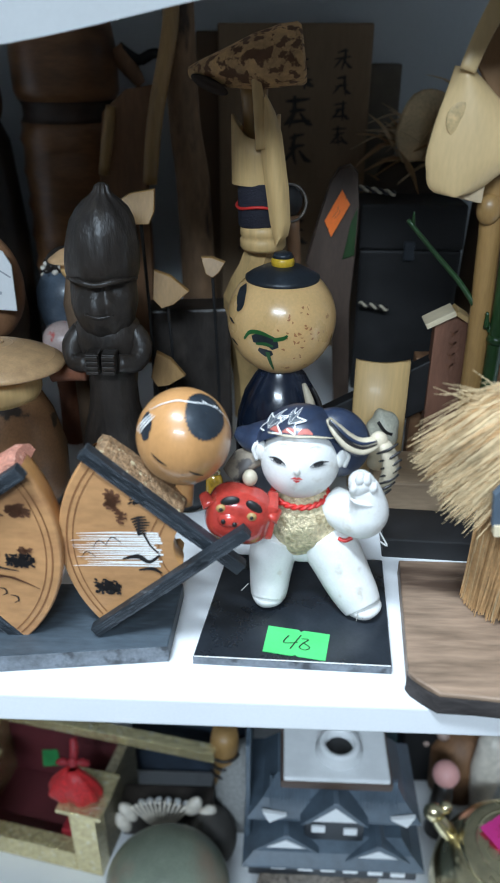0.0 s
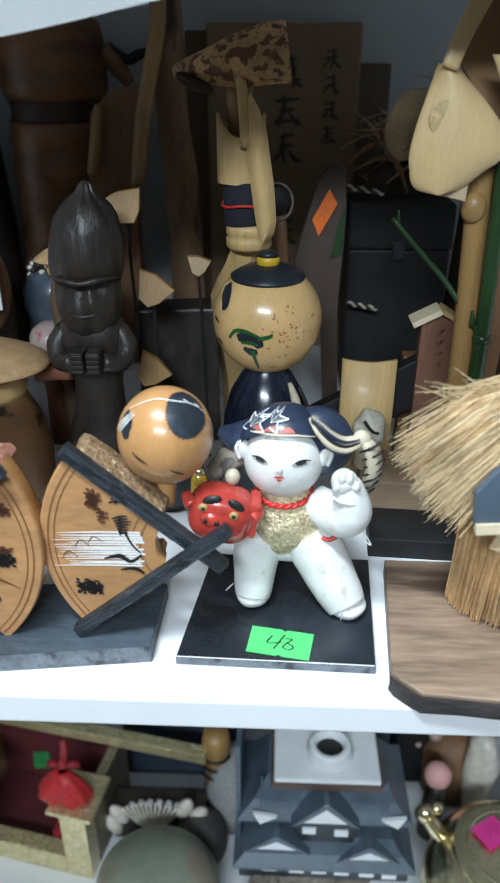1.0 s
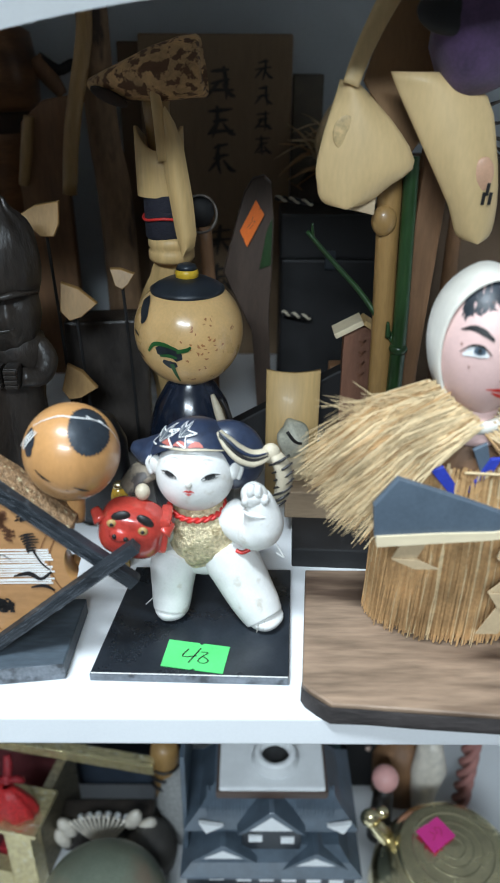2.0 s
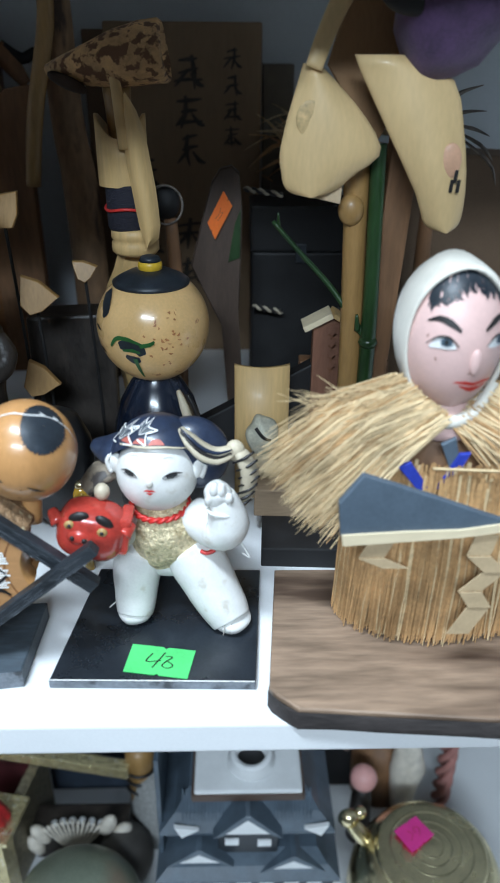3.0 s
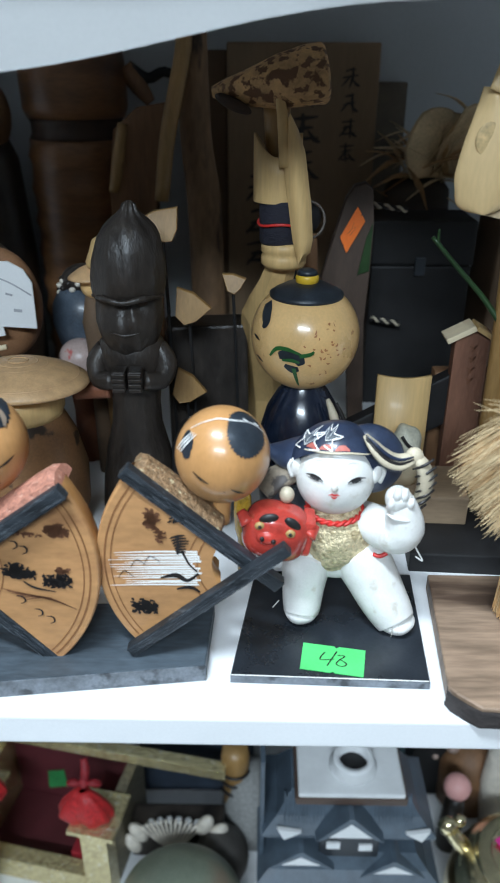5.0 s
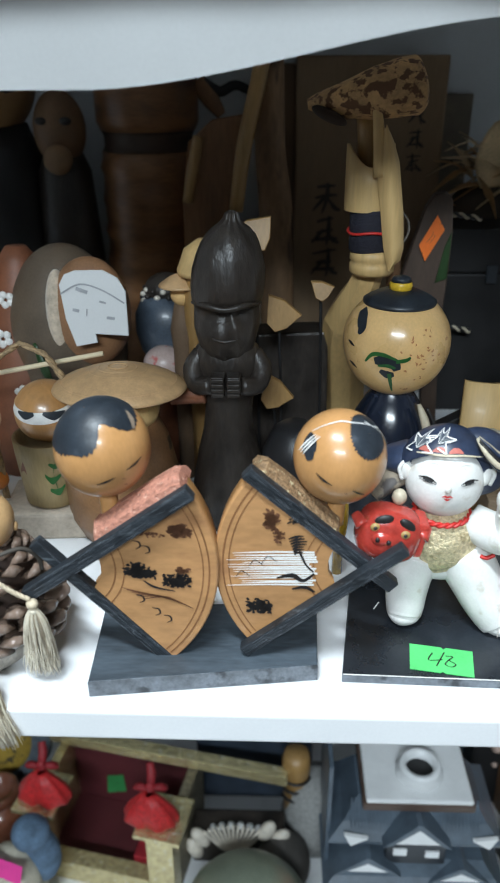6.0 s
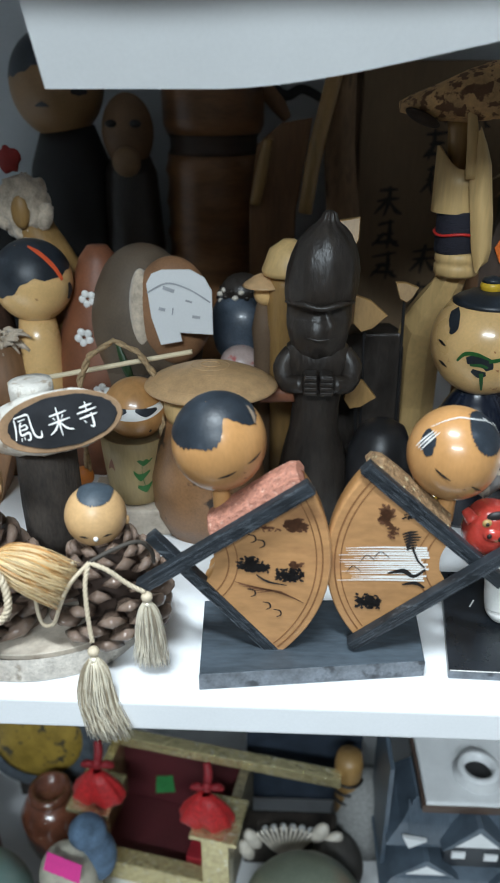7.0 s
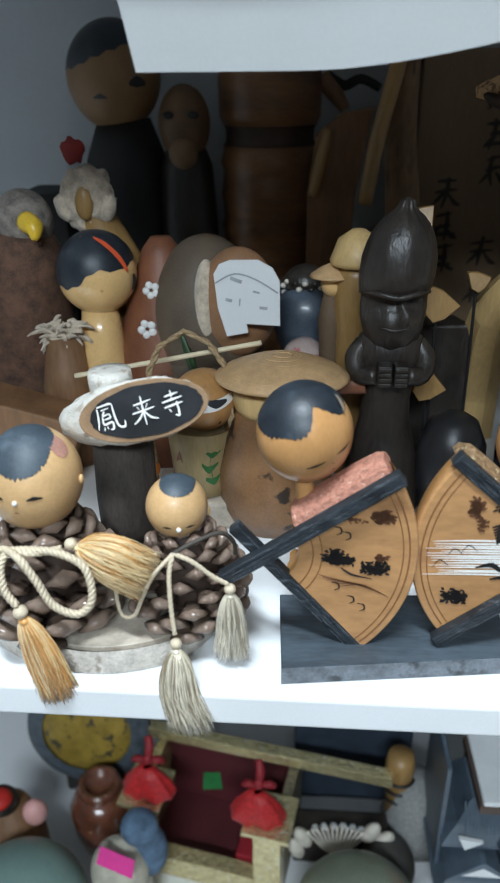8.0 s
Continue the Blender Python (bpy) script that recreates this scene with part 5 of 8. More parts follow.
def sheath_ornament():
    t = thing("bamboo_ornament", (0.118, 0.41, SHELF), "bamboo ornament with two pale sheaths and purple crepe cap", "bamboo ornament")
    sheath_plate(LEAF_A, 0.390, 0.006, SHELLWOOD, SHELLIN, "sheath", t, "pale smooth sheath with round knot mark")
    g = M()
    g.ball((0.0765, 0.3876, 0.2170), (0.0060, 0.0006, 0.0076), mat("knot_mark", (0.62, 0.44, 0.21), 0.5, var=0.3, scale=200), seg=24, rings=10)
    g.make("knot", t, label="round brown knot mark")
    sheath_plate(LEAF_B, 0.376, 0.006, SHELLWOOD, SHELLIN, "sheath", t, "long pale sheath with dark stamp")
    g = M()
    for u, v in ((0.1385, 0.1885), (0.1415, 0.1885), (0.1400, 0.1925)):
        g.stroke([(u, v), (u + 0.0004, v + 0.0055)], 0.0016, INK, lambda a, b: Vector((a, 0.3706, b)))
    g.make("stamp", t, label="small dark stamped mark")
    M().ball((0.1375, 0.3722, 0.2015), (0.0048, 0.0012, 0.0075), mat("pink_tint", (0.66, 0.38, 0.24), 0.4, var=0.15), seg=20, rings=10).make("pink_mark", t)
    # band that rises from the small sheath
    g = M()
    g.tube([(0.0775, 0.388, 0.2370), (0.0815, 0.390, 0.2480), (0.0880, 0.392, 0.2620), (0.0960, 0.394, 0.2760), (0.106, 0.396, 0.288)], [0.0038, 0.0040, 0.0044, 0.0050, 0.005], SHELLWOOD, 12, flat=0.35)
    g.make("band", t)
    M().prism([(0.0850, 0.238), (0.0890, 0.252), (0.0985, 0.276), (0.1300, 0.276), (0.1250, 0.230), (0.1080, 0.204), (0.0960, 0.222)], 0.004, SHELLIN, flat(0.400), 0.0006).make("back_plate", t, label="brown inner bamboo skin")
    g = M()
    prof = [(0.0010, 0.0), (0.010, 0.004), (0.0195, 0.014), (0.0245, 0.030), (0.0255, 0.046), (0.0235, 0.050), (0.021, 0.038)]
    g.lathe(prof, PURPLE, (0.1235, 0.386, 0.2320), 36, rot=turn(8, 18, 0), wobble=0.05)
    g.make("crepe_cap", t, label="dark purple crepe cap")
    # black ellipsoid in place of the shade inside the cap
    M().ball((0.1120, 0.3660, 0.2640), (0.0125, 0.0040, 0.0080), BLACKMATT, rot=turn(0, 10, 0), seg=24, rings=14).make("cap_opening_shade", t, label="black ellipsoid for the shade in the cap's opening")
    M().prism([(0.0760, 0.1925), (0.0945, 0.1980), (0.0935, 0.1790), (0.0800, 0.1820)], 0.003, mat("pale_card", (0.50, 0.38, 0.24), 0.6), flat(0.394), 0.0005).make("back_card", t)
    # upright wooden posts
    M().tube([(0.1070, 0.411, SHELF), (0.1065, 0.411, 0.09), (0.1040, 0.410, 0.16), (0.1025, 0.409, 0.200)], [0.0062, 0.0062, 0.0060, 0.0066], BAMBOODARK, 12).make("post", t)
    M().ball((0.1005, 0.405, 0.1745), (0.0065, 0.0055, 0.0078), BAMBOODARK, seg=18, rings=12).make("node", t)
    M().box((0.1135, 0.409, SHELF), (0.1275, 0.421, 0.208), BROWNWOOD, 0.0015, rot=turn(0, 3, 0)).make("post", t)
    M().tube([(0.1130, 0.4035, SHELF), (0.1140, 0.4035, 0.10), (0.1130, 0.4045, 0.16), (0.1115, 0.4045, 0.205)], [0.0042, 0.0042, 0.0038, 0.0038], GREENBAMBOO, 12).make("green_stem", t, label="dark green bamboo stem")
    M().lathe([(0.0042, 0.104), (0.0052, 0.1065), (0.0042, 0.109)], GREENBAMBOO, (0.1140, 0.4035, 0), 16).make("stem_node", t)
    g = M()
    g.tube([(0.1140, 0.4030, 0.1070), (0.104, 0.408, 0.1200), (0.0930, 0.413, 0.1345), (0.078, 0.416, 0.150), (0.0630, 0.419, 0.1660)], [0.0022, 0.0017, 0.0016, 0.0014, 0.0012], GREENBAMBOO, 8)
    g.make("branch", t)
    M().tube([(0.0660, 0.419, 0.163), (0.0655, 0.417, 0.1705)], [0.0012, 0.0005], GREENBAMBOO, 6).make("twig", t)
    M().tube([(0.1080, 0.404, 0.1130), (0.1068, 0.402, 0.122)], [0.0018, 0.0007], GREENBAMBOO, 6).make("twig", t)


sheath_ornament()


def toy_hut():
    t = thing("toy_hut", (0.100, 0.449, SHELF), "little red-brown wooden hut post with pale pitched roof", "toy hut")
    M().box((0.0895, 0.4445, SHELF), (0.1105, 0.4535, 0.1050), mat("red_cedar", (0.19, 0.085, 0.050), 0.6, var=0.25, stretch=(1, 1, 0.2)), 0.0008).make("post", t)
    M().box((0.0825, 0.4400, 0.1025), (0.1010, 0.4560, 0.1060), PALECUT, 0.0006, rot=turn(0, -28, 0)).make("roof_board", t)
    M().box((0.0990, 0.4400, 0.1020), (0.1185, 0.4560, 0.1050), BAMBOO, 0.0006, rot=turn(0, 32, 0)).make("roof_board", t)
    g = M()
    for k, z in enumerate((0.096, 0.089, 0.082, 0.075)):
        g.stroke([(0.0985, z), (0.1010, z - 0.0012), (0.1030, z + 0.0006), (0.1000, z - 0.0035)], 0.0009, INKBROWN, lambda a, b: Vector((a, 0.4442, b)))
    g.make("brush_marks", t, label="faint dark brush marks")


toy_hut()


def bamboo_cup():
    g, n = M(), 20
    rows, back = [], []
    for k in range(n + 1):
        a = radians(-128 + 76 * k / n)
        x, y = 0.0595 + 0.0265 * math.cos(a), 0.4560 + 0.0265 * math.sin(a)
        rows.append([Vector((x, y, SHELF)), Vector((x, y, 0.03)), Vector((x, y, 0.0805 - 0.0006 * k / n))])
        back.append([Vector((x, y + 0.003, SHELF)), Vector((x, y + 0.003, 0.03)), Vector((x, y + 0.003, 0.0805))])
    loop = rows + list(reversed(back))
    g.grid([[r[k] for r in loop] for k in range(3)], BAMBOO, wrap=True, caps=True)
    g.make("bamboo_holder", label="curved pale split bamboo holder standing on the shelf", category="holder")


bamboo_cup()


def clutter_right():
    g = M()
    g.ball((0.0595, 0.412, 0.0465), (0.0095, 0.0085, 0.0125), mat("grey_green_figure", (0.50, 0.48, 0.38), 0.5, var=0.3, scale=120, bump=0.3), seg=28, rings=18, squash=lambda d: 1 + 0.08 * math.sin(5 * d.x + 4 * d.z))
    g.tube([(0.055, 0.4035, 0.055), (0.059, 0.4030, 0.0495), (0.0635, 0.4040, 0.047)], 0.0010, INK, 6)
    g.lathe([(0.0085, 0.0220), (0.0080, 0.028), (0.0065, 0.036)], PALECUT, (0.060, 0.412, 0), 20)
    g.make("small_figurine", label="small round grey-green ceramic figurine on a wood block", category="figurine")
    M().box((0.0550, 0.3900, SHELF + 0.012), (0.0960, 0.4300, 0.0222), mat("tan_block", (0.33, 0.235, 0.15), 0.6, var=0.25, scale=30, stretch=(0.2, 1, 1)), 0.0012, rot=turn(0, 0, -3)).make("wooden_block", label="tan wooden block lying on a black box", category="wood block")
    M().box((0.0590, 0.3580, SHELF), (0.1150, 0.4320, SHELF + 0.0125), BLACKMATT, 0.001, rot=turn(0, 0, -3)).make("black_box", label="low matt black box on the shelf", category="box")
    M().box((0.0230, 0.446, 0.032), (0.1110, 0.4560, 0.0620), BLACKMATT, 0.0012, rot=turn(0, -28, 4)).make("black_plank", label="black painted board leaning among the ornaments", category="board")
    M().box((0.0840, 0.4620, SHELF), (0.1400, 0.4740, 0.0720), BROWNWOOD, 0.0012).make("wooden_block", label="dark brown wooden block behind the ornaments", category="wood block")


clutter_right()


def dark_plaque():
    t = thing("wooden_plaque", (0.036, 0.54, SHELF), "dark rounded wooden plaque leaning with an orange label", "plaque")
    out = [(0.0400, -0.008), (0.0345, 0.070), (0.0140, 0.112), (0.0215, 0.140), (0.0290, 0.166), (0.0345, 0.1745), (0.0420, 0.1765), (0.0470, 0.172), (0.0490, 0.150), (0.0485, 0.120), (0.0465, 0.080), (0.0510, -0.008)]
    lean = lambda u, v, w=0: Vector((u, 0.5300 + 0.05 * (v - SHELF) + w, v))
    M().prism(out, 0.009, mat("dark_plaque_wood", (0.068, 0.043, 0.03), 0.5, var=0.3, scale=40, stretch=(1, 1, 0.2)), lean, 0.0012).make("board", t)
    M().prism([(0.0395, 0.115), (0.0475, 0.118), (0.0480, 0.150), (0.0440, 0.140)], 0.0012, GREENBAMBOO, lambda u, v, w=0: lean(u, v, -0.0012 + w), 0.0002).make("painted_leaf", t, label="dark green painted leaf")
    price_label("orange_price_label", [(0.0368, 0.5362, 0.1615), (0.0425, 0.5352, 0.1520), (0.0308, 0.5345, 0.1305), (0.0259, 0.5352, 0.1412)], ORANGETAG, "orange paper price label stuck on the dark plaque",
                [[(0.35, 0.3), (0.45, 0.5), (0.35, 0.65)], [(0.55, 0.35), (0.65, 0.6), (0.55, 0.6)]], INKBROWN)


dark_plaque()


def brush_box():
    t = thing("wooden_box", (0.0, 0.71, SHELF), "tall brown box with brushed black characters", "box")
    M().box((-0.0575, 0.690, SHELF), (0.0665, 0.7395, 0.2615), CARTON, 0.002).make("carton", t)
    M().box((-0.0760, 0.700, SHELF), (-0.0580, 0.7395, 0.2560), CARTONSIDE, 0.0015).make("side_panel", t, label="darker side panel")
    rnd = random.Random(9)
    pl = lambda a, b: Vector((a, 0.6894, b))
    INKFADED = mat("faded_brushed_ink", (0.045, 0.035, 0.028), 0.6, var=0.5, scale=200, bump=0)

    def glyph(cx, cz, s):
        """A blurred brushed character: a handful of strokes, each a part."""
        lines = []
        for k in range(rnd.choice((2, 3, 3))):
            z = cz + s * (0.36 - 0.32 * k) + rnd.uniform(-0.06, 0.06) * s
            e = rnd.uniform(0.25, 0.48)
            lines.append(([(cx - s * e, z - rnd.uniform(0, 0.08) * s), (cx + rnd.uniform(-0.1, 0.1) * s, z + 0.02 * s), (cx + s * e, z + rnd.uniform(0.02, 0.1) * s)], [0.06 * s, rnd.uniform(0.10, 0.17) * s, 0.05 * s]))
        x = cx + s * rnd.uniform(-0.12, 0.16)
        lines.append(([(x, cz + 0.52 * s), (x + rnd.uniform(-0.08, 0.08) * s, cz), (x - rnd.uniform(-0.1, 0.2) * s, cz - 0.5 * s)], [0.1 * s, 0.17 * s, 0.04 * s]))
        lines.append(([(cx - 0.05 * s, cz + 0.05 * s), (cx - 0.28 * s, cz - 0.22 * s), (cx - 0.46 * s, cz - 0.42 * s)], [0.12 * s, 0.12 * s, 0.03 * s]))
        lines.append(([(cx + 0.08 * s, cz - 0.02 * s), (cx + 0.32 * s, cz - 0.32 * s), (cx + 0.52 * s, cz - 0.40 * s)], [0.05 * s, 0.17 * s, 0.06 * s]))
        for q, (pts, w) in enumerate(lines):
            M().stroke(pts, w, INKFADED, lambda a, b, q=q: pl(a, b) - Vector((0, 0.00012 * q, 0))).make("brush_stroke", t)

    for z in (0.226, 0.197, 0.168):
        glyph(0.008, z, 0.024)
    for z in (0.236, 0.217, 0.198, 0.179):
        glyph(0.043, z, 0.015)
    for z in (0.150, 0.122, 0.094):
        glyph(-0.030, z, 0.025)
    for z in (0.100, 0.066):
        glyph(0.006, z, 0.026)


brush_box()


def small_dark_things():
    t = thing("hand_bell", (0.001, 0.505, SHELF), "small black bell with a grey ring handle", "bell")
    M().ball((0.0005, 0.508, 0.1590), (0.0095, 0.0070, 0.0105), BLACKMATT, seg=24, rings=16).make("bell_body", t)
    M().tube([(0.0015 + 0.0105 * math.cos(a), 0.500, 0.1590 + 0.0115 * math.sin(a)) for a in [2 * math.pi * k / 20 for k in range(21)]], 0.0007, FEATHER, 8, 2, caps=False).make("ring", t, label="thin grey metal ring")
    M().tube([(0.004, 0.505, 0.150), (0.006, 0.506, 0.10), (0.006, 0.506, SHELF)], [0.004, 0.005, 0.006], BROWNWOOD, 10).make("stem", t)
    t = thing("amber_jar", (-0.0364, 0.360, SHELF), "small shiny amber glass jar behind the fan dolls", "jar")
    M().lathe([(0.0030, SHELF), (0.0030, 0.014), (0.0046, 0.020), (0.0052, 0.030), (0.0046, 0.040), (0.0030, 0.044)], mat("amber_gloss", (0.36, 0.21, 0.02), 0.15, var=0.4, scale=80, bump=0.1, coat=0.6, stain=(0.05, 0.04, 0.02), amount=0.58, soft=0.08), (-0.0364, 0.360, 0), 28).make("body", t)
    M().lathe([(0.0032, 0.044), (0.0034, 0.0455), (0.0022, 0.047)], BRASS, (-0.0364, 0.360, 0), 24).make("cap", t)


small_dark_things()


def back_right():
    M().box((0.0690, 0.716, SHELF), (0.0945, 0.7385, 0.2320), mat("grey_card", (0.15, 0.125, 0.095), 0.8), 0.001).make("card_box", label="narrow grey-brown card box against the wall", category="box")
    # loose bundle of pale fibre
    rnd = random.Random(31)
    g = M()
    for i in range(46):
        a = rnd.uniform(-0.7, 1.3)
        p = Vector((0.098 + rnd.gauss(0, 0.016), 0.660 + rnd.gauss(0, 0.012), 0.172 + rnd.gauss(0, 0.014)))
        d = Vector((math.cos(a), rnd.uniform(-0.3, 0.3), -math.sin(a) * 0.9)).normalized()
        g.tube([p - d * 0.022, p + Vector((0, 0, 0.006)), p + d * 0.024], [0.0008, rnd.uniform(0.003, 0.011), 0.0006], STRAWMAT if i % 3 else STRAWDARK, 8, 5, flat=0.10)
    for i in range(5):
        # folded sheets of pale husk
        p = Vector((0.098 + 0.011 * i, 0.640 + 0.004 * (i % 2), 0.166))
        g.tube([p, p + Vector((-0.002 + 0.003 * i, -0.004, 0.020)), p + Vector((0.004 + 0.004 * i, -0.006, 0.040 - 0.003 * i)), p + Vector((0.020 + 0.005 * i, -0.002, 0.046 - 0.008 * i))], [0.008, 0.014, 0.012, 0.003], STRAWMAT, 10, 5, flat=0.18)
    for i in range(9):
        a = 0.25 + 0.17 * i
        p = Vector((0.094 + 0.004 * i, 0.648 - 0.002 * i, 0.168 + 0.002 * (i % 3)))
        d = Vector((math.cos(a) * (1 if i % 2 else 0.5), -0.15, math.sin(a))).normalized()
        g.tube([p, p + d * 0.022 + Vector((0, -0.006, 0.002)), p + d * 0.044 + Vector((0.006, -0.008, -0.004)), p + d * 0.058 + Vector((0.012, -0.006, -0.016))], [0.004, 0.012, 0.013, 0.002], STRAWMAT if i % 3 else STRAWDARK, 10, 5, flat=0.12)
    g.lathe([(0.028, SHELF), (0.030, 0.10), (0.026, 0.155), (0.018, 0.165)], mat("dark_basket", (0.055, 0.04, 0.028), 0.8, var=0.3), (0.100, 0.662, 0), 24)
    g.make("fibre_bundle", label="loose bundle of pale dry fibre in dark basket", category="bundle", kind="stuff")
    t = thing("black_case", (0.0955, 0.615, SHELF), "tall matt black lidded case tied with twisted cord", "case")
    M().box((0.0570, 0.591, SHELF), (0.1340, 0.639, 0.1080), BLACKMATT, 0.002).make("body", t)
    M().box((0.0560, 0.590, 0.1084), (0.1350, 0.640, 0.1420), BLACKMATT, 0.002).make("lid", t)
    M().box((0.0900, 0.5875, 0.1010), (0.0980, 0.5905, 0.1150), TINDARK, 0.0008).make("clasp", t, label="dull dark metal clasp")
    # twisted cords of the case
    for z, x0, x1 in ((0.1560, 0.051, 0.078), (0.0700, 0.058, 0.080)):
        g = M()
        for s in (0, math.pi):
            g.tube([(x0 + (x1 - x0) * k / 14, 0.578 + 0.0012 * math.cos(k * 1.3 + s), z - 0.004 * k / 14 + 0.0012 * math.sin(k * 1.3 + s)) for k in range(15)], 0.0011, CREAM if s == 0 else INK, 6, 3)
        g.make("twisted_cord", label="black and white twisted cord tied round the case", category="cord", group="twisted cords")
    M().box((0.146, 0.590, SHELF), (0.270, 0.640, 0.178), CARTONSIDE, 0.003, rot=turn(0, 3, 6)).make("wooden_block", label="brown wooden block at the shelf's back", category="wood block")
    g = M()
    for k in range(5):
        a = 0.6 * k
        g.tube([(0.168, 0.52, 0.205), (0.176 + 0.006 * k, 0.515, 0.220 - 0.009 * k), (0.190 + 0.004 * k, 0.51, 0.226 - 0.014 * k)], [0.002, 0.006, 0.001], FEATHER, 8, flat=0.2)
    g.tube([(0.168, 0.52, SHELF), (0.168, 0.52, 0.205)], [0.007, 0.004], BROWNWOOD, 10)
    g.make("dark_bird_figure", label="dark leafy wooden carving on a stand", category="carving")
    M().ball((0.176, 0.470, 0.100), (0.024, 0.024, 0.026), mat("pale_olive", (0.30, 0.27, 0.16), 0.5), seg=28, rings=18).make("round_gourd", label="pale olive round gourd", category="gourd")
    M().lathe([(0.022, SHELF), (0.022, 0.070), (0.018, 0.079)], DARKWOOD, (0.176, 0.470, 0), 24).make("gourd_stand", label="dark wooden stand under a gourd", category="stand")


back_right()


# ---- carved dark figure and what stands round it ----
def carved_figure():
    g = M()
    x, y = -0.1005, 0.418
    g.lathe([(0.023, SHELF), (0.025, 0.0), (0.0235, 0.020), (0.019, 0.040), (0.0150, 0.056), (0.0140, 0.070), (0.0155, 0.084), (0.0188, 0.098), (0.0180, 0.108), (0.011, 0.114)], DARKWOOD, (x, y, 0), 36, wobble=0.03, sy=0.85)
    for s in (-1, 1):
        # folded arm: shoulder, elbow, fist at the chest
        g.tube([(x + s * 0.0150, y - 0.002, 0.1045), (x + s * 0.0200, y - 0.006, 0.0965), (x + s * 0.0172, y - 0.013, 0.0890), (x + s * 0.0080, y - 0.0185, 0.0905)], [0.0052, 0.0060, 0.0056, 0.0052], DARKWOOD, 9)
        g.box((x + s * 0.0045 - 0.0040, y - 0.0265, 0.0860), (x + s * 0.0045 + 0.0040, y - 0.0165, 0.0985), DARKWOOD, 0.0014)
        for k in range(4):
            g.box((x + s * 0.0045 - 0.0036, y - 0.0278, 0.0868 + 0.0029 * k), (x + s * 0.0045 + 0.0036, y - 0.0262, 0.0890 + 0.0029 * k), DARKWOOD, 0.0006)

    # long head: a peaked cowl with a heavy brow over a hollow eye line, then cheeks and chin
    prof = [(0.0120, 0.0990), (0.0165, 0.1060), (0.0192, 0.1150), (0.0204, 0.1205), (0.0205, 0.1262), (0.0203, 0.1310), (0.0208, 0.1335), (0.0220, 0.1355), (0.0229, 0.1395),
            (0.0230, 0.1455), (0.0224, 0.1530), (0.0210, 0.1600), (0.0188, 0.1662), (0.0156, 0.1712), (0.0116, 0.1750), (0.0076, 0.1776), (0.0052, 0.1800), (0.0044, 0.1825), (0.0016, 0.1840)]
    rows = []
    for r, z in prof:
        row = []
        for j in range(96):
            a = 2 * math.pi * j / 96
            front = max(0.0, -math.sin(a)) ** 1.4
            k = r * 0.89
            k -= 0.0085 * front * math.exp(-((z - 0.1308 - 0.002 * math.cos(a)) / 0.0034) ** 2)
            k += 0.0050 * math.exp(-((a - 1.58 * math.pi) / 0.16) ** 2 - ((z - 0.1262) / 0.0050) ** 2)
            k -= 0.0026 * front * math.exp(-((z - 0.1182) / 0.0016) ** 2 - ((a - 1.58 * math.pi) / 0.6) ** 2)
            k += 0.0024 * front * math.exp(-((z - 0.1135) / 0.0032) ** 2)
            k += 0.0005 * math.sin(7 * a + 160 * z) * math.sin(3 * a - 90 * z)
            if z > 0.166:
                k -= 0.10 * r * min(1, (z - 0.166) * 90) * (0.5 + 0.5 * math.cos(9 * a))
            lean = 0.0035 * max(0, z - 0.135) / 0.049
            row.append(Vector((x + lean + k * math.cos(a), y - 0.002 + 0.94 * k * math.sin(a), z)))
        rows.append(row)
    g.grid(rows, DARKWOOD, wrap=True, caps=True)
    g.tube([(x - 0.0192, y - 0.004, 0.1346), (x - 0.0108, y - 0.0182, 0.1369), (x, y - 0.0212, 0.1352), (x + 0.0108, y - 0.0182, 0.1369), (x + 0.0192, y - 0.004, 0.1346)], [0.0008, 0.0018, 0.0014, 0.0018, 0.0008], DARKWOOD, 10)
    g.tube([(x - 0.0080, y - 0.0178, 0.1180), (x, y - 0.0195, 0.1166), (x + 0.0080, y - 0.0178, 0.1180)], [0.0006, 0.0013, 0.0006], DARKWOOD, 8)
    g.make("statue", label="dark carved wooden figure with long pointed head", category="statue")


carved_figure()


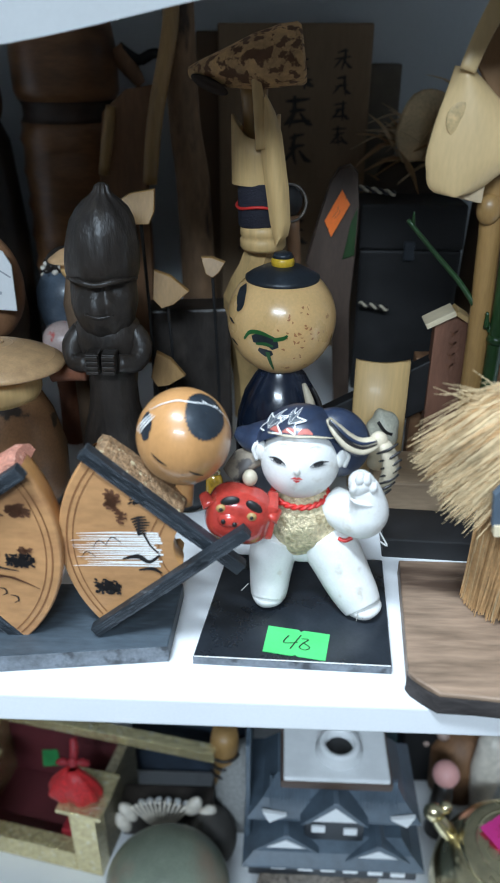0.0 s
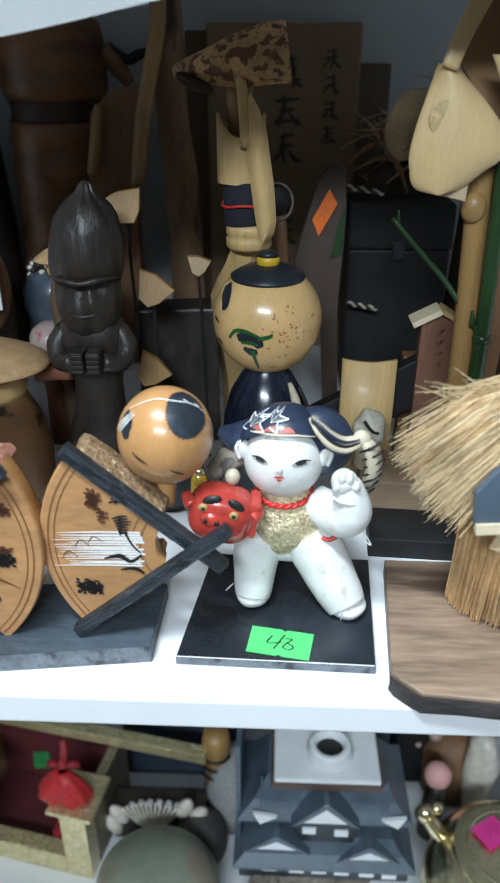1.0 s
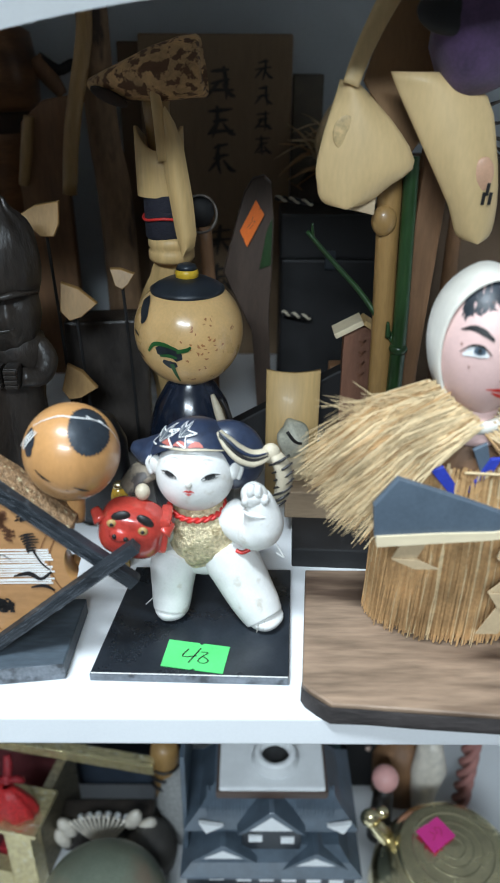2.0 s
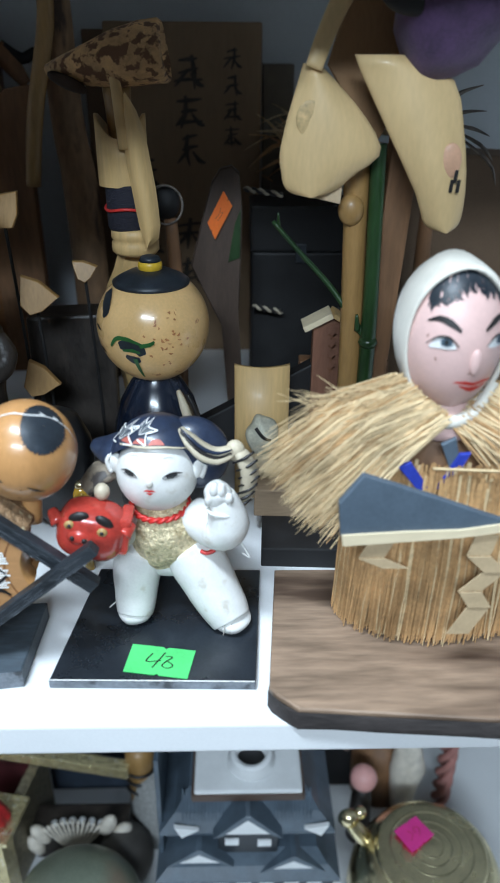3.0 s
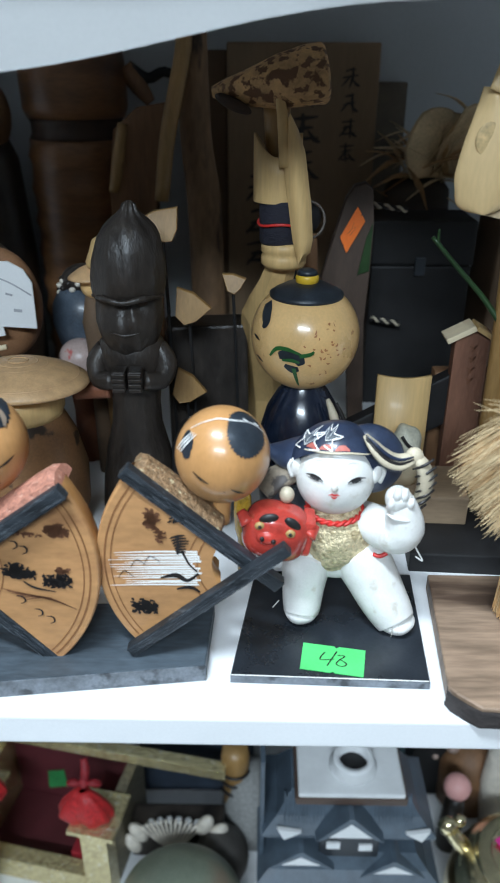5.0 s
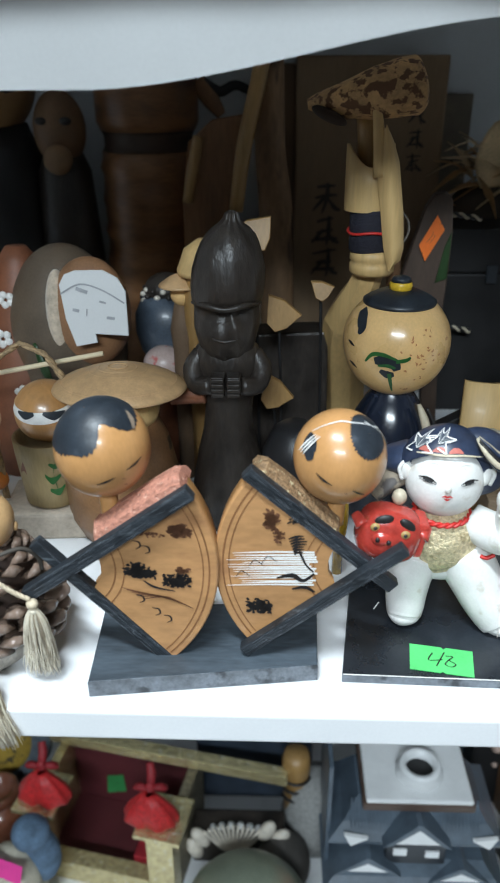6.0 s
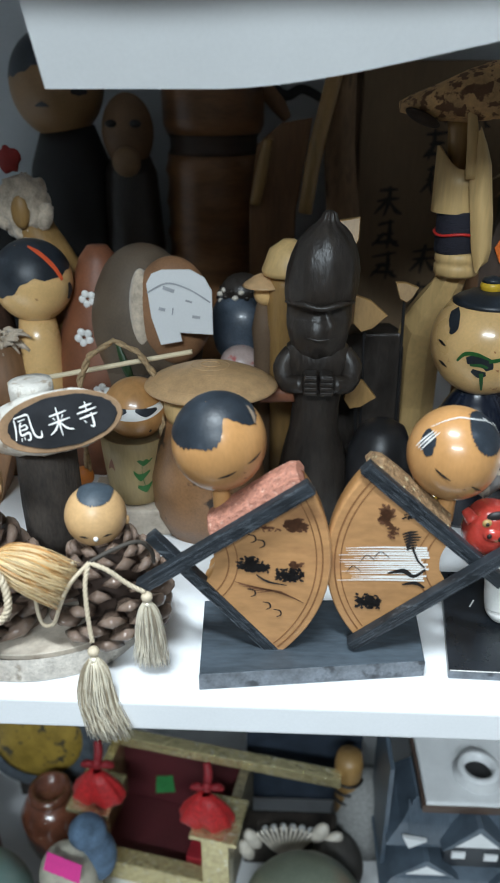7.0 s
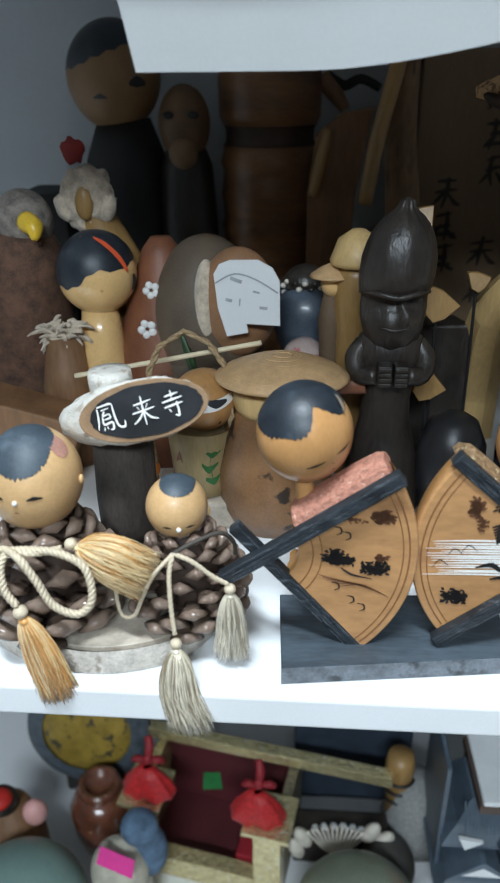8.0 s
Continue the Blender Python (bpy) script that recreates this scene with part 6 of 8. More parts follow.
def round_things_back():
    t = thing("glazed_jar", (-0.149, 0.518, SHELF), "blue-grey round jar with a dark scaly lid", "jar")
    M().lathe([(0.012, SHELF), (0.016, 0.045), (0.012, 0.060), (0.0200, 0.072), (0.0235, 0.086), (0.0230, 0.098), (0.0175, 0.109), (0.008, 0.113)], BLUEBALL, (-0.149, 0.518, 0), 36).make("body", t)
    g = M()
    for r in range(5):
        for k in range(12):
            a = 2 * math.pi * (k + 0.5 * (r % 2)) / 12
            rad, z = (0.0165, 0.0158, 0.0140, 0.0105, 0.006)[r], 0.1080 + 0.0036 * r
            g.ball((-0.150 + rad * math.cos(a), 0.520 + rad * math.sin(a), z), (0.0024, 0.0024, 0.0018), SEASHELL if (k + r) % 2 else DARKWOOD, seg=8, rings=6)
    g.ball((-0.150, 0.520, 0.1135), (0.0150, 0.0150, 0.0120), DARKWOOD, seg=24, rings=12)
    g.make("lid", t, label="dark lid with pale scales")
    # brown domed figure with a folded white tag
    g = M()
    g.ball((-0.2170, 0.502, 0.085), (0.0405, 0.036, 0.064), BROWNGLAZE, seg=44, rings=30)
    g.lathe([(0.036, SHELF), (0.039, 0.03), (0.0385, 0.075)], BROWNGLAZE, (-0.2170, 0.502, 0), 40, sy=0.9)
    g.ball((-0.1930, 0.4770, 0.1100), (0.026, 0.017, 0.036), mat('tan_orange_breast', (0.27, 0.135, 0.065), 0.55, var=0.25, scale=40, bump=0.1), seg=32, rings=20)
    g.ball((-0.2135, 0.4760, 0.1080), (0.0085, 0.012, 0.030), PALEFUR, seg=28, rings=18)
    g.tube([(-0.230, 0.466, 0.092), (-0.224, 0.462, 0.075), (-0.218, 0.460, 0.060)], [0.001, 0.0032, 0.001], GREENBAMBOO, 10, flat=0.3)
    g.make("domed_figure", label="brown rounded owl-like figure with pale breast", category="figurine")
    t = thing("folded_tag", (-0.186, 0.457, 0.10), "folded white paper tag with faint grey print", "tag")
    out = [(-0.2065, 0.1330), (-0.2030, 0.1390), (-0.1965, 0.1415), (-0.1790, 0.1418), (-0.1700, 0.1370), (-0.1655, 0.1290), (-0.1650, 0.1015), (-0.1860, 0.1025), (-0.1850, 0.0970), (-0.1985, 0.0945), (-0.2040, 0.1120)]
    M().prism(out, 0.0016, PAPER, lambda u, v, w=0: Vector((u, 0.4535 + w + 0.10 * (v - 0.1), v)), 0.0003).make("paper", t)
    g = M()
    pl = lambda a, b: Vector((a, 0.4530 + 0.10 * (b - 0.1), b))
    grey = mat("grey_print", (0.35, 0.36, 0.38), 0.7, bump=0)
    for pts, w in (([(-0.2060, 0.1275), (-0.1935, 0.1335), (-0.1800, 0.1300), (-0.1665, 0.1220)], 0.0010), ([(-0.1960, 0.1310), (-0.1890, 0.1285)], 0.0022), ([(-0.1900, 0.1185), (-0.1905, 0.1140)], 0.0008), ([(-0.1990, 0.1180), (-0.1950, 0.1170)], 0.0020), ([(-0.1780, 0.1130), (-0.1730, 0.1125)], 0.0018), ([(-0.1820, 0.1230), (-0.1780, 0.1220)], 0.0012)):
        g.stroke(pts, w, grey, pl)
    g.make("print", t, label="faint grey printed marks")
    # small pink and white bowl figure, spout and wood chips by the carved figure
    g = M()
    g.ball((-0.1497, 0.4927, 0.0690), (0.0145, 0.014, 0.0125), mat("pink_white_glaze", (0.42, 0.32, 0.29), 0.35, var=0.2, stain=(0.45, 0.11, 0.10), amount=0.58, soft=0.05, stain_scale=110), seg=28, rings=18)
    g.lathe([(0.009, SHELF), (0.008, 0.03), (0.011, 0.060)], TERRACOTTA, (-0.1497, 0.4927, 0), 20)
    g.make("small_vase", label="small pink and white patterned round vase", category="vase")
    for k, (x, y, z, rx, ry, s) in enumerate(((-0.071, 0.444, 0.118, 20, 30, 0.72), (-0.0860, 0.456, 0.163, 10, -20, 0.75), (-0.045, 0.462, 0.128, 0, 10, 0.45), (-0.074, 0.44, 0.068, 25, 40, 0.7))):
        g = M()
        g.prism([(-0.016 * s, 0.010 * s), (-0.002 * s, 0.0125 * s), (0.017 * s, 0.009 * s), (0.011 * s, -0.006 * s), (0.004 * s, -0.013 * s), (-0.006 * s, -0.010 * s)], 0.004, BAMBOODARK, lambda u, v, w=0, x=x, y=y, z=z, ry=ry: Vector((x + u * math.cos(radians(ry)) + v * math.sin(radians(ry)), y + w + 0.3 * v, z + v * math.cos(radians(ry)) - u * math.sin(radians(ry)))), 0.0005)
        g.tube([(x, y + 0.004, z), (x + 0.002, y + 0.008, z * 0.5), (x + 0.003, y + 0.010, SHELF)], [0.0010, 0.0010, 0.0012], BLACKMATT, 8)
        g.make("wood_chip_ornament", label="cut wood chip on a thin brown stem", category="ornament", group="cut wood chips")
    # made-up black form that darkens the gap behind the fan dolls
    t = thing("dark_filler", (-0.061, 0.405, SHELF), "added black round form filling the dark gap behind the fan dolls", "pot")
    M().lathe([(0.012, SHELF), (0.018, 0.002), (0.021, 0.022), (0.020, 0.044), (0.014, 0.058), (0.008, 0.062)], mat("dark_gap_fill", (0.02, 0.02, 0.022), 0.35, var=0.3, scale=80, bump=0.15), (-0.060, 0.412, 0), 32).make("body", t)
    t = thing("yellow_doll_cup", (-0.1165, 0.47, SHELF), "ochre wooden cup figure with a domed lid", "cup")
    M().lathe([(0.011, SHELF), (0.012, 0.095), (0.0135, 0.105), (0.0140, 0.130), (0.012, 0.137)], BAMBOODARK, (-0.118, 0.472, 0), 28).make("cup", t)
    M().lathe([(0.0165, 0.1365), (0.0172, 0.1395), (0.0150, 0.1450), (0.0125, 0.1520), (0.004, 0.1580)], BAMBOO, (-0.118, 0.472, 0), 28).make("lid", t)
    g = M()
    g.lathe([(0.0065, SHELF), (0.0070, 0.085), (0.0085, 0.100), (0.0050, 0.118)], CARTONSIDE, (-0.1330, 0.474, 0), 24)
    g.ball((-0.1325, 0.472, 0.1240), (0.0078, 0.0074, 0.0082), PALEHEAD, seg=24, rings=16)
    g.lathe([(0.0140, 0.1290), (0.0130, 0.1302), (0.0070, 0.1345), (0.0010, 0.1372)], HATSTRAW, (-0.1335, 0.472, 0), 28)
    g.make("small_doll", label="small wooden doll under a pointed straw hat", category="doll")


M().box((-0.0930, 0.492, SHELF), (-0.0380, 0.530, 0.088), DARKWOOD, 0.002, rot=turn(-6, 0, 8)).make("wooden_block", label="dark brown wooden block among the back ornaments", category="wood block")
round_things_back()


# ---- hat, basket and sign group ----
def hat_figure():
    t = thing("hatted_figure", (-0.164, 0.408, SHELF), "brown figure under a wide woven bamboo hat", "figurine")
    M().lathe([(0.028, SHELF), (0.034, 0.006), (0.035, 0.030), (0.030, 0.052), (0.0235, 0.066), (0.0215, 0.070), (0.0230, 0.074), (0.0225, 0.082)], mat('brown_body_dark_marks', (0.23, 0.115, 0.05), 0.45, var=0.3, scale=40, bump=0.15, coat=0.15, stain=(0.035, 0.022, 0.015), amount=0.6, soft=0.04, stain_scale=45), (-0.166, 0.408, 0), 36).make("body", t)
    M().lathe([(0.0235, 0.066), (0.0250, 0.070), (0.0250, 0.078), (0.0235, 0.081)], BAMBOO, (-0.166, 0.408, 0), 32).make("collar", t)
    g = M()
    rows = [(0.0020, 0.1010), (0.010, 0.1004), (0.020, 0.0982), (0.030, 0.0944), (0.0378, 0.0898), (0.0388, 0.0880), (0.0378, 0.0868), (0.028, 0.0890), (0.015, 0.0915), (0.002, 0.0930)]
    g.lathe(rows, HATSTRAW, (-0.1620, 0.402, 0), 64, sy=0.80)
    for k in range(1, 7):
        r = 0.0055 * k
        z = 0.1012 - 0.0118 * (r / 0.0388) ** 1.8
        g.tube([(-0.1620 + r * math.cos(a), 0.402 + 0.8 * r * math.sin(a), z) for a in [2 * math.pi * q / 28 for q in range(29)]], 0.0005, HATSTRAW, 5, 1, caps=False)
    g.make("hat", t, label="wide flat woven bamboo hat")
    M().tube([(-0.134, 0.412, 0.079), (-0.124, 0.411, 0.080), (-0.114, 0.410, 0.0815)], [0.0058, 0.0055, 0.0062], TERRACOTTA, 12).make("spout", t)


hat_figure()


def rope_basket():
    t = thing("rope_basket", (-0.212, 0.410, SHELF), "round-headed doll sitting in a bamboo cup with rope handle", "basket")
    M().box((-0.2400, 0.388, SHELF), (-0.1880, 0.434, 0.0100), SLICE, 0.002, rot=turn(0, 0, 4)).make("foot_board", t)
    M().lathe([(0.0150, 0.0100), (0.0175, 0.012), (0.0205, 0.045), (0.0210, 0.0540), (0.0190, 0.0540), (0.0185, 0.045)], mat("olive_bamboo_cup", (0.34, 0.25, 0.12), 0.5, var=0.25, scale=60, stretch=(1, 1, 0.2)), (-0.2105, 0.410, 0), 32).make("bamboo_cup", t)
    g = M()
    pl = lambda a, b: Vector((-0.2105 + 0.0203 * math.sin(a), 0.410 - 0.0203 * math.cos(a), b))
    for pts in ([(0.15, 0.046), (0.4, 0.042), (0.7, 0.044)], [(0.1, 0.036), (0.3, 0.032), (0.6, 0.036)], [(0.2, 0.026), (0.45, 0.024), (0.65, 0.028)], [(0.4, 0.046), (0.35, 0.036), (0.42, 0.026)]):
        g.stroke(pts, [0.002, 0.005, 0.001], GREENPAINT, lambda a, b: pl(a, b))
    g.stroke([(-0.75, 0.036), (-0.6, 0.040), (-0.5, 0.036)], [0.002, 0.006, 0.002], TERRACOTTA, pl)
    g.make("painted_pattern", t, label="green and red painted leaves")
    g = M()
    hc, hr = (-0.2080, 0.408, 0.0700), (0.0190, 0.0185, 0.0185)
    g.ball(hc, hr, HEADWOOD, seg=40, rings=26)
    g.cap(hc, hr, turn(20, 0, 0), ragged(72, 1, 6, 2), WHITEPAINT)
    g.cap(hc, hr, turn(8, 0, 0), ragged(62, 1, 6, 2), ORANGEWOOD, 0.0006)
    p = on_ball(hc, hr, turn(0, 0, 4), 0.0009)
    g.stroke([(-44, 18), (-26, 14), (-10, 18)], [3, 15, 6], HAIR, p)
    g.stroke([(6, 19), (24, 13), (46, 16)], [5, 16, 4], HAIR, p)
    g.stroke([(30, -24), (34, -26)], [6, 6], INK, p)
    g.make("doll_head", t, label="orange-banded wooden doll head with dark hair")
    g = M()
    arch = [(-0.2395, 0.404, 0.012), (-0.2400, 0.404, 0.050), (-0.2395, 0.405, 0.088), (-0.2330, 0.406, 0.103), (-0.2180, 0.407, 0.1125), (-0.2040, 0.406, 0.106), (-0.1950, 0.404, 0.093), (-0.1915, 0.402, 0.070), (-0.1915, 0.400, 0.044), (-0.1925, 0.399, 0.012)]
    for s in (0, math.pi):
        fine = []
        for i in range(len(arch) - 1):
            a, b = Vector(arch[i]), Vector(arch[i + 1])
            for k in range(4):
                q = (i * 4 + k)
                fine.append(a.lerp(b, k / 4) + Vector((0.0011 * math.cos(q * 1.5 + s), 0.0011 * math.sin(q * 1.5 + s), 0)))
        g.tube(fine, 0.0013, ROPE, 6, 2)
    g.make("rope_handle", t, label="twisted straw rope handle")
    M().ball((-0.2430, 0.404, 0.0250), 0.0065, mat("orange_bead", (0.62, 0.20, 0.04), 0.35), seg=20, rings=14).make("bead", t, label="orange wooden bead")
    M().tube([(-0.290, 0.424, 0.0775), (-0.235, 0.424, 0.0885), (-0.175, 0.424, 0.1005)], 0.0016, PALECUT, 8).make("carrying_stick", t, label="thin pale stick")


rope_basket()

KANJI = [
    [[(0.10, 0.86), (0.08, 0.50), (0.00, 0.14)], [(0.10, 0.90), (0.60, 0.96), (0.70, 0.90)], [(0.70, 0.90), (0.72, 0.50), (0.80, 0.18), (1.02, 0.12), (1.06, 0.32)],
     [(0.24, 0.78), (0.54, 0.82)], [(0.36, 0.74), (0.28, 0.60), (0.52, 0.64)], [(0.52, 0.64), (0.54, 0.50), (0.26, 0.46)], [(0.26, 0.58), (0.26, 0.30), (0.58, 0.34), (0.58, 0.12), (0.46, 0.10)], [(0.26, 0.20), (0.22, 0.08)], [(0.36, 0.22), (0.38, 0.12)]],
    [[(0.14, 0.74), (0.50, 0.78), (0.88, 0.84)], [(0.28, 0.66), (0.36, 0.56)], [(0.72, 0.72), (0.62, 0.58)], [(0.04, 0.44), (0.50, 0.50), (0.98, 0.56)], [(0.50, 1.02), (0.50, 0.50), (0.52, -0.04)], [(0.48, 0.46), (0.28, 0.22), (0.02, 0.06)], [(0.54, 0.46), (0.76, 0.22), (1.04, 0.12)]],
    [[(0.20, 0.86), (0.52, 0.90), (0.80, 0.94)], [(0.50, 1.06), (0.50, 0.70)], [(0.04, 0.64), (0.50, 0.70), (0.96, 0.76)], [(0.10, 0.42), (0.50, 0.48), (0.94, 0.54)], [(0.68, 0.60), (0.70, 0.20), (0.66, 0.04), (0.52, 0.10)], [(0.30, 0.34), (0.38, 0.22)]],
]


def log_sign():
    t = thing("log_sign", (-0.238, 0.325, SHELF), "slanting cut birch log sign with white brushed characters", "sign")
    M().lathe([(0.0150, 0.001), (0.0155, 0.05), (0.0145, 0.100)], mat("dark_bark_post", (0.045, 0.035, 0.028), 0.8, var=0.5, scale=90, bump=0.8, stretch=(1, 1, 0.4)), (-0.238, 0.330, 0), 28, wobble=0.04).make("post", t, label="dark bark-covered post")
    M().lathe([(0.0098, 0.096), (0.0106, 0.1140), (0.0100, 0.1172), (0.0050, 0.1176)], BIRCH, (-0.2415, 0.330, 0), 28, wobble=0.03).make("stub", t)
    # slanting log with an oval face
    ux = Vector((0.954, -0.12, 0.276)).normalized()
    n = Vector((0.10, -0.90, 0.30)).normalized()
    uz = n.cross(ux).normalized() * -1
    if uz.z < 0:
        uz = -uz
    c = Vector((-0.2200, 0.298, 0.1105))
    rows = []
    for k, (push, grow, shift) in enumerate(((0.0, 1.0, 0.0), (0.002, 1.05, -0.003), (0.008, 1.07, -0.009), (0.016, 1.02, -0.014), (0.024, 0.85, -0.018))):
        rows.append([c + ux * (0.0312 * grow * math.cos(a) + shift) + uz * 0.0134 * grow * math.sin(a) - n * push + Vector((noise.noise(Vector((a * 3, k * 2.0, 1))), 0, noise.noise(Vector((a * 4, k * 2.0, 5))))) * (0.0016 if k else 0) for a in [2 * math.pi * j / 48 for j in range(48)]])
    M().grid(rows, BIRCH, wrap=True, caps=True).make("log", t)
    face = lambda u, v, w=0.0: c + ux * u + uz * v + n * (0.0006 - w)
    M().prism([(0.0314 * math.cos(2 * math.pi * j / 48), 0.0134 * math.sin(2 * math.pi * j / 48)) for j in range(48)], 0.0012, mat("brown_cut_rim", (0.27, 0.165, 0.09), 0.6, var=0.25), lambda u, v, w=0: face(u, v, w), 0.0004).make("cut_face", t, label="pale brown cut rim")
    M().prism([(0.0016 + 0.0272 * math.cos(2 * math.pi * j / 48) * (1 + 0.015 * math.sin(9 * j)), 0.0114 * math.sin(2 * math.pi * j / 48) * (1 + 0.02 * math.sin(5 * j))) for j in range(48)], 0.0008, BLACKBOARD, lambda u, v, w=0: face(u, v, w - 0.0006), 0.0002).make("black_field", t, label="black painted oval field")
    for i, (glyph, x0, s) in enumerate(zip(KANJI, (-0.0222, -0.0050, 0.0098), (0.0138, 0.0128, 0.0115))):
        for q, line in enumerate(glyph):
            M().stroke([(x0 + u * s * 0.92, -0.0064 + v * s * 0.95 + 0.0006 * i) for u, v in line], [0.0006] + [0.0010] * (len(line) - 2) + [0.0004], WHITEPAINT, lambda u, v, q=q: face(u, v, -0.0012 - 0.00006 * q)).make("brush_stroke", t)


log_sign()


# ---- pine-cone dolls ----
def cone_scale_mesh():
    """One scale: a curved wedge with a thick blunt lip."""
    bm = bmesh.new()
    sect = [(0.0, 0.25, 0.10), (0.40, 0.55, 0.14), (0.70, 0.96, 0.22), (0.84, 1.04, 0.46), (0.96, 0.74, 0.58), (1.06, 0.22, 0.22)]
    rows = []
    for s, w, h in sect:
        up = 0.26 * s * s
        rows.append([bm.verts.new((q[0] * w, s, up + q[1] * h)) for q in ((-1, 0), (-0.6, 0.6), (0, 1), (0.6, 0.6), (1, 0), (0, -0.6))])
    for a, b in zip(rows, rows[1:]):
        for j in range(6):
            bm.faces.new((a[j], a[(j + 1) % 6], b[(j + 1) % 6], b[j]))
    bm.faces.new(rows[-1])
    me = bpy.data.meshes.new("scale")
    bmesh.ops.recalc_face_normals(bm, faces=bm.faces)
    for f in bm.faces:
        f.smooth = True
    bm.to_mesh(me)
    bm.free()
    me.materials.append(CONESCALE)
    me.materials.append(CONECORE)
    # inner halves take the dark core colour, painting the shade between scales
    for f in me.polygons:
        if f.center.y < 0.55:
            f.material_index = 1
    return me


SCALE_MESH = cone_scale_mesh()


def pine_cone(x, y, z0, height, radius, count, seed, size, label):
    t = thing("pine_cone_ornament", (x, y, z0), label, "pine cone", group="pine cone dolls")
    M().lathe([(radius * 0.35, z0), (radius * 0.55, z0 + height * 0.25), (radius * 0.48, z0 + height * 0.6), (radius * 0.25, z0 + height * 0.95)], CONECORE, (x, y, 0), 24).make("core", t)
    rnd = random.Random(seed)
    for k in range(count):
        s = (k + 0.5) / count
        a = k * 2.39996
        z = z0 + height * (0.03 + 0.93 * s)
        reach = radius * (1.0 if s < 0.45 else 1 - 0.62 * ((s - 0.45) / 0.55) ** 1.3)
        reach *= 0.88 + 0.12 * math.sin(math.pi * min(1, s * 2))
        inner = reach * 0.38
        ln = reach - inner
        ob = new("scale", SCALE_MESH)
        ob.parent = t
        wide = size * (1.0 - 0.40 * s)
        m = Matrix.Translation((inner * math.cos(a), inner * math.sin(a), z - z0)) @ Euler((radians(-18 + 62 * s + rnd.uniform(-6, 6)), 0, a - math.pi / 2)).to_matrix().to_4x4() @ Matrix.Diagonal((wide, ln, wide * 1.15, 1))
        ob.matrix_local = m
    return t


def pine_head(parent, c, r, hair, label, nose, up):
    g = M()
    g.ball(c, r, CONEHEAD, seg=56, rings=36)
    g.cap(c, r, turn(hair[0], hair[1], 0), ragged(hair[2], 6, 52, 8, ((270, 50, hair[3]), (0, 40, -8), (180, 40, -6))), mat("faded_blue_hair", (0.042, 0.058, 0.074), 0.5, var=0.3, scale=60, bump=0.1, stain=(0.12, 0.15, 0.18), amount=0.58, soft=0.2, stain_scale=50), 0.0004)
    p = on_ball(c, r, turn(0, 0, nose), 0.0004)
    if up > 0:
        g.cap(c, r, turn(0, 0, 70) @ turn(40, 0, 0), ragged(17, 1, 8, 2, ((200, 50, -9),)), mat("faded_rose_paint", (0.42, 0.21, 0.16), 0.5, var=0.25), 0.0003)
    for s in (-1, 1):
        g.stroke([(s * 13, up), (s * 21, up + 1.6), (s * 31, up + 1)], [0.8, 5.0, 0.8], INK, p)
    g.ball(p(0, up - 3), (0.0012, 0.0010, 0.0012), WHITEPAINT, seg=12, rings=8)
    g.stroke([(-3, up - 16), (0, up - 15), (3, up - 16)], [0.6, 1.6, 0.6], TERRACOTTA, p)
    g.ball(p(88, up), (0.0012, 0.0018, 0.0024), CONEHEAD, seg=10, rings=8)
    g.make("doll_head", parent, label=label)


# darker copy of the silk, painting shaded streaks into the silver fringes
SILKSHADE = mat("shaded_silk_strand", (0.36, 0.29, 0.20), 0.35, metal=0.3, var=0.2, bump=0, sheen=0.2)
SILKPALE = mat("pale_amber_strand", (0.74, 0.55, 0.29), 0.3, var=0.15, bump=0, sheen=0.3)


def braid(pts, r, turns=900):
    """Two plies wound round a smoothed line."""
    pts = [Vector(p) for p in pts]
    line, n = [], len(pts)
    for i in range(n - 1):
        p0, p1, p2, p3 = pts[max(0, i - 1)], pts[i], pts[i + 1], pts[min(n - 1, i + 2)]
        for k in range(16):
            t = k / 16
            line.append(0.5 * ((2 * p1) + (p2 - p0) * t + (2 * p0 - 5 * p1 + 4 * p2 - p3) * t * t + (3 * p1 - p0 - 3 * p2 + p3) * t ** 3))
    line.append(pts[-1])
    g = M()
    for ph in (0, 2 * math.pi / 3, 4 * math.pi / 3):
        run, ply = 0.0, []
        for i, p in enumerate(line):
            if i:
                run += (p - line[i - 1]).length
            d = (line[min(i + 1, len(line) - 1)] - line[max(i - 1, 0)]).normalized()
            side = d.cross(Vector((0.1, 1, 0.05))).normalized()
            a = run * turns + ph
            ply.append(p + (side * math.cos(a) + d.cross(side) * math.sin(a)) * r * 0.45)
        g.tube(ply, r * 0.62, CORD, 7, 1)
    return g


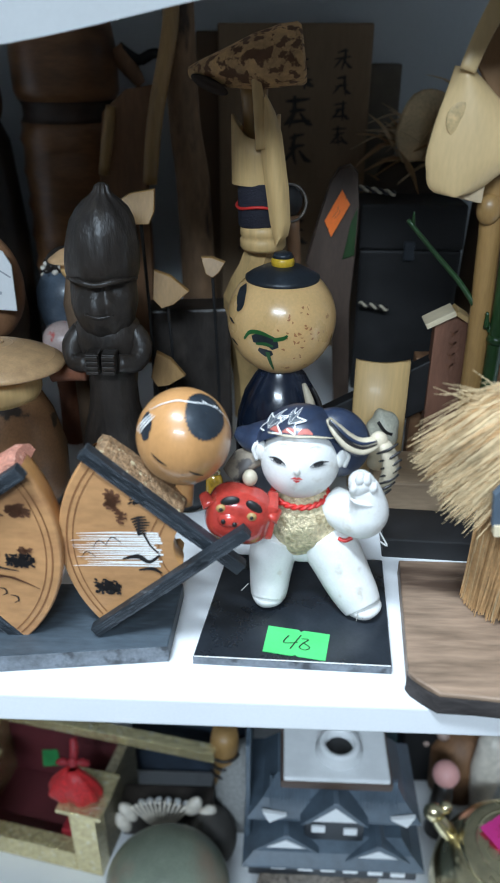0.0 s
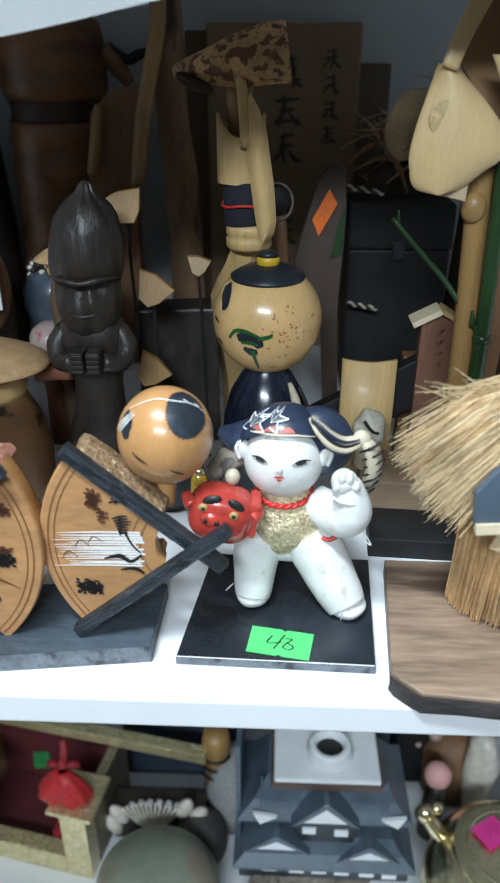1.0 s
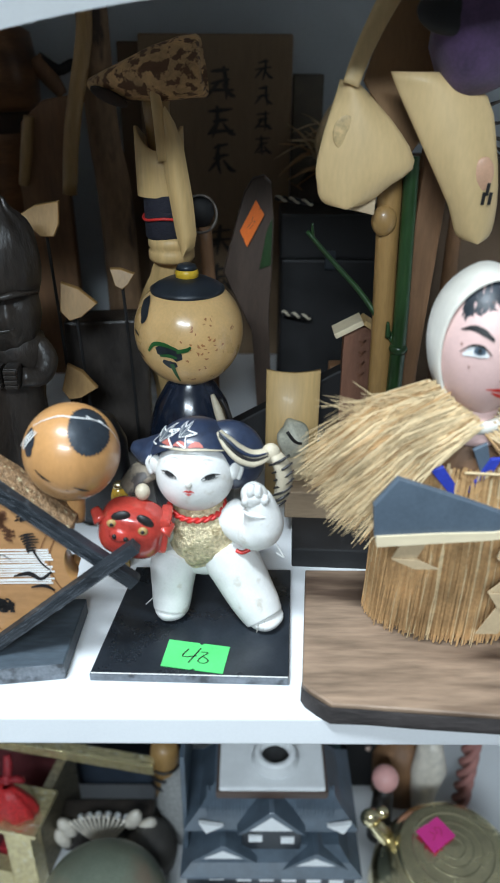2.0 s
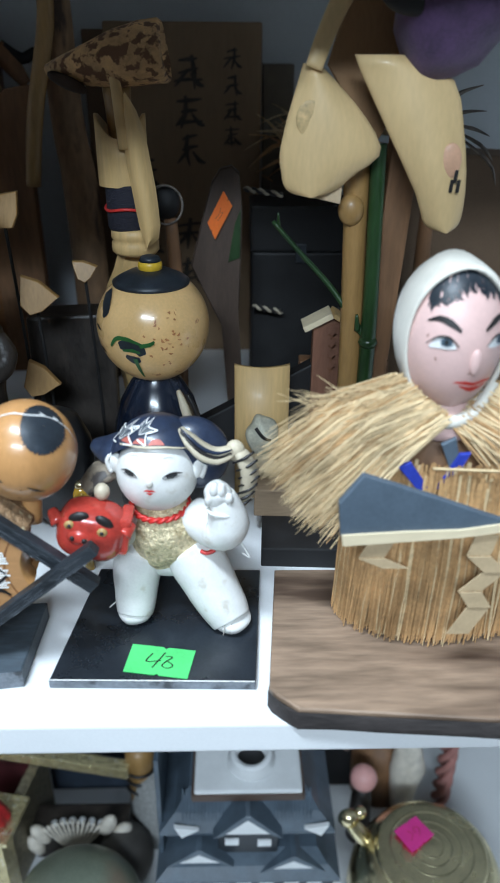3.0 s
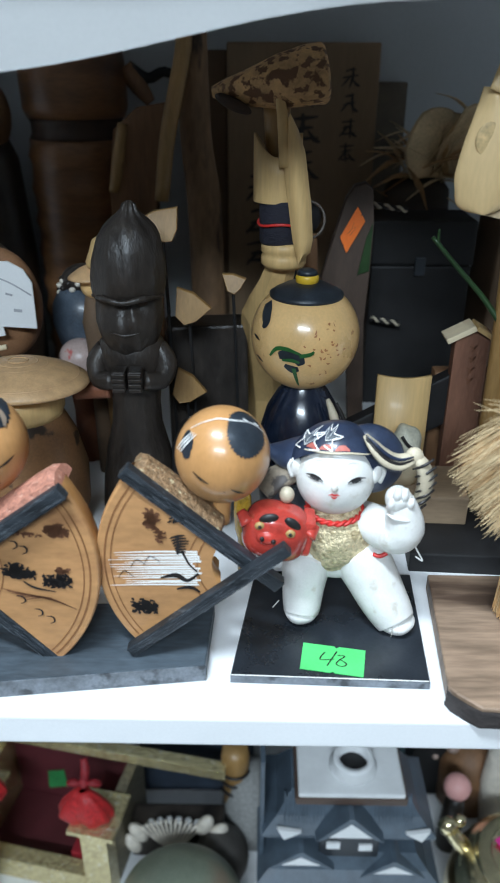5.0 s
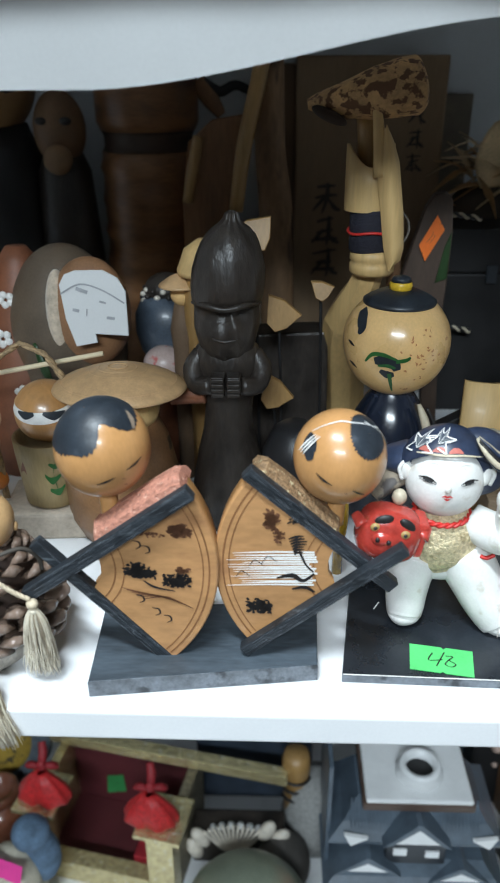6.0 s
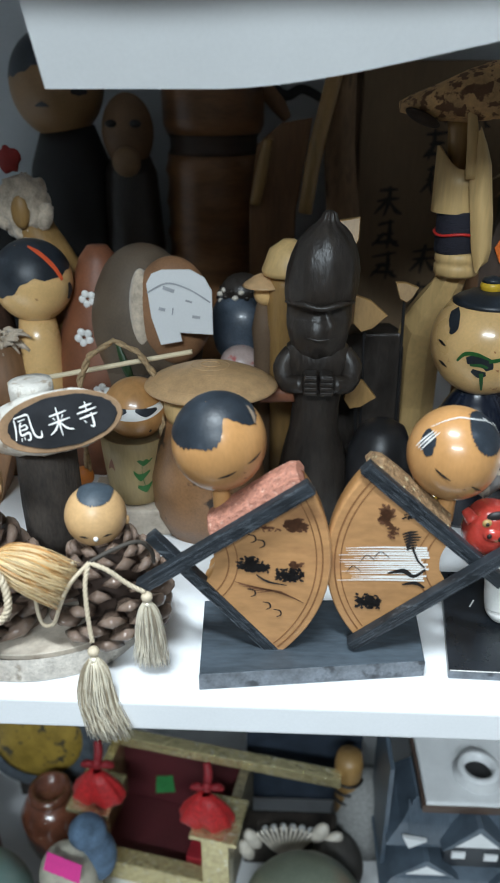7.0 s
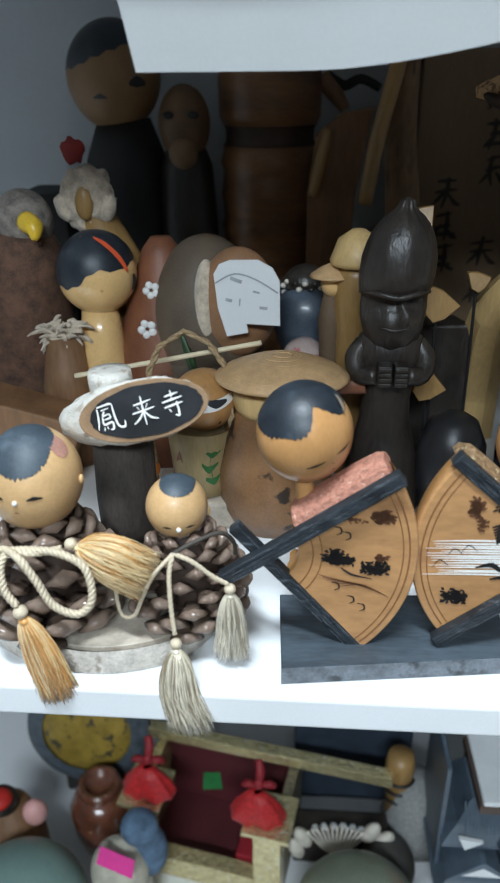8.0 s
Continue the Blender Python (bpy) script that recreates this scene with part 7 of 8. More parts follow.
def tassel(top, low, spread, m, seed, strands=150, head=0.0027, sweep=0.0012):
    top, low = Vector(top), Vector(low)
    d = (low - top).normalized()
    return_parts = []
    k = M()
    k.ball(top, (head, head, head * 0.95), CORD, seg=16, rings=12)
    k.ball(top + d * head * 1.3, (head * 0.85, head * 0.85, head * 0.6), m, seg=14, rings=8)
    g = M()
    rnd = random.Random(seed)
    side = d.cross(Vector((0, 1, 0))).normalized()
    oth = d.cross(side)
    ln = (low - top).length
    for i in range(int(strands * 3.2)):
        a, r = rnd.uniform(0, 2 * math.pi), math.sqrt(rnd.random())
        o = side * math.cos(a) * r + oth * math.sin(a) * r * 0.6
        l = ln * rnd.uniform(0.88, 1.05)
        p0 = top + d * head + o * head * 0.7
        p1 = top + d * l * 0.24 + o * spread * 0.72 + side * rnd.uniform(-0.0006, 0.0006)
        p2 = top + d * l * 0.60 + o * spread * 1.02 + side * rnd.uniform(-0.0008, 0.0008)
        p3 = top + d * l + o * spread * 0.95 + side * (rnd.uniform(-0.0034, 0.0034) - 0.0016) + Vector((sweep, 0, 0))
        g.tube([p0, p1, p2, p3], [0.00016, 0.00021, 0.00019, 0.0001], ((m, m, SILKSHADE) if m == SILK else (m, SILKGOLD, SILKPALE))[i % 3], 4, 3)
    return k, g


def cord_tassel(label, cord, rad, top, low, spread, m, seed, strands=150, head=0.0027, sweep=0.0012):
    t = thing("cord_tassel", top, label, "tassel", group="cord tassels")
    braid(cord, rad).make("cord", t)
    k, g = tassel(top, low, spread, m, seed, strands, head, sweep)
    k.make("knot", t)
    g.make("fringe", t, label="silky loose threads")


def cone_dolls():
    g = M()
    n = 60
    rows = []
    for z, k in ((SHELF, 0.97), (SHELF + 0.001, 1.0), (0.0035, 1.0), (0.0055, 0.985), (0.0055, 0.90)):
        rows.append([Vector((-0.247 + 0.057 * k * math.cos(a) * (1 + 0.03 * math.sin(5 * a)), 0.2965 + 0.0345 * k * math.sin(a) * (1 + 0.03 * math.sin(4 * a + 1)), z)) for a in [2 * math.pi * j / n for j in range(n)]])
    t = thing("wood_slice", (-0.245, 0.2935, SHELF), "pale oval wood slice with bark rim", "wood slice")
    M().grid(rows[:4], mat("grey_bark_rim", (0.56, 0.51, 0.45), 0.8, var=0.3, scale=120, bump=0.8, stain=(0.30, 0.25, 0.20), amount=0.60, soft=0.10, stain_scale=110), wrap=True).make("bark_rim", t, label="rough grey bark rim")
    M().prism([(p.x, p.y) for p in rows[4]], 0.0090, SLICE, lying(0.0058), 0.0004).make("cut_wood", t)
    small = pine_cone(-0.2030, 0.2955, 0.0060, 0.050, 0.0300, 78, 1, 0.0080, "small open brown pine cone on a wood slice")
    large = pine_cone(-0.2700, 0.2930, 0.0060, 0.056, 0.0365, 62, 2, 0.0116, "large open brown pine cone on a wood slice")
    pine_head(small, (-0.2062, 0.2930, 0.0660), (0.0142, 0.0142, 0.0146), (2, 6, 40, 3), "small round wooden doll head with blue hair patch", 12, -15)
    pine_head(large, (-0.2705, 0.2910, 0.0800), (0.0222, 0.0222, 0.0240), (20, 2, 40, 6), "large round wooden doll head with blue hair patch", -2, 1)
    top = (-0.2045, 0.2690, 0.0560)
    cord_tassel("cream cord with silvery tassel over the shelf edge", [top, (-0.2060, 0.2650, 0.048), (-0.2055, 0.2615, 0.034), (-0.2040, 0.2590, 0.020)], 0.0011, (-0.2035, 0.2575, 0.0160), (-0.2010, 0.2470, -0.0240), 0.0088, SILK, 41, 190, sweep=0.0065)
    cord_tassel("cream cord with pale tassel beside a pine cone", [top, (-0.1965, 0.2680, 0.0530), (-0.1880, 0.2690, 0.0450), (-0.1810, 0.2700, 0.0400)], 0.0011, (-0.1802, 0.2700, 0.0375), (-0.1795, 0.2705, -0.0015), 0.0068, SILK, 42, 150)
    t = thing("bow_cord", top, "cream braided cord bow tied round a pine cone doll", "cord")
    M().tube([top, (-0.2130, 0.2650, 0.047), (-0.2190, 0.2655, 0.034), (-0.2240, 0.2680, 0.022), (-0.2310, 0.2720, 0.020), (-0.2330, 0.2760, 0.034), (-0.2230, 0.2740, 0.047), (-0.2120, 0.2710, 0.054)], 0.0010, CORD, 8, 6).make("loop", t)
    M().tube([top, (-0.1960, 0.2720, 0.060), (-0.1850, 0.2790, 0.0610), (-0.1795, 0.2830, 0.0540), (-0.1790, 0.2850, 0.046)], 0.0010, mat("dark_cord", (0.06, 0.05, 0.04), 0.7), 8, 6).make("loop", t)
    top = (-0.2760, 0.2640, 0.0585)
    cord_tassel("thick cream cord with amber silk tassel", [top, (-0.2785, 0.2600, 0.052), (-0.2770, 0.2570, 0.042), (-0.2725, 0.2560, 0.0350)], 0.0018, (-0.2712, 0.2560, 0.0315), (-0.2570, 0.2520, -0.0120), 0.0085, SILKGOLD, 43, 230, 0.0034)
    cord_tassel("cream cord with golden tassel lying on a pine cone", [top, (-0.2640, 0.2600, 0.0600), (-0.2520, 0.2640, 0.0600)], 0.0017, (-0.2490, 0.2680, 0.0600), (-0.2165, 0.2690, 0.0440), 0.0125, SILKPALE, 44, 260, 0.0028)
    t = thing("bow_cord", top, "thick cream braided cord bow on a pine cone doll", "cord")
    braid([top, (-0.2680, 0.2560, 0.0600), (-0.2610, 0.2540, 0.0500), (-0.2550, 0.2535, 0.0380), (-0.2450, 0.2545, 0.0330), (-0.2385, 0.2560, 0.0400), (-0.2410, 0.2590, 0.0540), (-0.2520, 0.2600, 0.0605), (-0.2640, 0.2610, 0.0610), (-0.2740, 0.2630, 0.0590)], 0.0018).make("loop", t)
    braid([top, (-0.2860, 0.2620, 0.0600), (-0.2990, 0.2640, 0.0560), (-0.3050, 0.2680, 0.0480)], 0.0018).make("loop", t)


cone_dolls()


# ---- figures at the back, to the side of the keg ----
def back_left():
    g = M()
    hc, hr = (-0.2885, 0.490, 0.1260), (0.0265, 0.0255, 0.0275)
    g.ball(hc, hr, PALEHEAD, seg=48, rings=32)
    g.cap(hc, hr, turn(22, -14, 0), ragged(78, 6, 14, 12, ((285, 30, -18), (60, 60, 16))), HAIR)
    p = on_ball(hc, hr, turn(0, 0, 10), 0.0012)
    g.stroke([(4, 62), (24, 50), (40, 30), (50, 8)], [3, 9, 8, 5], mat("orange_red_ribbon", (0.72, 0.10, 0.03), 0.5), p)
    g.stroke([(62, 2), (66, -10), (62, -20)], [4, 13, 6], HAIR, p)
    g.lathe([(0.0200, SHELF), (0.0210, 0.004), (0.0185, 0.045), (0.0145, 0.085), (0.0120, 0.102)], PALEHEAD, (-0.2890, 0.490, 0), 32)
    g.make("kokeshi_doll", label="pale kokeshi doll with black hair and red ribbon", category="kokeshi doll")
    g = M()
    g.lathe([(0.0420, SHELF), (0.0420, 0.030), (0.0340, 0.075), (0.0210, 0.115), (0.0130, 0.138), (0.007, 0.146)], TERRACOTTA, (-0.2480, 0.508, 0), 36)
    for a, z, s in ((-1.75, 0.115, 1.0), (-1.80, 0.0905, 1.1), (-1.2, 0.086, 0.8), (-1.45, 0.055, 1.0)):
        rr = 0.0420 if z < 0.03 else (0.042 - (z - 0.03) * 0.178 if z < 0.075 else 0.034 - (z - 0.075) * 0.325)
        cx, cy = -0.2480 + (rr + 0.0006) * math.cos(a), 0.508 + (rr + 0.0006) * math.sin(a)
        for k in range(5):
            b = 2 * math.pi * k / 5 + z * 50
            g.ball((cx + 0.0036 * s * math.cos(b), cy - 0.0006, z + 0.0036 * s * math.sin(b)), (0.0026 * s, 0.0012, 0.0026 * s), WHITEPAINT, seg=10, rings=8)
    g.make("flower_gown_doll", label="red-brown cone-shaped doll with white painted flowers", category="doll")
    # rooster
    g = M()
    g.tube([(-0.276, 0.535, SHELF), (-0.278, 0.535, 0.06), (-0.284, 0.535, 0.110), (-0.296, 0.533, 0.150), (-0.302, 0.531, 0.170)], [0.030, 0.028, 0.022, 0.014, 0.012], BAMBOODARK, 24)
    lumpy = lambda d: 1 + 0.20 * noise.noise(Vector(d) * 3.1) + 0.10 * noise.noise(Vector(d) * 7.0)
    g.ball((-0.3015, 0.531, 0.1660), (0.0185, 0.0150, 0.0225), PALEFUR, seg=48, rings=32, squash=lumpy)
    for s in (-1, 1):
        g.ball((-0.3015 + s * 0.0150, 0.5240, 0.1620), (0.0060, 0.005, 0.0095), PALEFUR, rot=turn(0, s * 20, 0), seg=20, rings=14, squash=lumpy)
    g.ball((-0.3005, 0.5170, 0.1660), (0.0065, 0.004, 0.0110), BAMBOODARK, seg=20, rings=14)
    g.ball((-0.3085, 0.5300, 0.1985), (0.0080, 0.006, 0.0085), mat("dark_red_comb", (0.30, 0.022, 0.02), 0.6), seg=14, rings=10, squash=lambda d: 1 + 0.14 * math.sin(7 * d.x + 3 * d.z))
    g.ball((-0.2990, 0.519, 0.1440), (0.0068, 0.005, 0.0048), PALEFUR, seg=14, rings=10)
    g.make("rooster_figure", label="fluffy pale rooster figure with dark red comb", category="figurine")
    g = M()
    g.ball((-0.3400, 0.506, 0.1560), (0.0200, 0.018, 0.0215), FEATHER, seg=28, rings=20)
    g.tube([(-0.345, 0.510, SHELF), (-0.347, 0.510, 0.07), (-0.343, 0.508, 0.125), (-0.340, 0.506, 0.150)], [0.030, 0.034, 0.028, 0.018], mat("brown_feather", (0.10, 0.05, 0.03), 0.85, var=0.5, scale=120, bump=0.6), 24)
    g.tube([(-0.3320, 0.490, 0.1585), (-0.3245, 0.482, 0.1560), (-0.3240, 0.478, 0.1490)], [0.0070, 0.0062, 0.0020], YELLOW, 12)
    g.make("hawk_figure", label="grey-headed hawk figure with yellow beak", category="figurine")
    g = M()
    rnd = random.Random(18)
    for k in range(90):
        p = Vector((-0.312 + rnd.gauss(0, 0.005), 0.476, 0.088 + rnd.gauss(0, 0.003)))
        d = Vector((rnd.uniform(-1, 1), rnd.uniform(-0.6, 0.3), rnd.uniform(-0.5, 0.7)))
        g.tube([p, p + d * 0.010, p + d * 0.017 + Vector((0, 0, -0.003))], [0.0016, 0.0014, 0.0004], PALEFUR, 5, 2)
    g.lathe([(0.016, SHELF), (0.018, 0.05), (0.012, 0.085)], BROWNWOOD, (-0.312, 0.478, 0), 20)
    g.make("fluffy_figure", label="small figure topped with pale grey fluff", category="figurine")
    M().box((-0.405, 0.420, SHELF), (-0.300, 0.455, 0.060), BROWNWOOD, 0.002, rot=turn(0, 18, 6)).make("wooden_block", label="dark brown slanting wooden block", category="wood block")
    M().box((-0.395, 0.640, SHELF), (-0.352, 0.700, 0.1560), BLACKMATT, 0.002).make("black_case", label="black case standing against the wall", category="case")
    # big dark kokeshi
    g = M()
    hc, hr = (-0.3110, 0.676, 0.2440), (0.0385, 0.0370, 0.0420)
    # brown head wood with the back corner's shade put into its colour
    wood = mat("shaded_brown_head", (0.26, 0.145, 0.06), 0.45, var=0.2, scale=30, coat=0.1)
    g.ball(hc, hr, wood, seg=44, rings=28)
    g.cap(hc, hr, turn(10, -10, 0), ragged(56, 4, 16, 6, ((200, 60, 14),)), HAIR)
    p = on_ball(hc, hr, turn(0, 0, 10), 0.0006)
    g.stroke([(20, -8), (30, -6), (42, -8)], [3, 12, 3], INK, p)
    g.stroke([(-26, -22), (-16, -20), (-8, -22)], [1, 6, 1], INK, p)
    g.lathe([(0.040, SHELF), (0.042, 0.01), (0.040, 0.12), (0.034, 0.180), (0.022, 0.212)], BLACKMATT, (-0.3060, 0.680, 0), 32)
    g.make("kokeshi_doll", label="large kokeshi doll with shaded brown head and black hair", category="kokeshi doll")
    # squat wooden monkey-like figure
    g = M()
    g.ball((-0.2530, 0.668, 0.2080), (0.0215, 0.020, 0.0300), mat("carved_brown", (0.17, 0.092, 0.043), 0.6, var=0.3, scale=40, bump=0.3), seg=32, rings=22)
    g.ball((-0.2520, 0.6500, 0.1860), (0.012, 0.010, 0.012), mat("carved_tan", (0.22, 0.13, 0.065), 0.6), seg=20, rings=14)
    for s in (-1, 1):
        g.ball((-0.2530 + s * 0.010, 0.6500, 0.2150), (0.0050, 0.003, 0.0030), INK, seg=12, rings=8)
    g.lathe([(0.026, SHELF), (0.027, 0.10), (0.022, 0.175), (0.016, 0.19)], DARKWOOD, (-0.2530, 0.672, 0), 28)
    g.make("carved_head_figure", label="dark carved wooden figure with tan snout", category="carving")
    # keg with bands
    t = thing("bamboo_keg", (-0.183, 0.690, SHELF), "tall ribbed brown keg with dark bands", "keg")
    hoops = [(0.0405 + (0.0020 if k % 4 == 0 else 0.0006 * math.sin(k * 2.3)), SHELF + 0.0066 * k + (0.0010 if k % 4 == 1 else 0)) for k in range(30)]
    M().lathe(hoops + [(0.0400, 0.190)], POT, (-0.183, 0.690, 0), 48).make("body", t)
    M().lathe([(0.0395, 0.190), (0.0375, 0.194), (0.0375, 0.202), (0.0395, 0.206)], POTBAND, (-0.183, 0.690, 0), 48).make("band", t, label="dark sunken band")
    M().lathe([(0.0400, 0.206), (0.0430, 0.213), (0.0435, 0.240), (0.0400, 0.262), (0.030, 0.268)], POT, (-0.183, 0.690, 0), 48).make("lid", t)
    g = M()
    g.tube([(-0.1380, 0.690, 0.243), (-0.122, 0.690, 0.235), (-0.108, 0.690, 0.240), (-0.092, 0.690, 0.233)], [0.006, 0.0045, 0.0040, 0.0035], BLACKMATT, 10)
    g.tube([(-0.140, 0.690, 0.242), (-0.128, 0.688, 0.228), (-0.120, 0.688, 0.217)], [0.008, 0.007, 0.004], BROWNWOOD, 10)
    g.make("handle", t, label="dark curved branch handle")
    # driftwood post and leaning planks
    t = thing("driftwood_post", (-0.077, 0.630, SHELF), "gnarled driftwood post with pale and dark streaks", "driftwood")
    g = M()
    g.tube([(-0.070, 0.632, SHELF), (-0.072, 0.632, 0.08), (-0.074, 0.631, 0.15), (-0.079, 0.630, 0.20), (-0.081, 0.630, 0.30)], [0.016, 0.014, 0.0135, 0.0120, 0.0115], mat("driftwood", (0.20, 0.115, 0.058), 0.7, var=0.4, scale=45, fine=300, bump=0.8, stretch=(1, 1, 0.3), stain=(0.045, 0.025, 0.015), amount=0.55, soft=0.08, stain_scale=60), 18, 5)
    g.make("trunk", t)
    M().tube([(-0.105, 0.612, 0.152), (-0.098, 0.612, 0.200), (-0.085, 0.616, 0.256), (-0.083, 0.620, 0.29)], [0.0055, 0.006, 0.006, 0.005], BAMBOODARK, 10).make("branch", t)
    M().prism([(-0.1500, SHELF), (-0.1500, 0.156), (-0.1440, 0.200), (-0.1250, 0.216), (-0.1000, 0.220), (-0.1120, 0.150), (-0.1120, SHELF)], 0.012, BROWNWOOD, lambda u, v, w=0: Vector((u, 0.640 + w, v)), 0.001).make("leaning_board", label="brown shaped wooden board leaning at the back", category="board")
    M().tube([(-0.1455, 0.6335, 0.155), (-0.1400, 0.6335, 0.180), (-0.1350, 0.6335, 0.205)], [0.004, 0.005, 0.004], BAMBOODARK, 8).make("pale_batten", label="pale split batten against a brown board", category="batten")


back_left()


# ---- the shelf below ----
def castle_burner():
    """An incense burner shaped as a castle, with a white ceramic lid."""
    x0, x1, yf, yb = -0.020, 0.128, 0.430, 0.520
    t = thing("castle_burner", (0.054, 0.475, LOW), "grey castle-shaped burner with white gables and ceramic lid", "incense burner")
    M().lathe([(0.078, LOW), (0.080, LOW + 0.010), (0.074, LOW + 0.045)], STONEBASE, (0.054, 0.478, 0), 4, rot=turn(0, 0, 45), sx=1.30, sy=0.78).make("stone_base", t, label="rough stone-patterned base")
    M().box((x0 - 0.001, yf - 0.006, -0.412), (x1 + 0.001, yb, -0.3925), TINDARK, 0.001).make("lower_wall", t)
    M().box((x0 + 0.027, yf + 0.030, -0.396), (x1 - 0.027, yb - 0.010, -0.314), TINDARK, 0.001).make("upper_wall", t)

    def roof(name, xa, xb, ya, yb2, z, h, inset, label=""):
        g = M()
        base = [(xa, ya, z), (xb, ya, z), (xb, yb2, z), (xa, yb2, z)]
        top = [(xa + inset, ya + inset * 0.8, z + h), (xb - inset, ya + inset * 0.8, z + h), (xb - inset, yb2 - inset * 0.8, z + h), (xa + inset, yb2 - inset * 0.8, z + h)]
        mid = [Vector(a).lerp(Vector(b), 0.5) - Vector((0, 0, h * 0.12)) for a, b in zip(base, top)]
        low = [(a, b, c - 0.003) for a, b, c in base]
        g.grid([low, base, mid, top], TIN, wrap=True, smooth=False, caps=True)
        return g.make(name, t, label=label)

    roof("lower_roof", x0 - 0.006, x1 + 0.006, yf - 0.010, yb + 0.004, -0.3925, 0.022, 0.020)
    roof("upper_roof", x0 - 0.002, x1 + 0.001, yf + 0.006, yb, -0.3500, 0.034, 0.026)

    def ribs(xa, xb, y0, z0, y1, z1, n):
        for k in range(n):
            x = xa + (xb - xa) * k / (n - 1)
            M().tube([(x, y0, z0), (x, (y0 + y1) / 2, (z0 + z1) / 2 - 0.0015), (x, y1, z1)], 0.0010, TIN, 6, 2).make("roof_rib", t)

    ribs(x0 + 0.018, x0 + 0.052, yf + 0.009, -0.3485, yf + 0.026, -0.3190, 12)
    ribs(x1 - 0.052, x1 - 0.020, yf + 0.009, -0.3485, yf + 0.026, -0.3190, 11)

    def gable(cx, z, w, h, y, deep):
        front = M().prism([(cx - w, z), (cx + w, z), (cx, z + h)], 0.020, CERAMIC, flat(y), 0.0005).make("gable", t, label="white triangular gable")
        M().prism([(cx - w - 0.006, z - 0.003), (cx - w * 0.9, z + 0.001), (cx, z + h + 0.001), (cx + w * 0.9, z + 0.001), (cx + w + 0.006, z - 0.003), (cx + 0.002, z + h + 0.006), (cx - 0.002, z + h + 0.006)], deep, TIN, flat(y - 0.002), 0.0005).make("gable_roof", front)

    gable(0.0535, -0.3440, 0.0235, 0.0205, yf + 0.000, 0.050)
    gable(0.0120, -0.3760, 0.0235, 0.0135, yf - 0.004, 0.030)
    gable(0.0930, -0.3860, 0.0240, 0.0130, yf - 0.004, 0.030)
    for cx, s in ((0.001, 1), (0.113, -1)):
        M().prism([(cx - 0.010 * s, -0.3400), (cx + 0.011 * s, -0.3440), (cx - 0.004 * s, -0.3540)], 0.004, CERAMIC, flat(yf + 0.004), 0.0004).make("gable", t, label="white triangular gable")
    for cx, z in ((0.0400, -0.3580), (0.0680, -0.3600)):
        M().box((cx - 0.006, yf + 0.002, z - 0.0038), (cx + 0.006, yf + 0.014, z + 0.0038), CERAMIC, 0.0006).make("window", t, label="small white window")
    for cx, z in ((0.006, -0.3985), (0.030, -0.4000), (0.050, -0.4000), (0.070, -0.4010), (0.092, -0.4025), (0.112, -0.4040)):
        M().box((cx - 0.0065, yf - 0.0075, z - 0.0026), (cx + 0.0065, yf + 0.002, z + 0.0026), CERAMIC, 0.0006).make("window", t, label="small white window")
    M().box((0.0280, yf + 0.004, -0.3960), (0.0800, yf + 0.020, -0.3460), TINDARK, 0.001).make("bay_wall", t)
    M().box((0.006, yf + 0.011, -0.3170), (0.102, yb - 0.002, -0.3080), mat("brown_rim", (0.10, 0.065, 0.05), 0.5), 0.002).make("rim", t, label="brown rim under the lid")
    M().box((0.0085, yf + 0.0110, -0.3080), (0.0995, yb - 0.004, -0.3030), CERAMIC, 0.0024, segs=4).make("lid", t, label="white ceramic lid")
    M().lathe([(0.0160, -0.3030), (0.0180, -0.3010), (0.0180, -0.2985), (0.0150, -0.2960), (0.0160, -0.2930), (0.0150, -0.2900), (0.0110, -0.2900), (0.0105, -0.2990)], CERAMIC, (0.0570, 0.4690, 0), 36, caps=False, sx=1.15, sy=1.15).make("chimney", t, label="white ceramic chimney ring")
    M().lathe([(0.0106, -0.2990), (0.0106, -0.2985), (0.001, -0.2985)], BLACKMATT, (0.0570, 0.4690, 0), 24, sx=1.15, sy=1.15).make("chimney_hole", t)
    M().box((-0.0240, 0.445, -0.400), (-0.0200, 0.520, -0.2700), TIN, 0.001).make("corner_panel", t)


castle_burner()


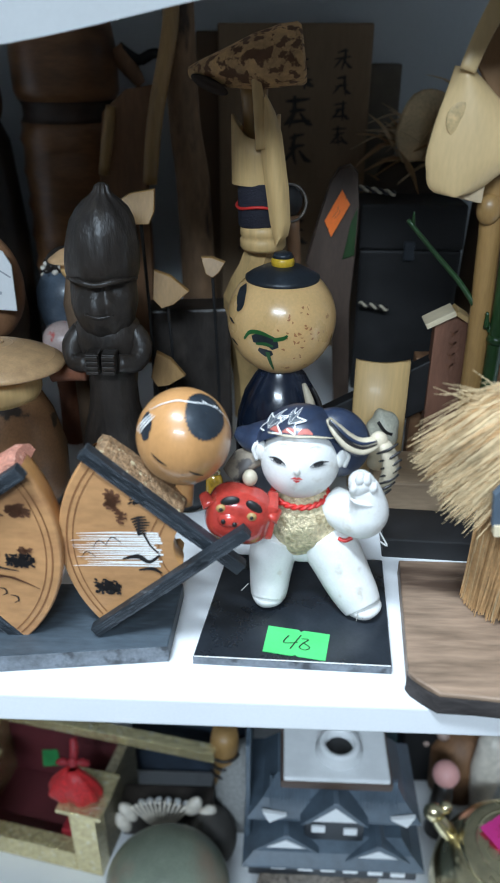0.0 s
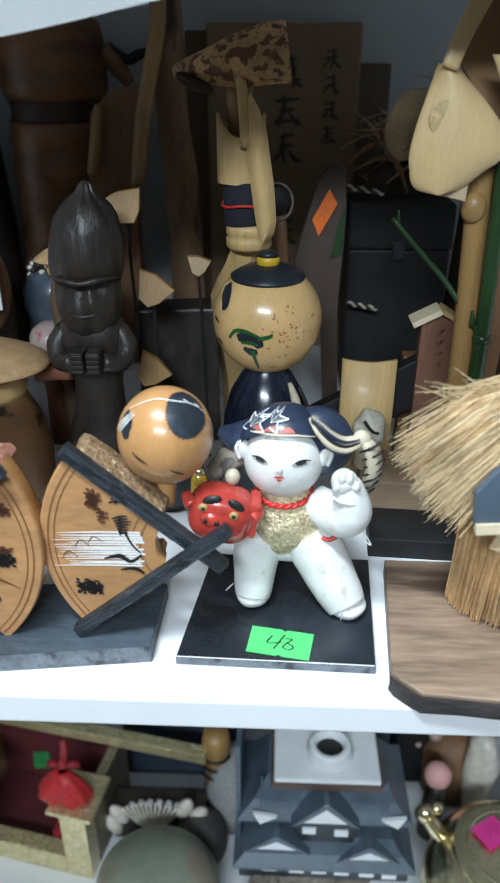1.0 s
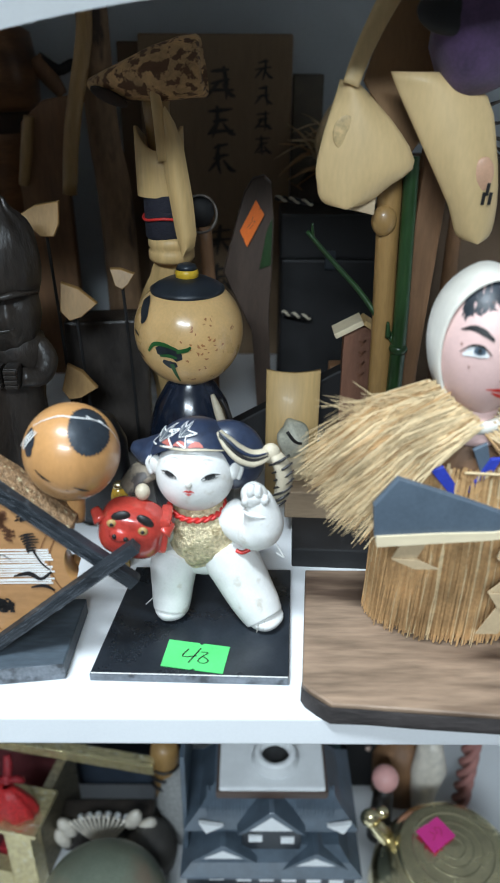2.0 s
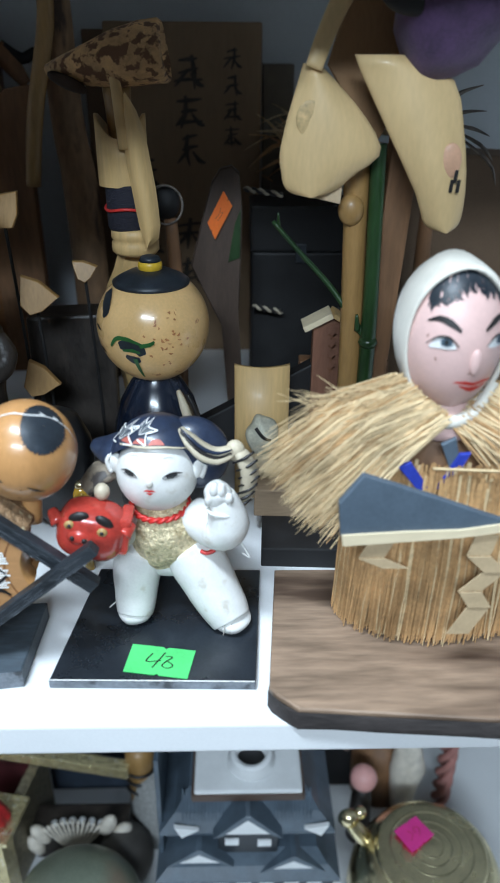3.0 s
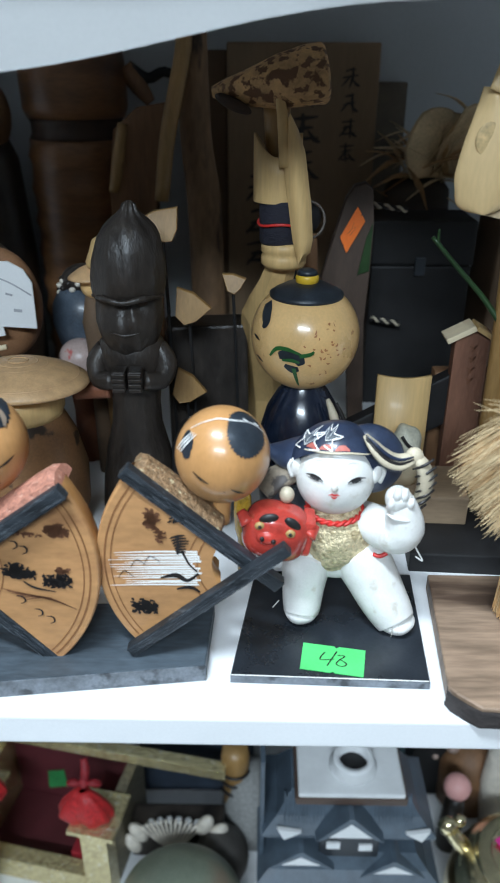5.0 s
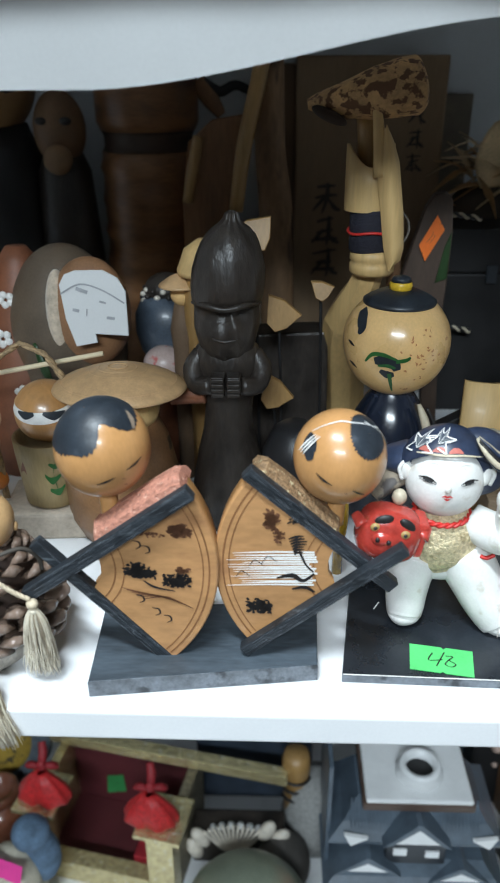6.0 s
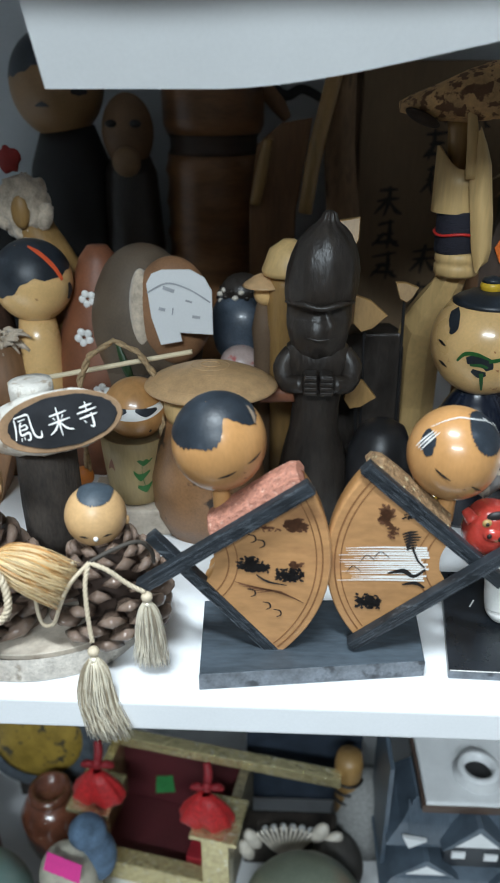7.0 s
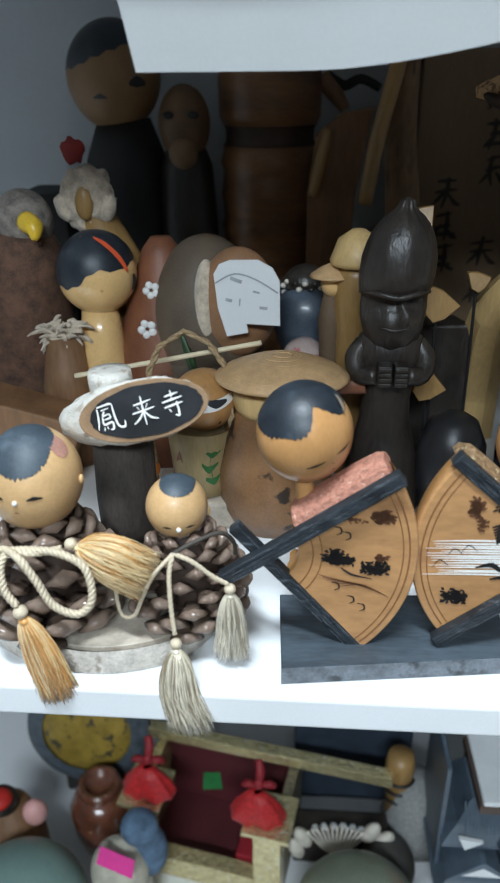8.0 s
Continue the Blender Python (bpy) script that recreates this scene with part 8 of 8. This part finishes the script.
def gold_box():
    """A small gilt chest with a red lining, its lid tilted back."""
    rot = turn(0, 0, -11)
    o = Vector((-0.212, 0.500, LOW + 0.0005))
    t = thing("gilt_chest", o, "open gold foil chest with maroon lining and red tassels", "chest")

    def bar(name, a, b, m, label="", r2=None, bv=0.0012):
        a, b = Vector(a), Vector(b)
        mid = o + rot @ ((a + b) / 2)
        h = (b - a) / 2
        g = M()
        g.box(mid - h, mid + h, m, bv, rot=(rot @ r2) if r2 else rot)
        return g.make(name, t, label=label)

    # frame standing up, seen from the front: two posts, rail below, rail above
    bar("post", (-0.085, -0.048, 0), (-0.062, -0.030, 0.088), GOLDFOIL)
    bar("post", (0.036, -0.048, 0), (0.062, -0.030, 0.088), GOLDFOIL)
    bar("rail", (-0.062, -0.048, 0), (0.036, -0.032, 0.026), GOLDFOIL)
    # this side's shade is put into its colour: a darker copy of the foil
    bar("side_panel", (0.052, -0.030, 0), (0.062, 0.050, 0.088), mat("shaded_foil", (0.22, 0.19, 0.13), 0.5, metal=0.5, var=0.4, scale=240, bump=0.8))
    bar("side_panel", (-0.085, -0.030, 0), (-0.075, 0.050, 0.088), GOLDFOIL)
    bar("lining", (-0.075, 0.040, 0.002), (0.052, 0.050, 0.082), MAROON, "deep maroon lining")
    bar("floor_panel", (-0.075, -0.032, 0.002), (0.052, 0.040, 0.008), MAROON)
    bar("lining_strip", (0.014, -0.030, 0.008), (0.036, 0.038, 0.030), mat("bright_maroon", (0.30, 0.012, 0.022), 0.6), "brighter red lining strip")
    bar("top_plate", (-0.094, -0.052, 0.088), (-0.052, -0.004, 0.093), GOLDFOIL)
    bar("top_plate", (0.026, -0.052, 0.088), (0.070, -0.004, 0.093), GOLDFOIL)
    bar("lid_edge", (-0.110, 0.030, 0.090), (0.152, 0.043, 0.102), GOLDFOIL, "long gold edge of the lid")
    KNOTRED = mat("dark_red_cord", (0.27, 0.014, 0.02), 0.6, var=0.3, scale=300, bump=0.4)
    for cx in (-0.069, 0.037):
        g = M()
        for q, (dx, lean2) in enumerate(((-0.0085, -0.003), (0.0085, 0.004))):
            base = o + rot @ Vector((cx + dx, -0.031, 0))
            rows = []
            for rr, z in ((0.0165, 0.0930), (0.0178, 0.0965), (0.0158, 0.106), (0.0105, 0.1165), (0.0050, 0.1235)):
                rows.append([base + Vector((rr * math.cos(w) * (1 + 0.05 * math.sin(9 * w + q)) - dx * (z - 0.0935) * 28, rr * 0.8 * math.sin(w) * (1 + 0.05 * math.sin(7 * w)), z + 0.0012 * math.sin(5 * w) * (rr > 0.012))) for w in [2 * math.pi * j / 48 for j in range(48)]])
            g.grid(rows, REDCORD, wrap=True, caps=True)
        fringe = g.make("tassel", t, label="red silk tassel")
        c = o + rot @ Vector((cx, -0.027, 0.128))
        k2 = M()
        for s2 in (-1, 1):
            k2.tube([c, c + Vector((s2 * 0.008, -0.003, 0.006)), c + Vector((s2 * 0.014, 0.0, 0.001)), c + Vector((s2 * 0.008, 0.002, -0.003)), c], [0.002, 0.0034, 0.0030, 0.0030, 0.002], KNOTRED, 10, 4, flat=0.6)
        k2.ball(c + Vector((0, -0.002, 0.003)), (0.0045, 0.004, 0.006), KNOTRED, seg=16, rings=12)
        k2.tube([c + Vector((0, 0, 0.004)), c + Vector((0.001, 0.004, 0.013)), c + Vector((-0.001, 0.010, 0.020))], [0.004, 0.0042, 0.0035], KNOTRED, 10)
        k2.make("knot", fringe, label="dark red cord knot")
    price_label("green_price_label", [o + rot @ Vector(p) for p in ((-0.040, 0.0392, 0.044), (-0.022, 0.0392, 0.050), (-0.020, 0.0392, 0.026), (-0.042, 0.0392, 0.018))],
                mat("shaded_green_label", (0.03, 0.22, 0.06), 0.6), "small green paper price label on the maroon lining", [[(0.3, 0.3), (0.6, 0.6)]], INK)


gold_box()


def brass_kettle():
    c = Vector((0.2095, 0.422, LOW))
    t = thing("brass_kettle", c, "round polished brass kettle with ringed lid and pink label", "kettle")
    M().lathe([(0.040, LOW), (0.058, LOW + 0.008), (0.068, LOW + 0.035), (0.066, LOW + 0.062), (0.056, LOW + 0.085), (0.046, LOW + 0.094)], BRASS, (c.x, c.y, 0), 56).make("body", t)
    M().lathe([(0.0470, LOW + 0.094), (0.0480, LOW + 0.0965), (0.0440, LOW + 0.0985)] + [(0.040 - 0.0005 * k, LOW + 0.0988 + 0.00005 * k + (0.0007 if k in (10, 11, 30, 31, 46, 47, 60, 61) else 0)) for k in range(79)], BRASS, (c.x, c.y, 0), 64).make("lid", t)
    g = M()
    g.tube([(c.x - 0.050, c.y + 0.020, LOW + 0.082), (c.x - 0.060, c.y + 0.024, LOW + 0.092), (c.x - 0.066, c.y + 0.027, LOW + 0.100)], [0.0075, 0.0070, 0.0060], BRASS, 16)
    g.ball((c.x - 0.067, c.y + 0.027, LOW + 0.103), (0.0095, 0.0075, 0.0090), BRASS, seg=24, rings=16)
    g.ball((c.x - 0.057, c.y + 0.030, LOW + 0.106), (0.0060, 0.0055, 0.0060), BRASS, seg=20, rings=14)
    g.make("lug", t)
    z = LOW + 0.1034
    price_label("pink_price_label", [(c.x - 0.030, c.y + 0.014, z), (c.x - 0.008, c.y + 0.028, z), (c.x + 0.004, c.y + 0.010, z), (c.x - 0.018, c.y - 0.006, z)], PINKTAG, "pink paper price label on the brass kettle lid",
                [[(0.25, 0.35), (0.45, 0.5), (0.35, 0.7)], [(0.6, 0.3), (0.75, 0.55), (0.6, 0.7), (0.55, 0.45)]], RED)


brass_kettle()


def low_clutter():
    # round stone with a shell bracelet
    M().ball((-0.092, 0.412, -0.4130), (0.055, 0.050, 0.0455), GREENGREY, seg=48, rings=32).make("round_gourd", label="large smooth grey-green round gourd", category="gourd")
    g = thing("shell_bracelet", (-0.100, 0.485, LOW), "bracelet of ribbed sea shells and clear beads", "bracelet")
    p = Vector((-0.108, 0.482, -0.4380))
    for j in range(13):
        b = radians(52 + 76 * j / 12)
        M().tube([p, p + Vector((0.020 * math.cos(b), -0.005, 0.020 * math.sin(b))), p + Vector((0.046 * math.cos(b), -0.003, 0.046 * math.sin(b)))], [0.0006, 0.0011, 0.0014], SEASHELL, 8, 3).make("shell_rib", g)
    for x, z, ry in ((-0.140, -0.428, -30), (-0.0760, -0.4160, 25), (-0.0640, -0.4260, 40), (-0.146, -0.444, -20)):
        M().ball((x, 0.480, z + 0.016), (0.0075, 0.006, 0.0135), SEASHELL, rot=turn(0, ry, 0), seg=20, rings=14).make("shell", g)
    for k in range(16):
        a = radians(4 + 11.5 * k)
        M().ball((-0.106 + 0.046 * math.cos(a), 0.488, -0.4380 + 0.034 * math.sin(a)), 0.0036, CERAMIC, seg=12, rings=8).make("bead", g)
    M().box((-0.150, 0.484, LOW), (-0.058, 0.510, -0.4080), DARKWOOD, 0.004).make("stand", g, label="dark stand under the bracelet")
    # tiger-striped stick end, glass and cloth
    t = thing("striped_totem", (-0.050, 0.530, LOW), "small wooden totem with dark painted stripes", "totem")
    M().lathe([(0.012, LOW), (0.012, -0.37), (0.0135, -0.365), (0.0140, -0.352), (0.012, -0.340)], BAMBOODARK, (-0.048, 0.520, 0), 24).make("post", t)
    for k in range(3):
        M().tube([(-0.048 + 0.0142 * math.cos(a), 0.520 + 0.0142 * math.sin(a), -0.368 - 0.012 * k) for a in [math.pi * (1.1 + 0.8 * q / 8) for q in range(9)]], 0.0016, INK, 6).make("stripe", t)
    M().box((-0.1500, 0.560, LOW), (-0.0300, 0.640, -0.300), mat("dark_blue_box", (0.022, 0.032, 0.048), 0.6, var=0.3), 0.002).make("dark_box", label="dark blue box at the back of the lower shelf", category="box")
    M().ball((-0.060, 0.470, -0.430), (0.026, 0.03, 0.026), mat("dark_stone", (0.06, 0.055, 0.05), 0.6), seg=28, rings=18).make("dark_stone", label="dark rounded stone on the lower shelf", category="stone")
    M().lathe([(0.030, LOW), (0.033, LOW + 0.03), (0.024, LOW + 0.075), (0.008, LOW + 0.085)], GREYCLOTH, (-0.028, 0.520, 0), 24, wobble=0.06).make("grey_pouch", label="crumpled grey cloth pouch", category="pouch")
    # teal bowl, cloth dolls, plate at the far side
    M().ball((-0.385, 0.402, -0.408), (0.055, 0.050, 0.046), TEAL, seg=44, rings=28).make("teal_gourd", label="smooth pale teal round lidded bowl", category="bowl")
    t = thing("floral_plate", (-0.362, 0.565, LOW), "mustard plate with dark flowers standing upright", "plate")
    M().lathe([(0.001, 0.004), (0.038, 0.004), (0.046, 0.0), (0.048, -0.005), (0.046, -0.007), (0.030, -0.002), (0.001, -0.002)], MUSTARD, (-0.362, 0.545, -0.358), 48, rot=turn(78, 0, 0), sx=1.05).make("dish", t)
    M().lathe([(0.044, 0.0045), (0.052, 0.003), (0.060, 0.0), (0.062, -0.006), (0.056, -0.008), (0.044, -0.004)], mat("grey_blue_rim", (0.07, 0.085, 0.10), 0.5, var=0.4, scale=120), (-0.362, 0.546, -0.358), 48, rot=turn(78, 0, 0), sx=1.05, caps=False).make("rim", t, label="grey-blue patterned rim")
    M().box((-0.395, 0.552, LOW), (-0.330, 0.580, -0.405), DARKWOOD, 0.002).make("plate_stand", label="dark wooden stand holding the plate", category="stand")
    g = M()
    g.ball((-0.303, 0.425, -0.395), (0.026, 0.024, 0.036), TEXTILE, seg=32, rings=22)
    g.lathe([(0.028, LOW), (0.032, LOW + 0.02), (0.026, LOW + 0.05)], TEXTILE, (-0.303, 0.425, 0), 28)
    g.ball((-0.286, 0.440, -0.356), (0.017, 0.016, 0.016), DENIM, seg=28, rings=18)
    g.ball((-0.282, 0.440, -0.385), (0.020, 0.016, 0.032), DENIM, seg=24, rings=16)
    g.make("cloth_doll", label="cream printed cloth doll with faded blue cap", category="doll")
    price_label("pink_price_label", [(-0.3130, 0.4125, -0.3460), (-0.2830, 0.4075, -0.3550), (-0.2850, 0.4010, -0.3700), (-0.3165, 0.4065, -0.3610)], PINKTAG, "pink paper price label on a cloth doll", [[(0.3, 0.4), (0.5, 0.5)]], PINKTAG)
    g = M()
    g.ball((-0.425, 0.470, -0.372), (0.016, 0.014, 0.015), DARKWOOD, seg=20, rings=14)
    g.ball((-0.423, 0.462, -0.360), (0.012, 0.012, 0.008), RED, seg=18, rings=10)
    g.ball((-0.395, 0.470, -0.385), (0.012, 0.010, 0.014), PINK, seg=18, rings=12)
    g.lathe([(0.030, LOW), (0.028, LOW + 0.04), (0.016, LOW + 0.075)], BROWNWOOD, (-0.420, 0.475, 0), 24)
    g.make("small_doll", label="small dark doll with red cap", category="doll")
    t = thing("clay_jar", (-0.340, 0.500, LOW), "glossy red-brown clay jar behind a cloth doll", "jar")
    glaze = mat("glossy_red_brown", (0.13, 0.045, 0.025), 0.2, var=0.5, scale=50, bump=0.15, coat=0.6, stain=(0.35, 0.24, 0.18), amount=0.68, soft=0.05, stain_scale=90)
    M().lathe([(0.024, LOW), (0.029, LOW + 0.02), (0.031, LOW + 0.050), (0.022, LOW + 0.070)], glaze, (-0.340, 0.500, 0), 32).make("body", t)
    M().lathe([(0.0205, LOW + 0.070), (0.0215, LOW + 0.073), (0.0200, LOW + 0.079), (0.0150, LOW + 0.079), (0.0140, LOW + 0.071)], glaze, (-0.340, 0.500, 0), 32).make("rim", t)
    # behind the kettle
    g = M()
    rnd = random.Random(77)
    for k in range(70):
        g.ball((0.196 + rnd.gauss(0, 0.020), 0.560 + rnd.gauss(0, 0.006), -0.370 + rnd.gauss(0, 0.020)), rnd.uniform(0.003, 0.007), mat("shell_mix", (0.40, 0.29, 0.24), 0.5, var=0.4, scale=60) if k == 0 else g.ms[0], seg=10, rings=8)
    g.lathe([(0.030, LOW), (0.032, -0.40), (0.02, -0.375)], BROWNWOOD, (0.196, 0.562, 0), 24)
    g.make("shell_cluster", label="cluster of small brown and pink shells", category="shells", kind="stuff")
    M().ball((0.166, 0.505, -0.372), 0.013, PINK, seg=24, rings=16).make("pink_ball", label="small pink ball on a dark stand", category="ball")
    M().lathe([(0.012, LOW), (0.010, -0.40), (0.008, -0.384)], DARKWOOD, (0.166, 0.505, 0), 18).make("ball_stand", label="thin dark stand under a pink ball", category="stand")
    M().lathe([(0.010, LOW), (0.014, -0.42), (0.017, -0.385), (0.012, -0.355), (0.004, -0.345)], SEASHELL, (0.214, 0.530, 0), 24, wobble=0.12).make("sea_shell", label="upright pale sea shell", category="shell")
    g = M()
    for s in (0, 2.1, 4.2):
        g.tube([(0.258 + 0.006 * math.cos(k * 0.9 + s), 0.540 + 0.006 * math.sin(k * 0.9 + s), LOW + 0.008 * k) for k in range(18)], 0.004, mat("pink_braid", (0.34, 0.15, 0.13), 0.7, var=0.3) if s == 0 else g.ms[0], 8, 3)
    g.make("braided_cord", label="thick faded pink braided cord standing upright", category="cord")
    M().box((0.1350, 0.560, LOW), (0.1750, 0.600, -0.330), BLACKMATT, 0.002).make("black_case", label="black case at the back of the lower shelf", category="case")
    M().box((0.118, 0.590, LOW), (0.150, 0.640, -0.280), mat("teal_card", (0.12, 0.20, 0.22), 0.7, var=0.3, scale=40), 0.002).make("card_box", label="blue-green patterned card box", category="box")
    # added dark block stands in for the shaded back of this shelf
    M().box((-0.72, 0.660, LOW), (0.36, 0.735, -0.250), mat("dark_back_fill", (0.045, 0.042, 0.045), 0.7, var=0.3, scale=20), 0.002).make("dark_back_block", label="long dark block added to darken the lower shelf's back", category="crate")


low_clutter()
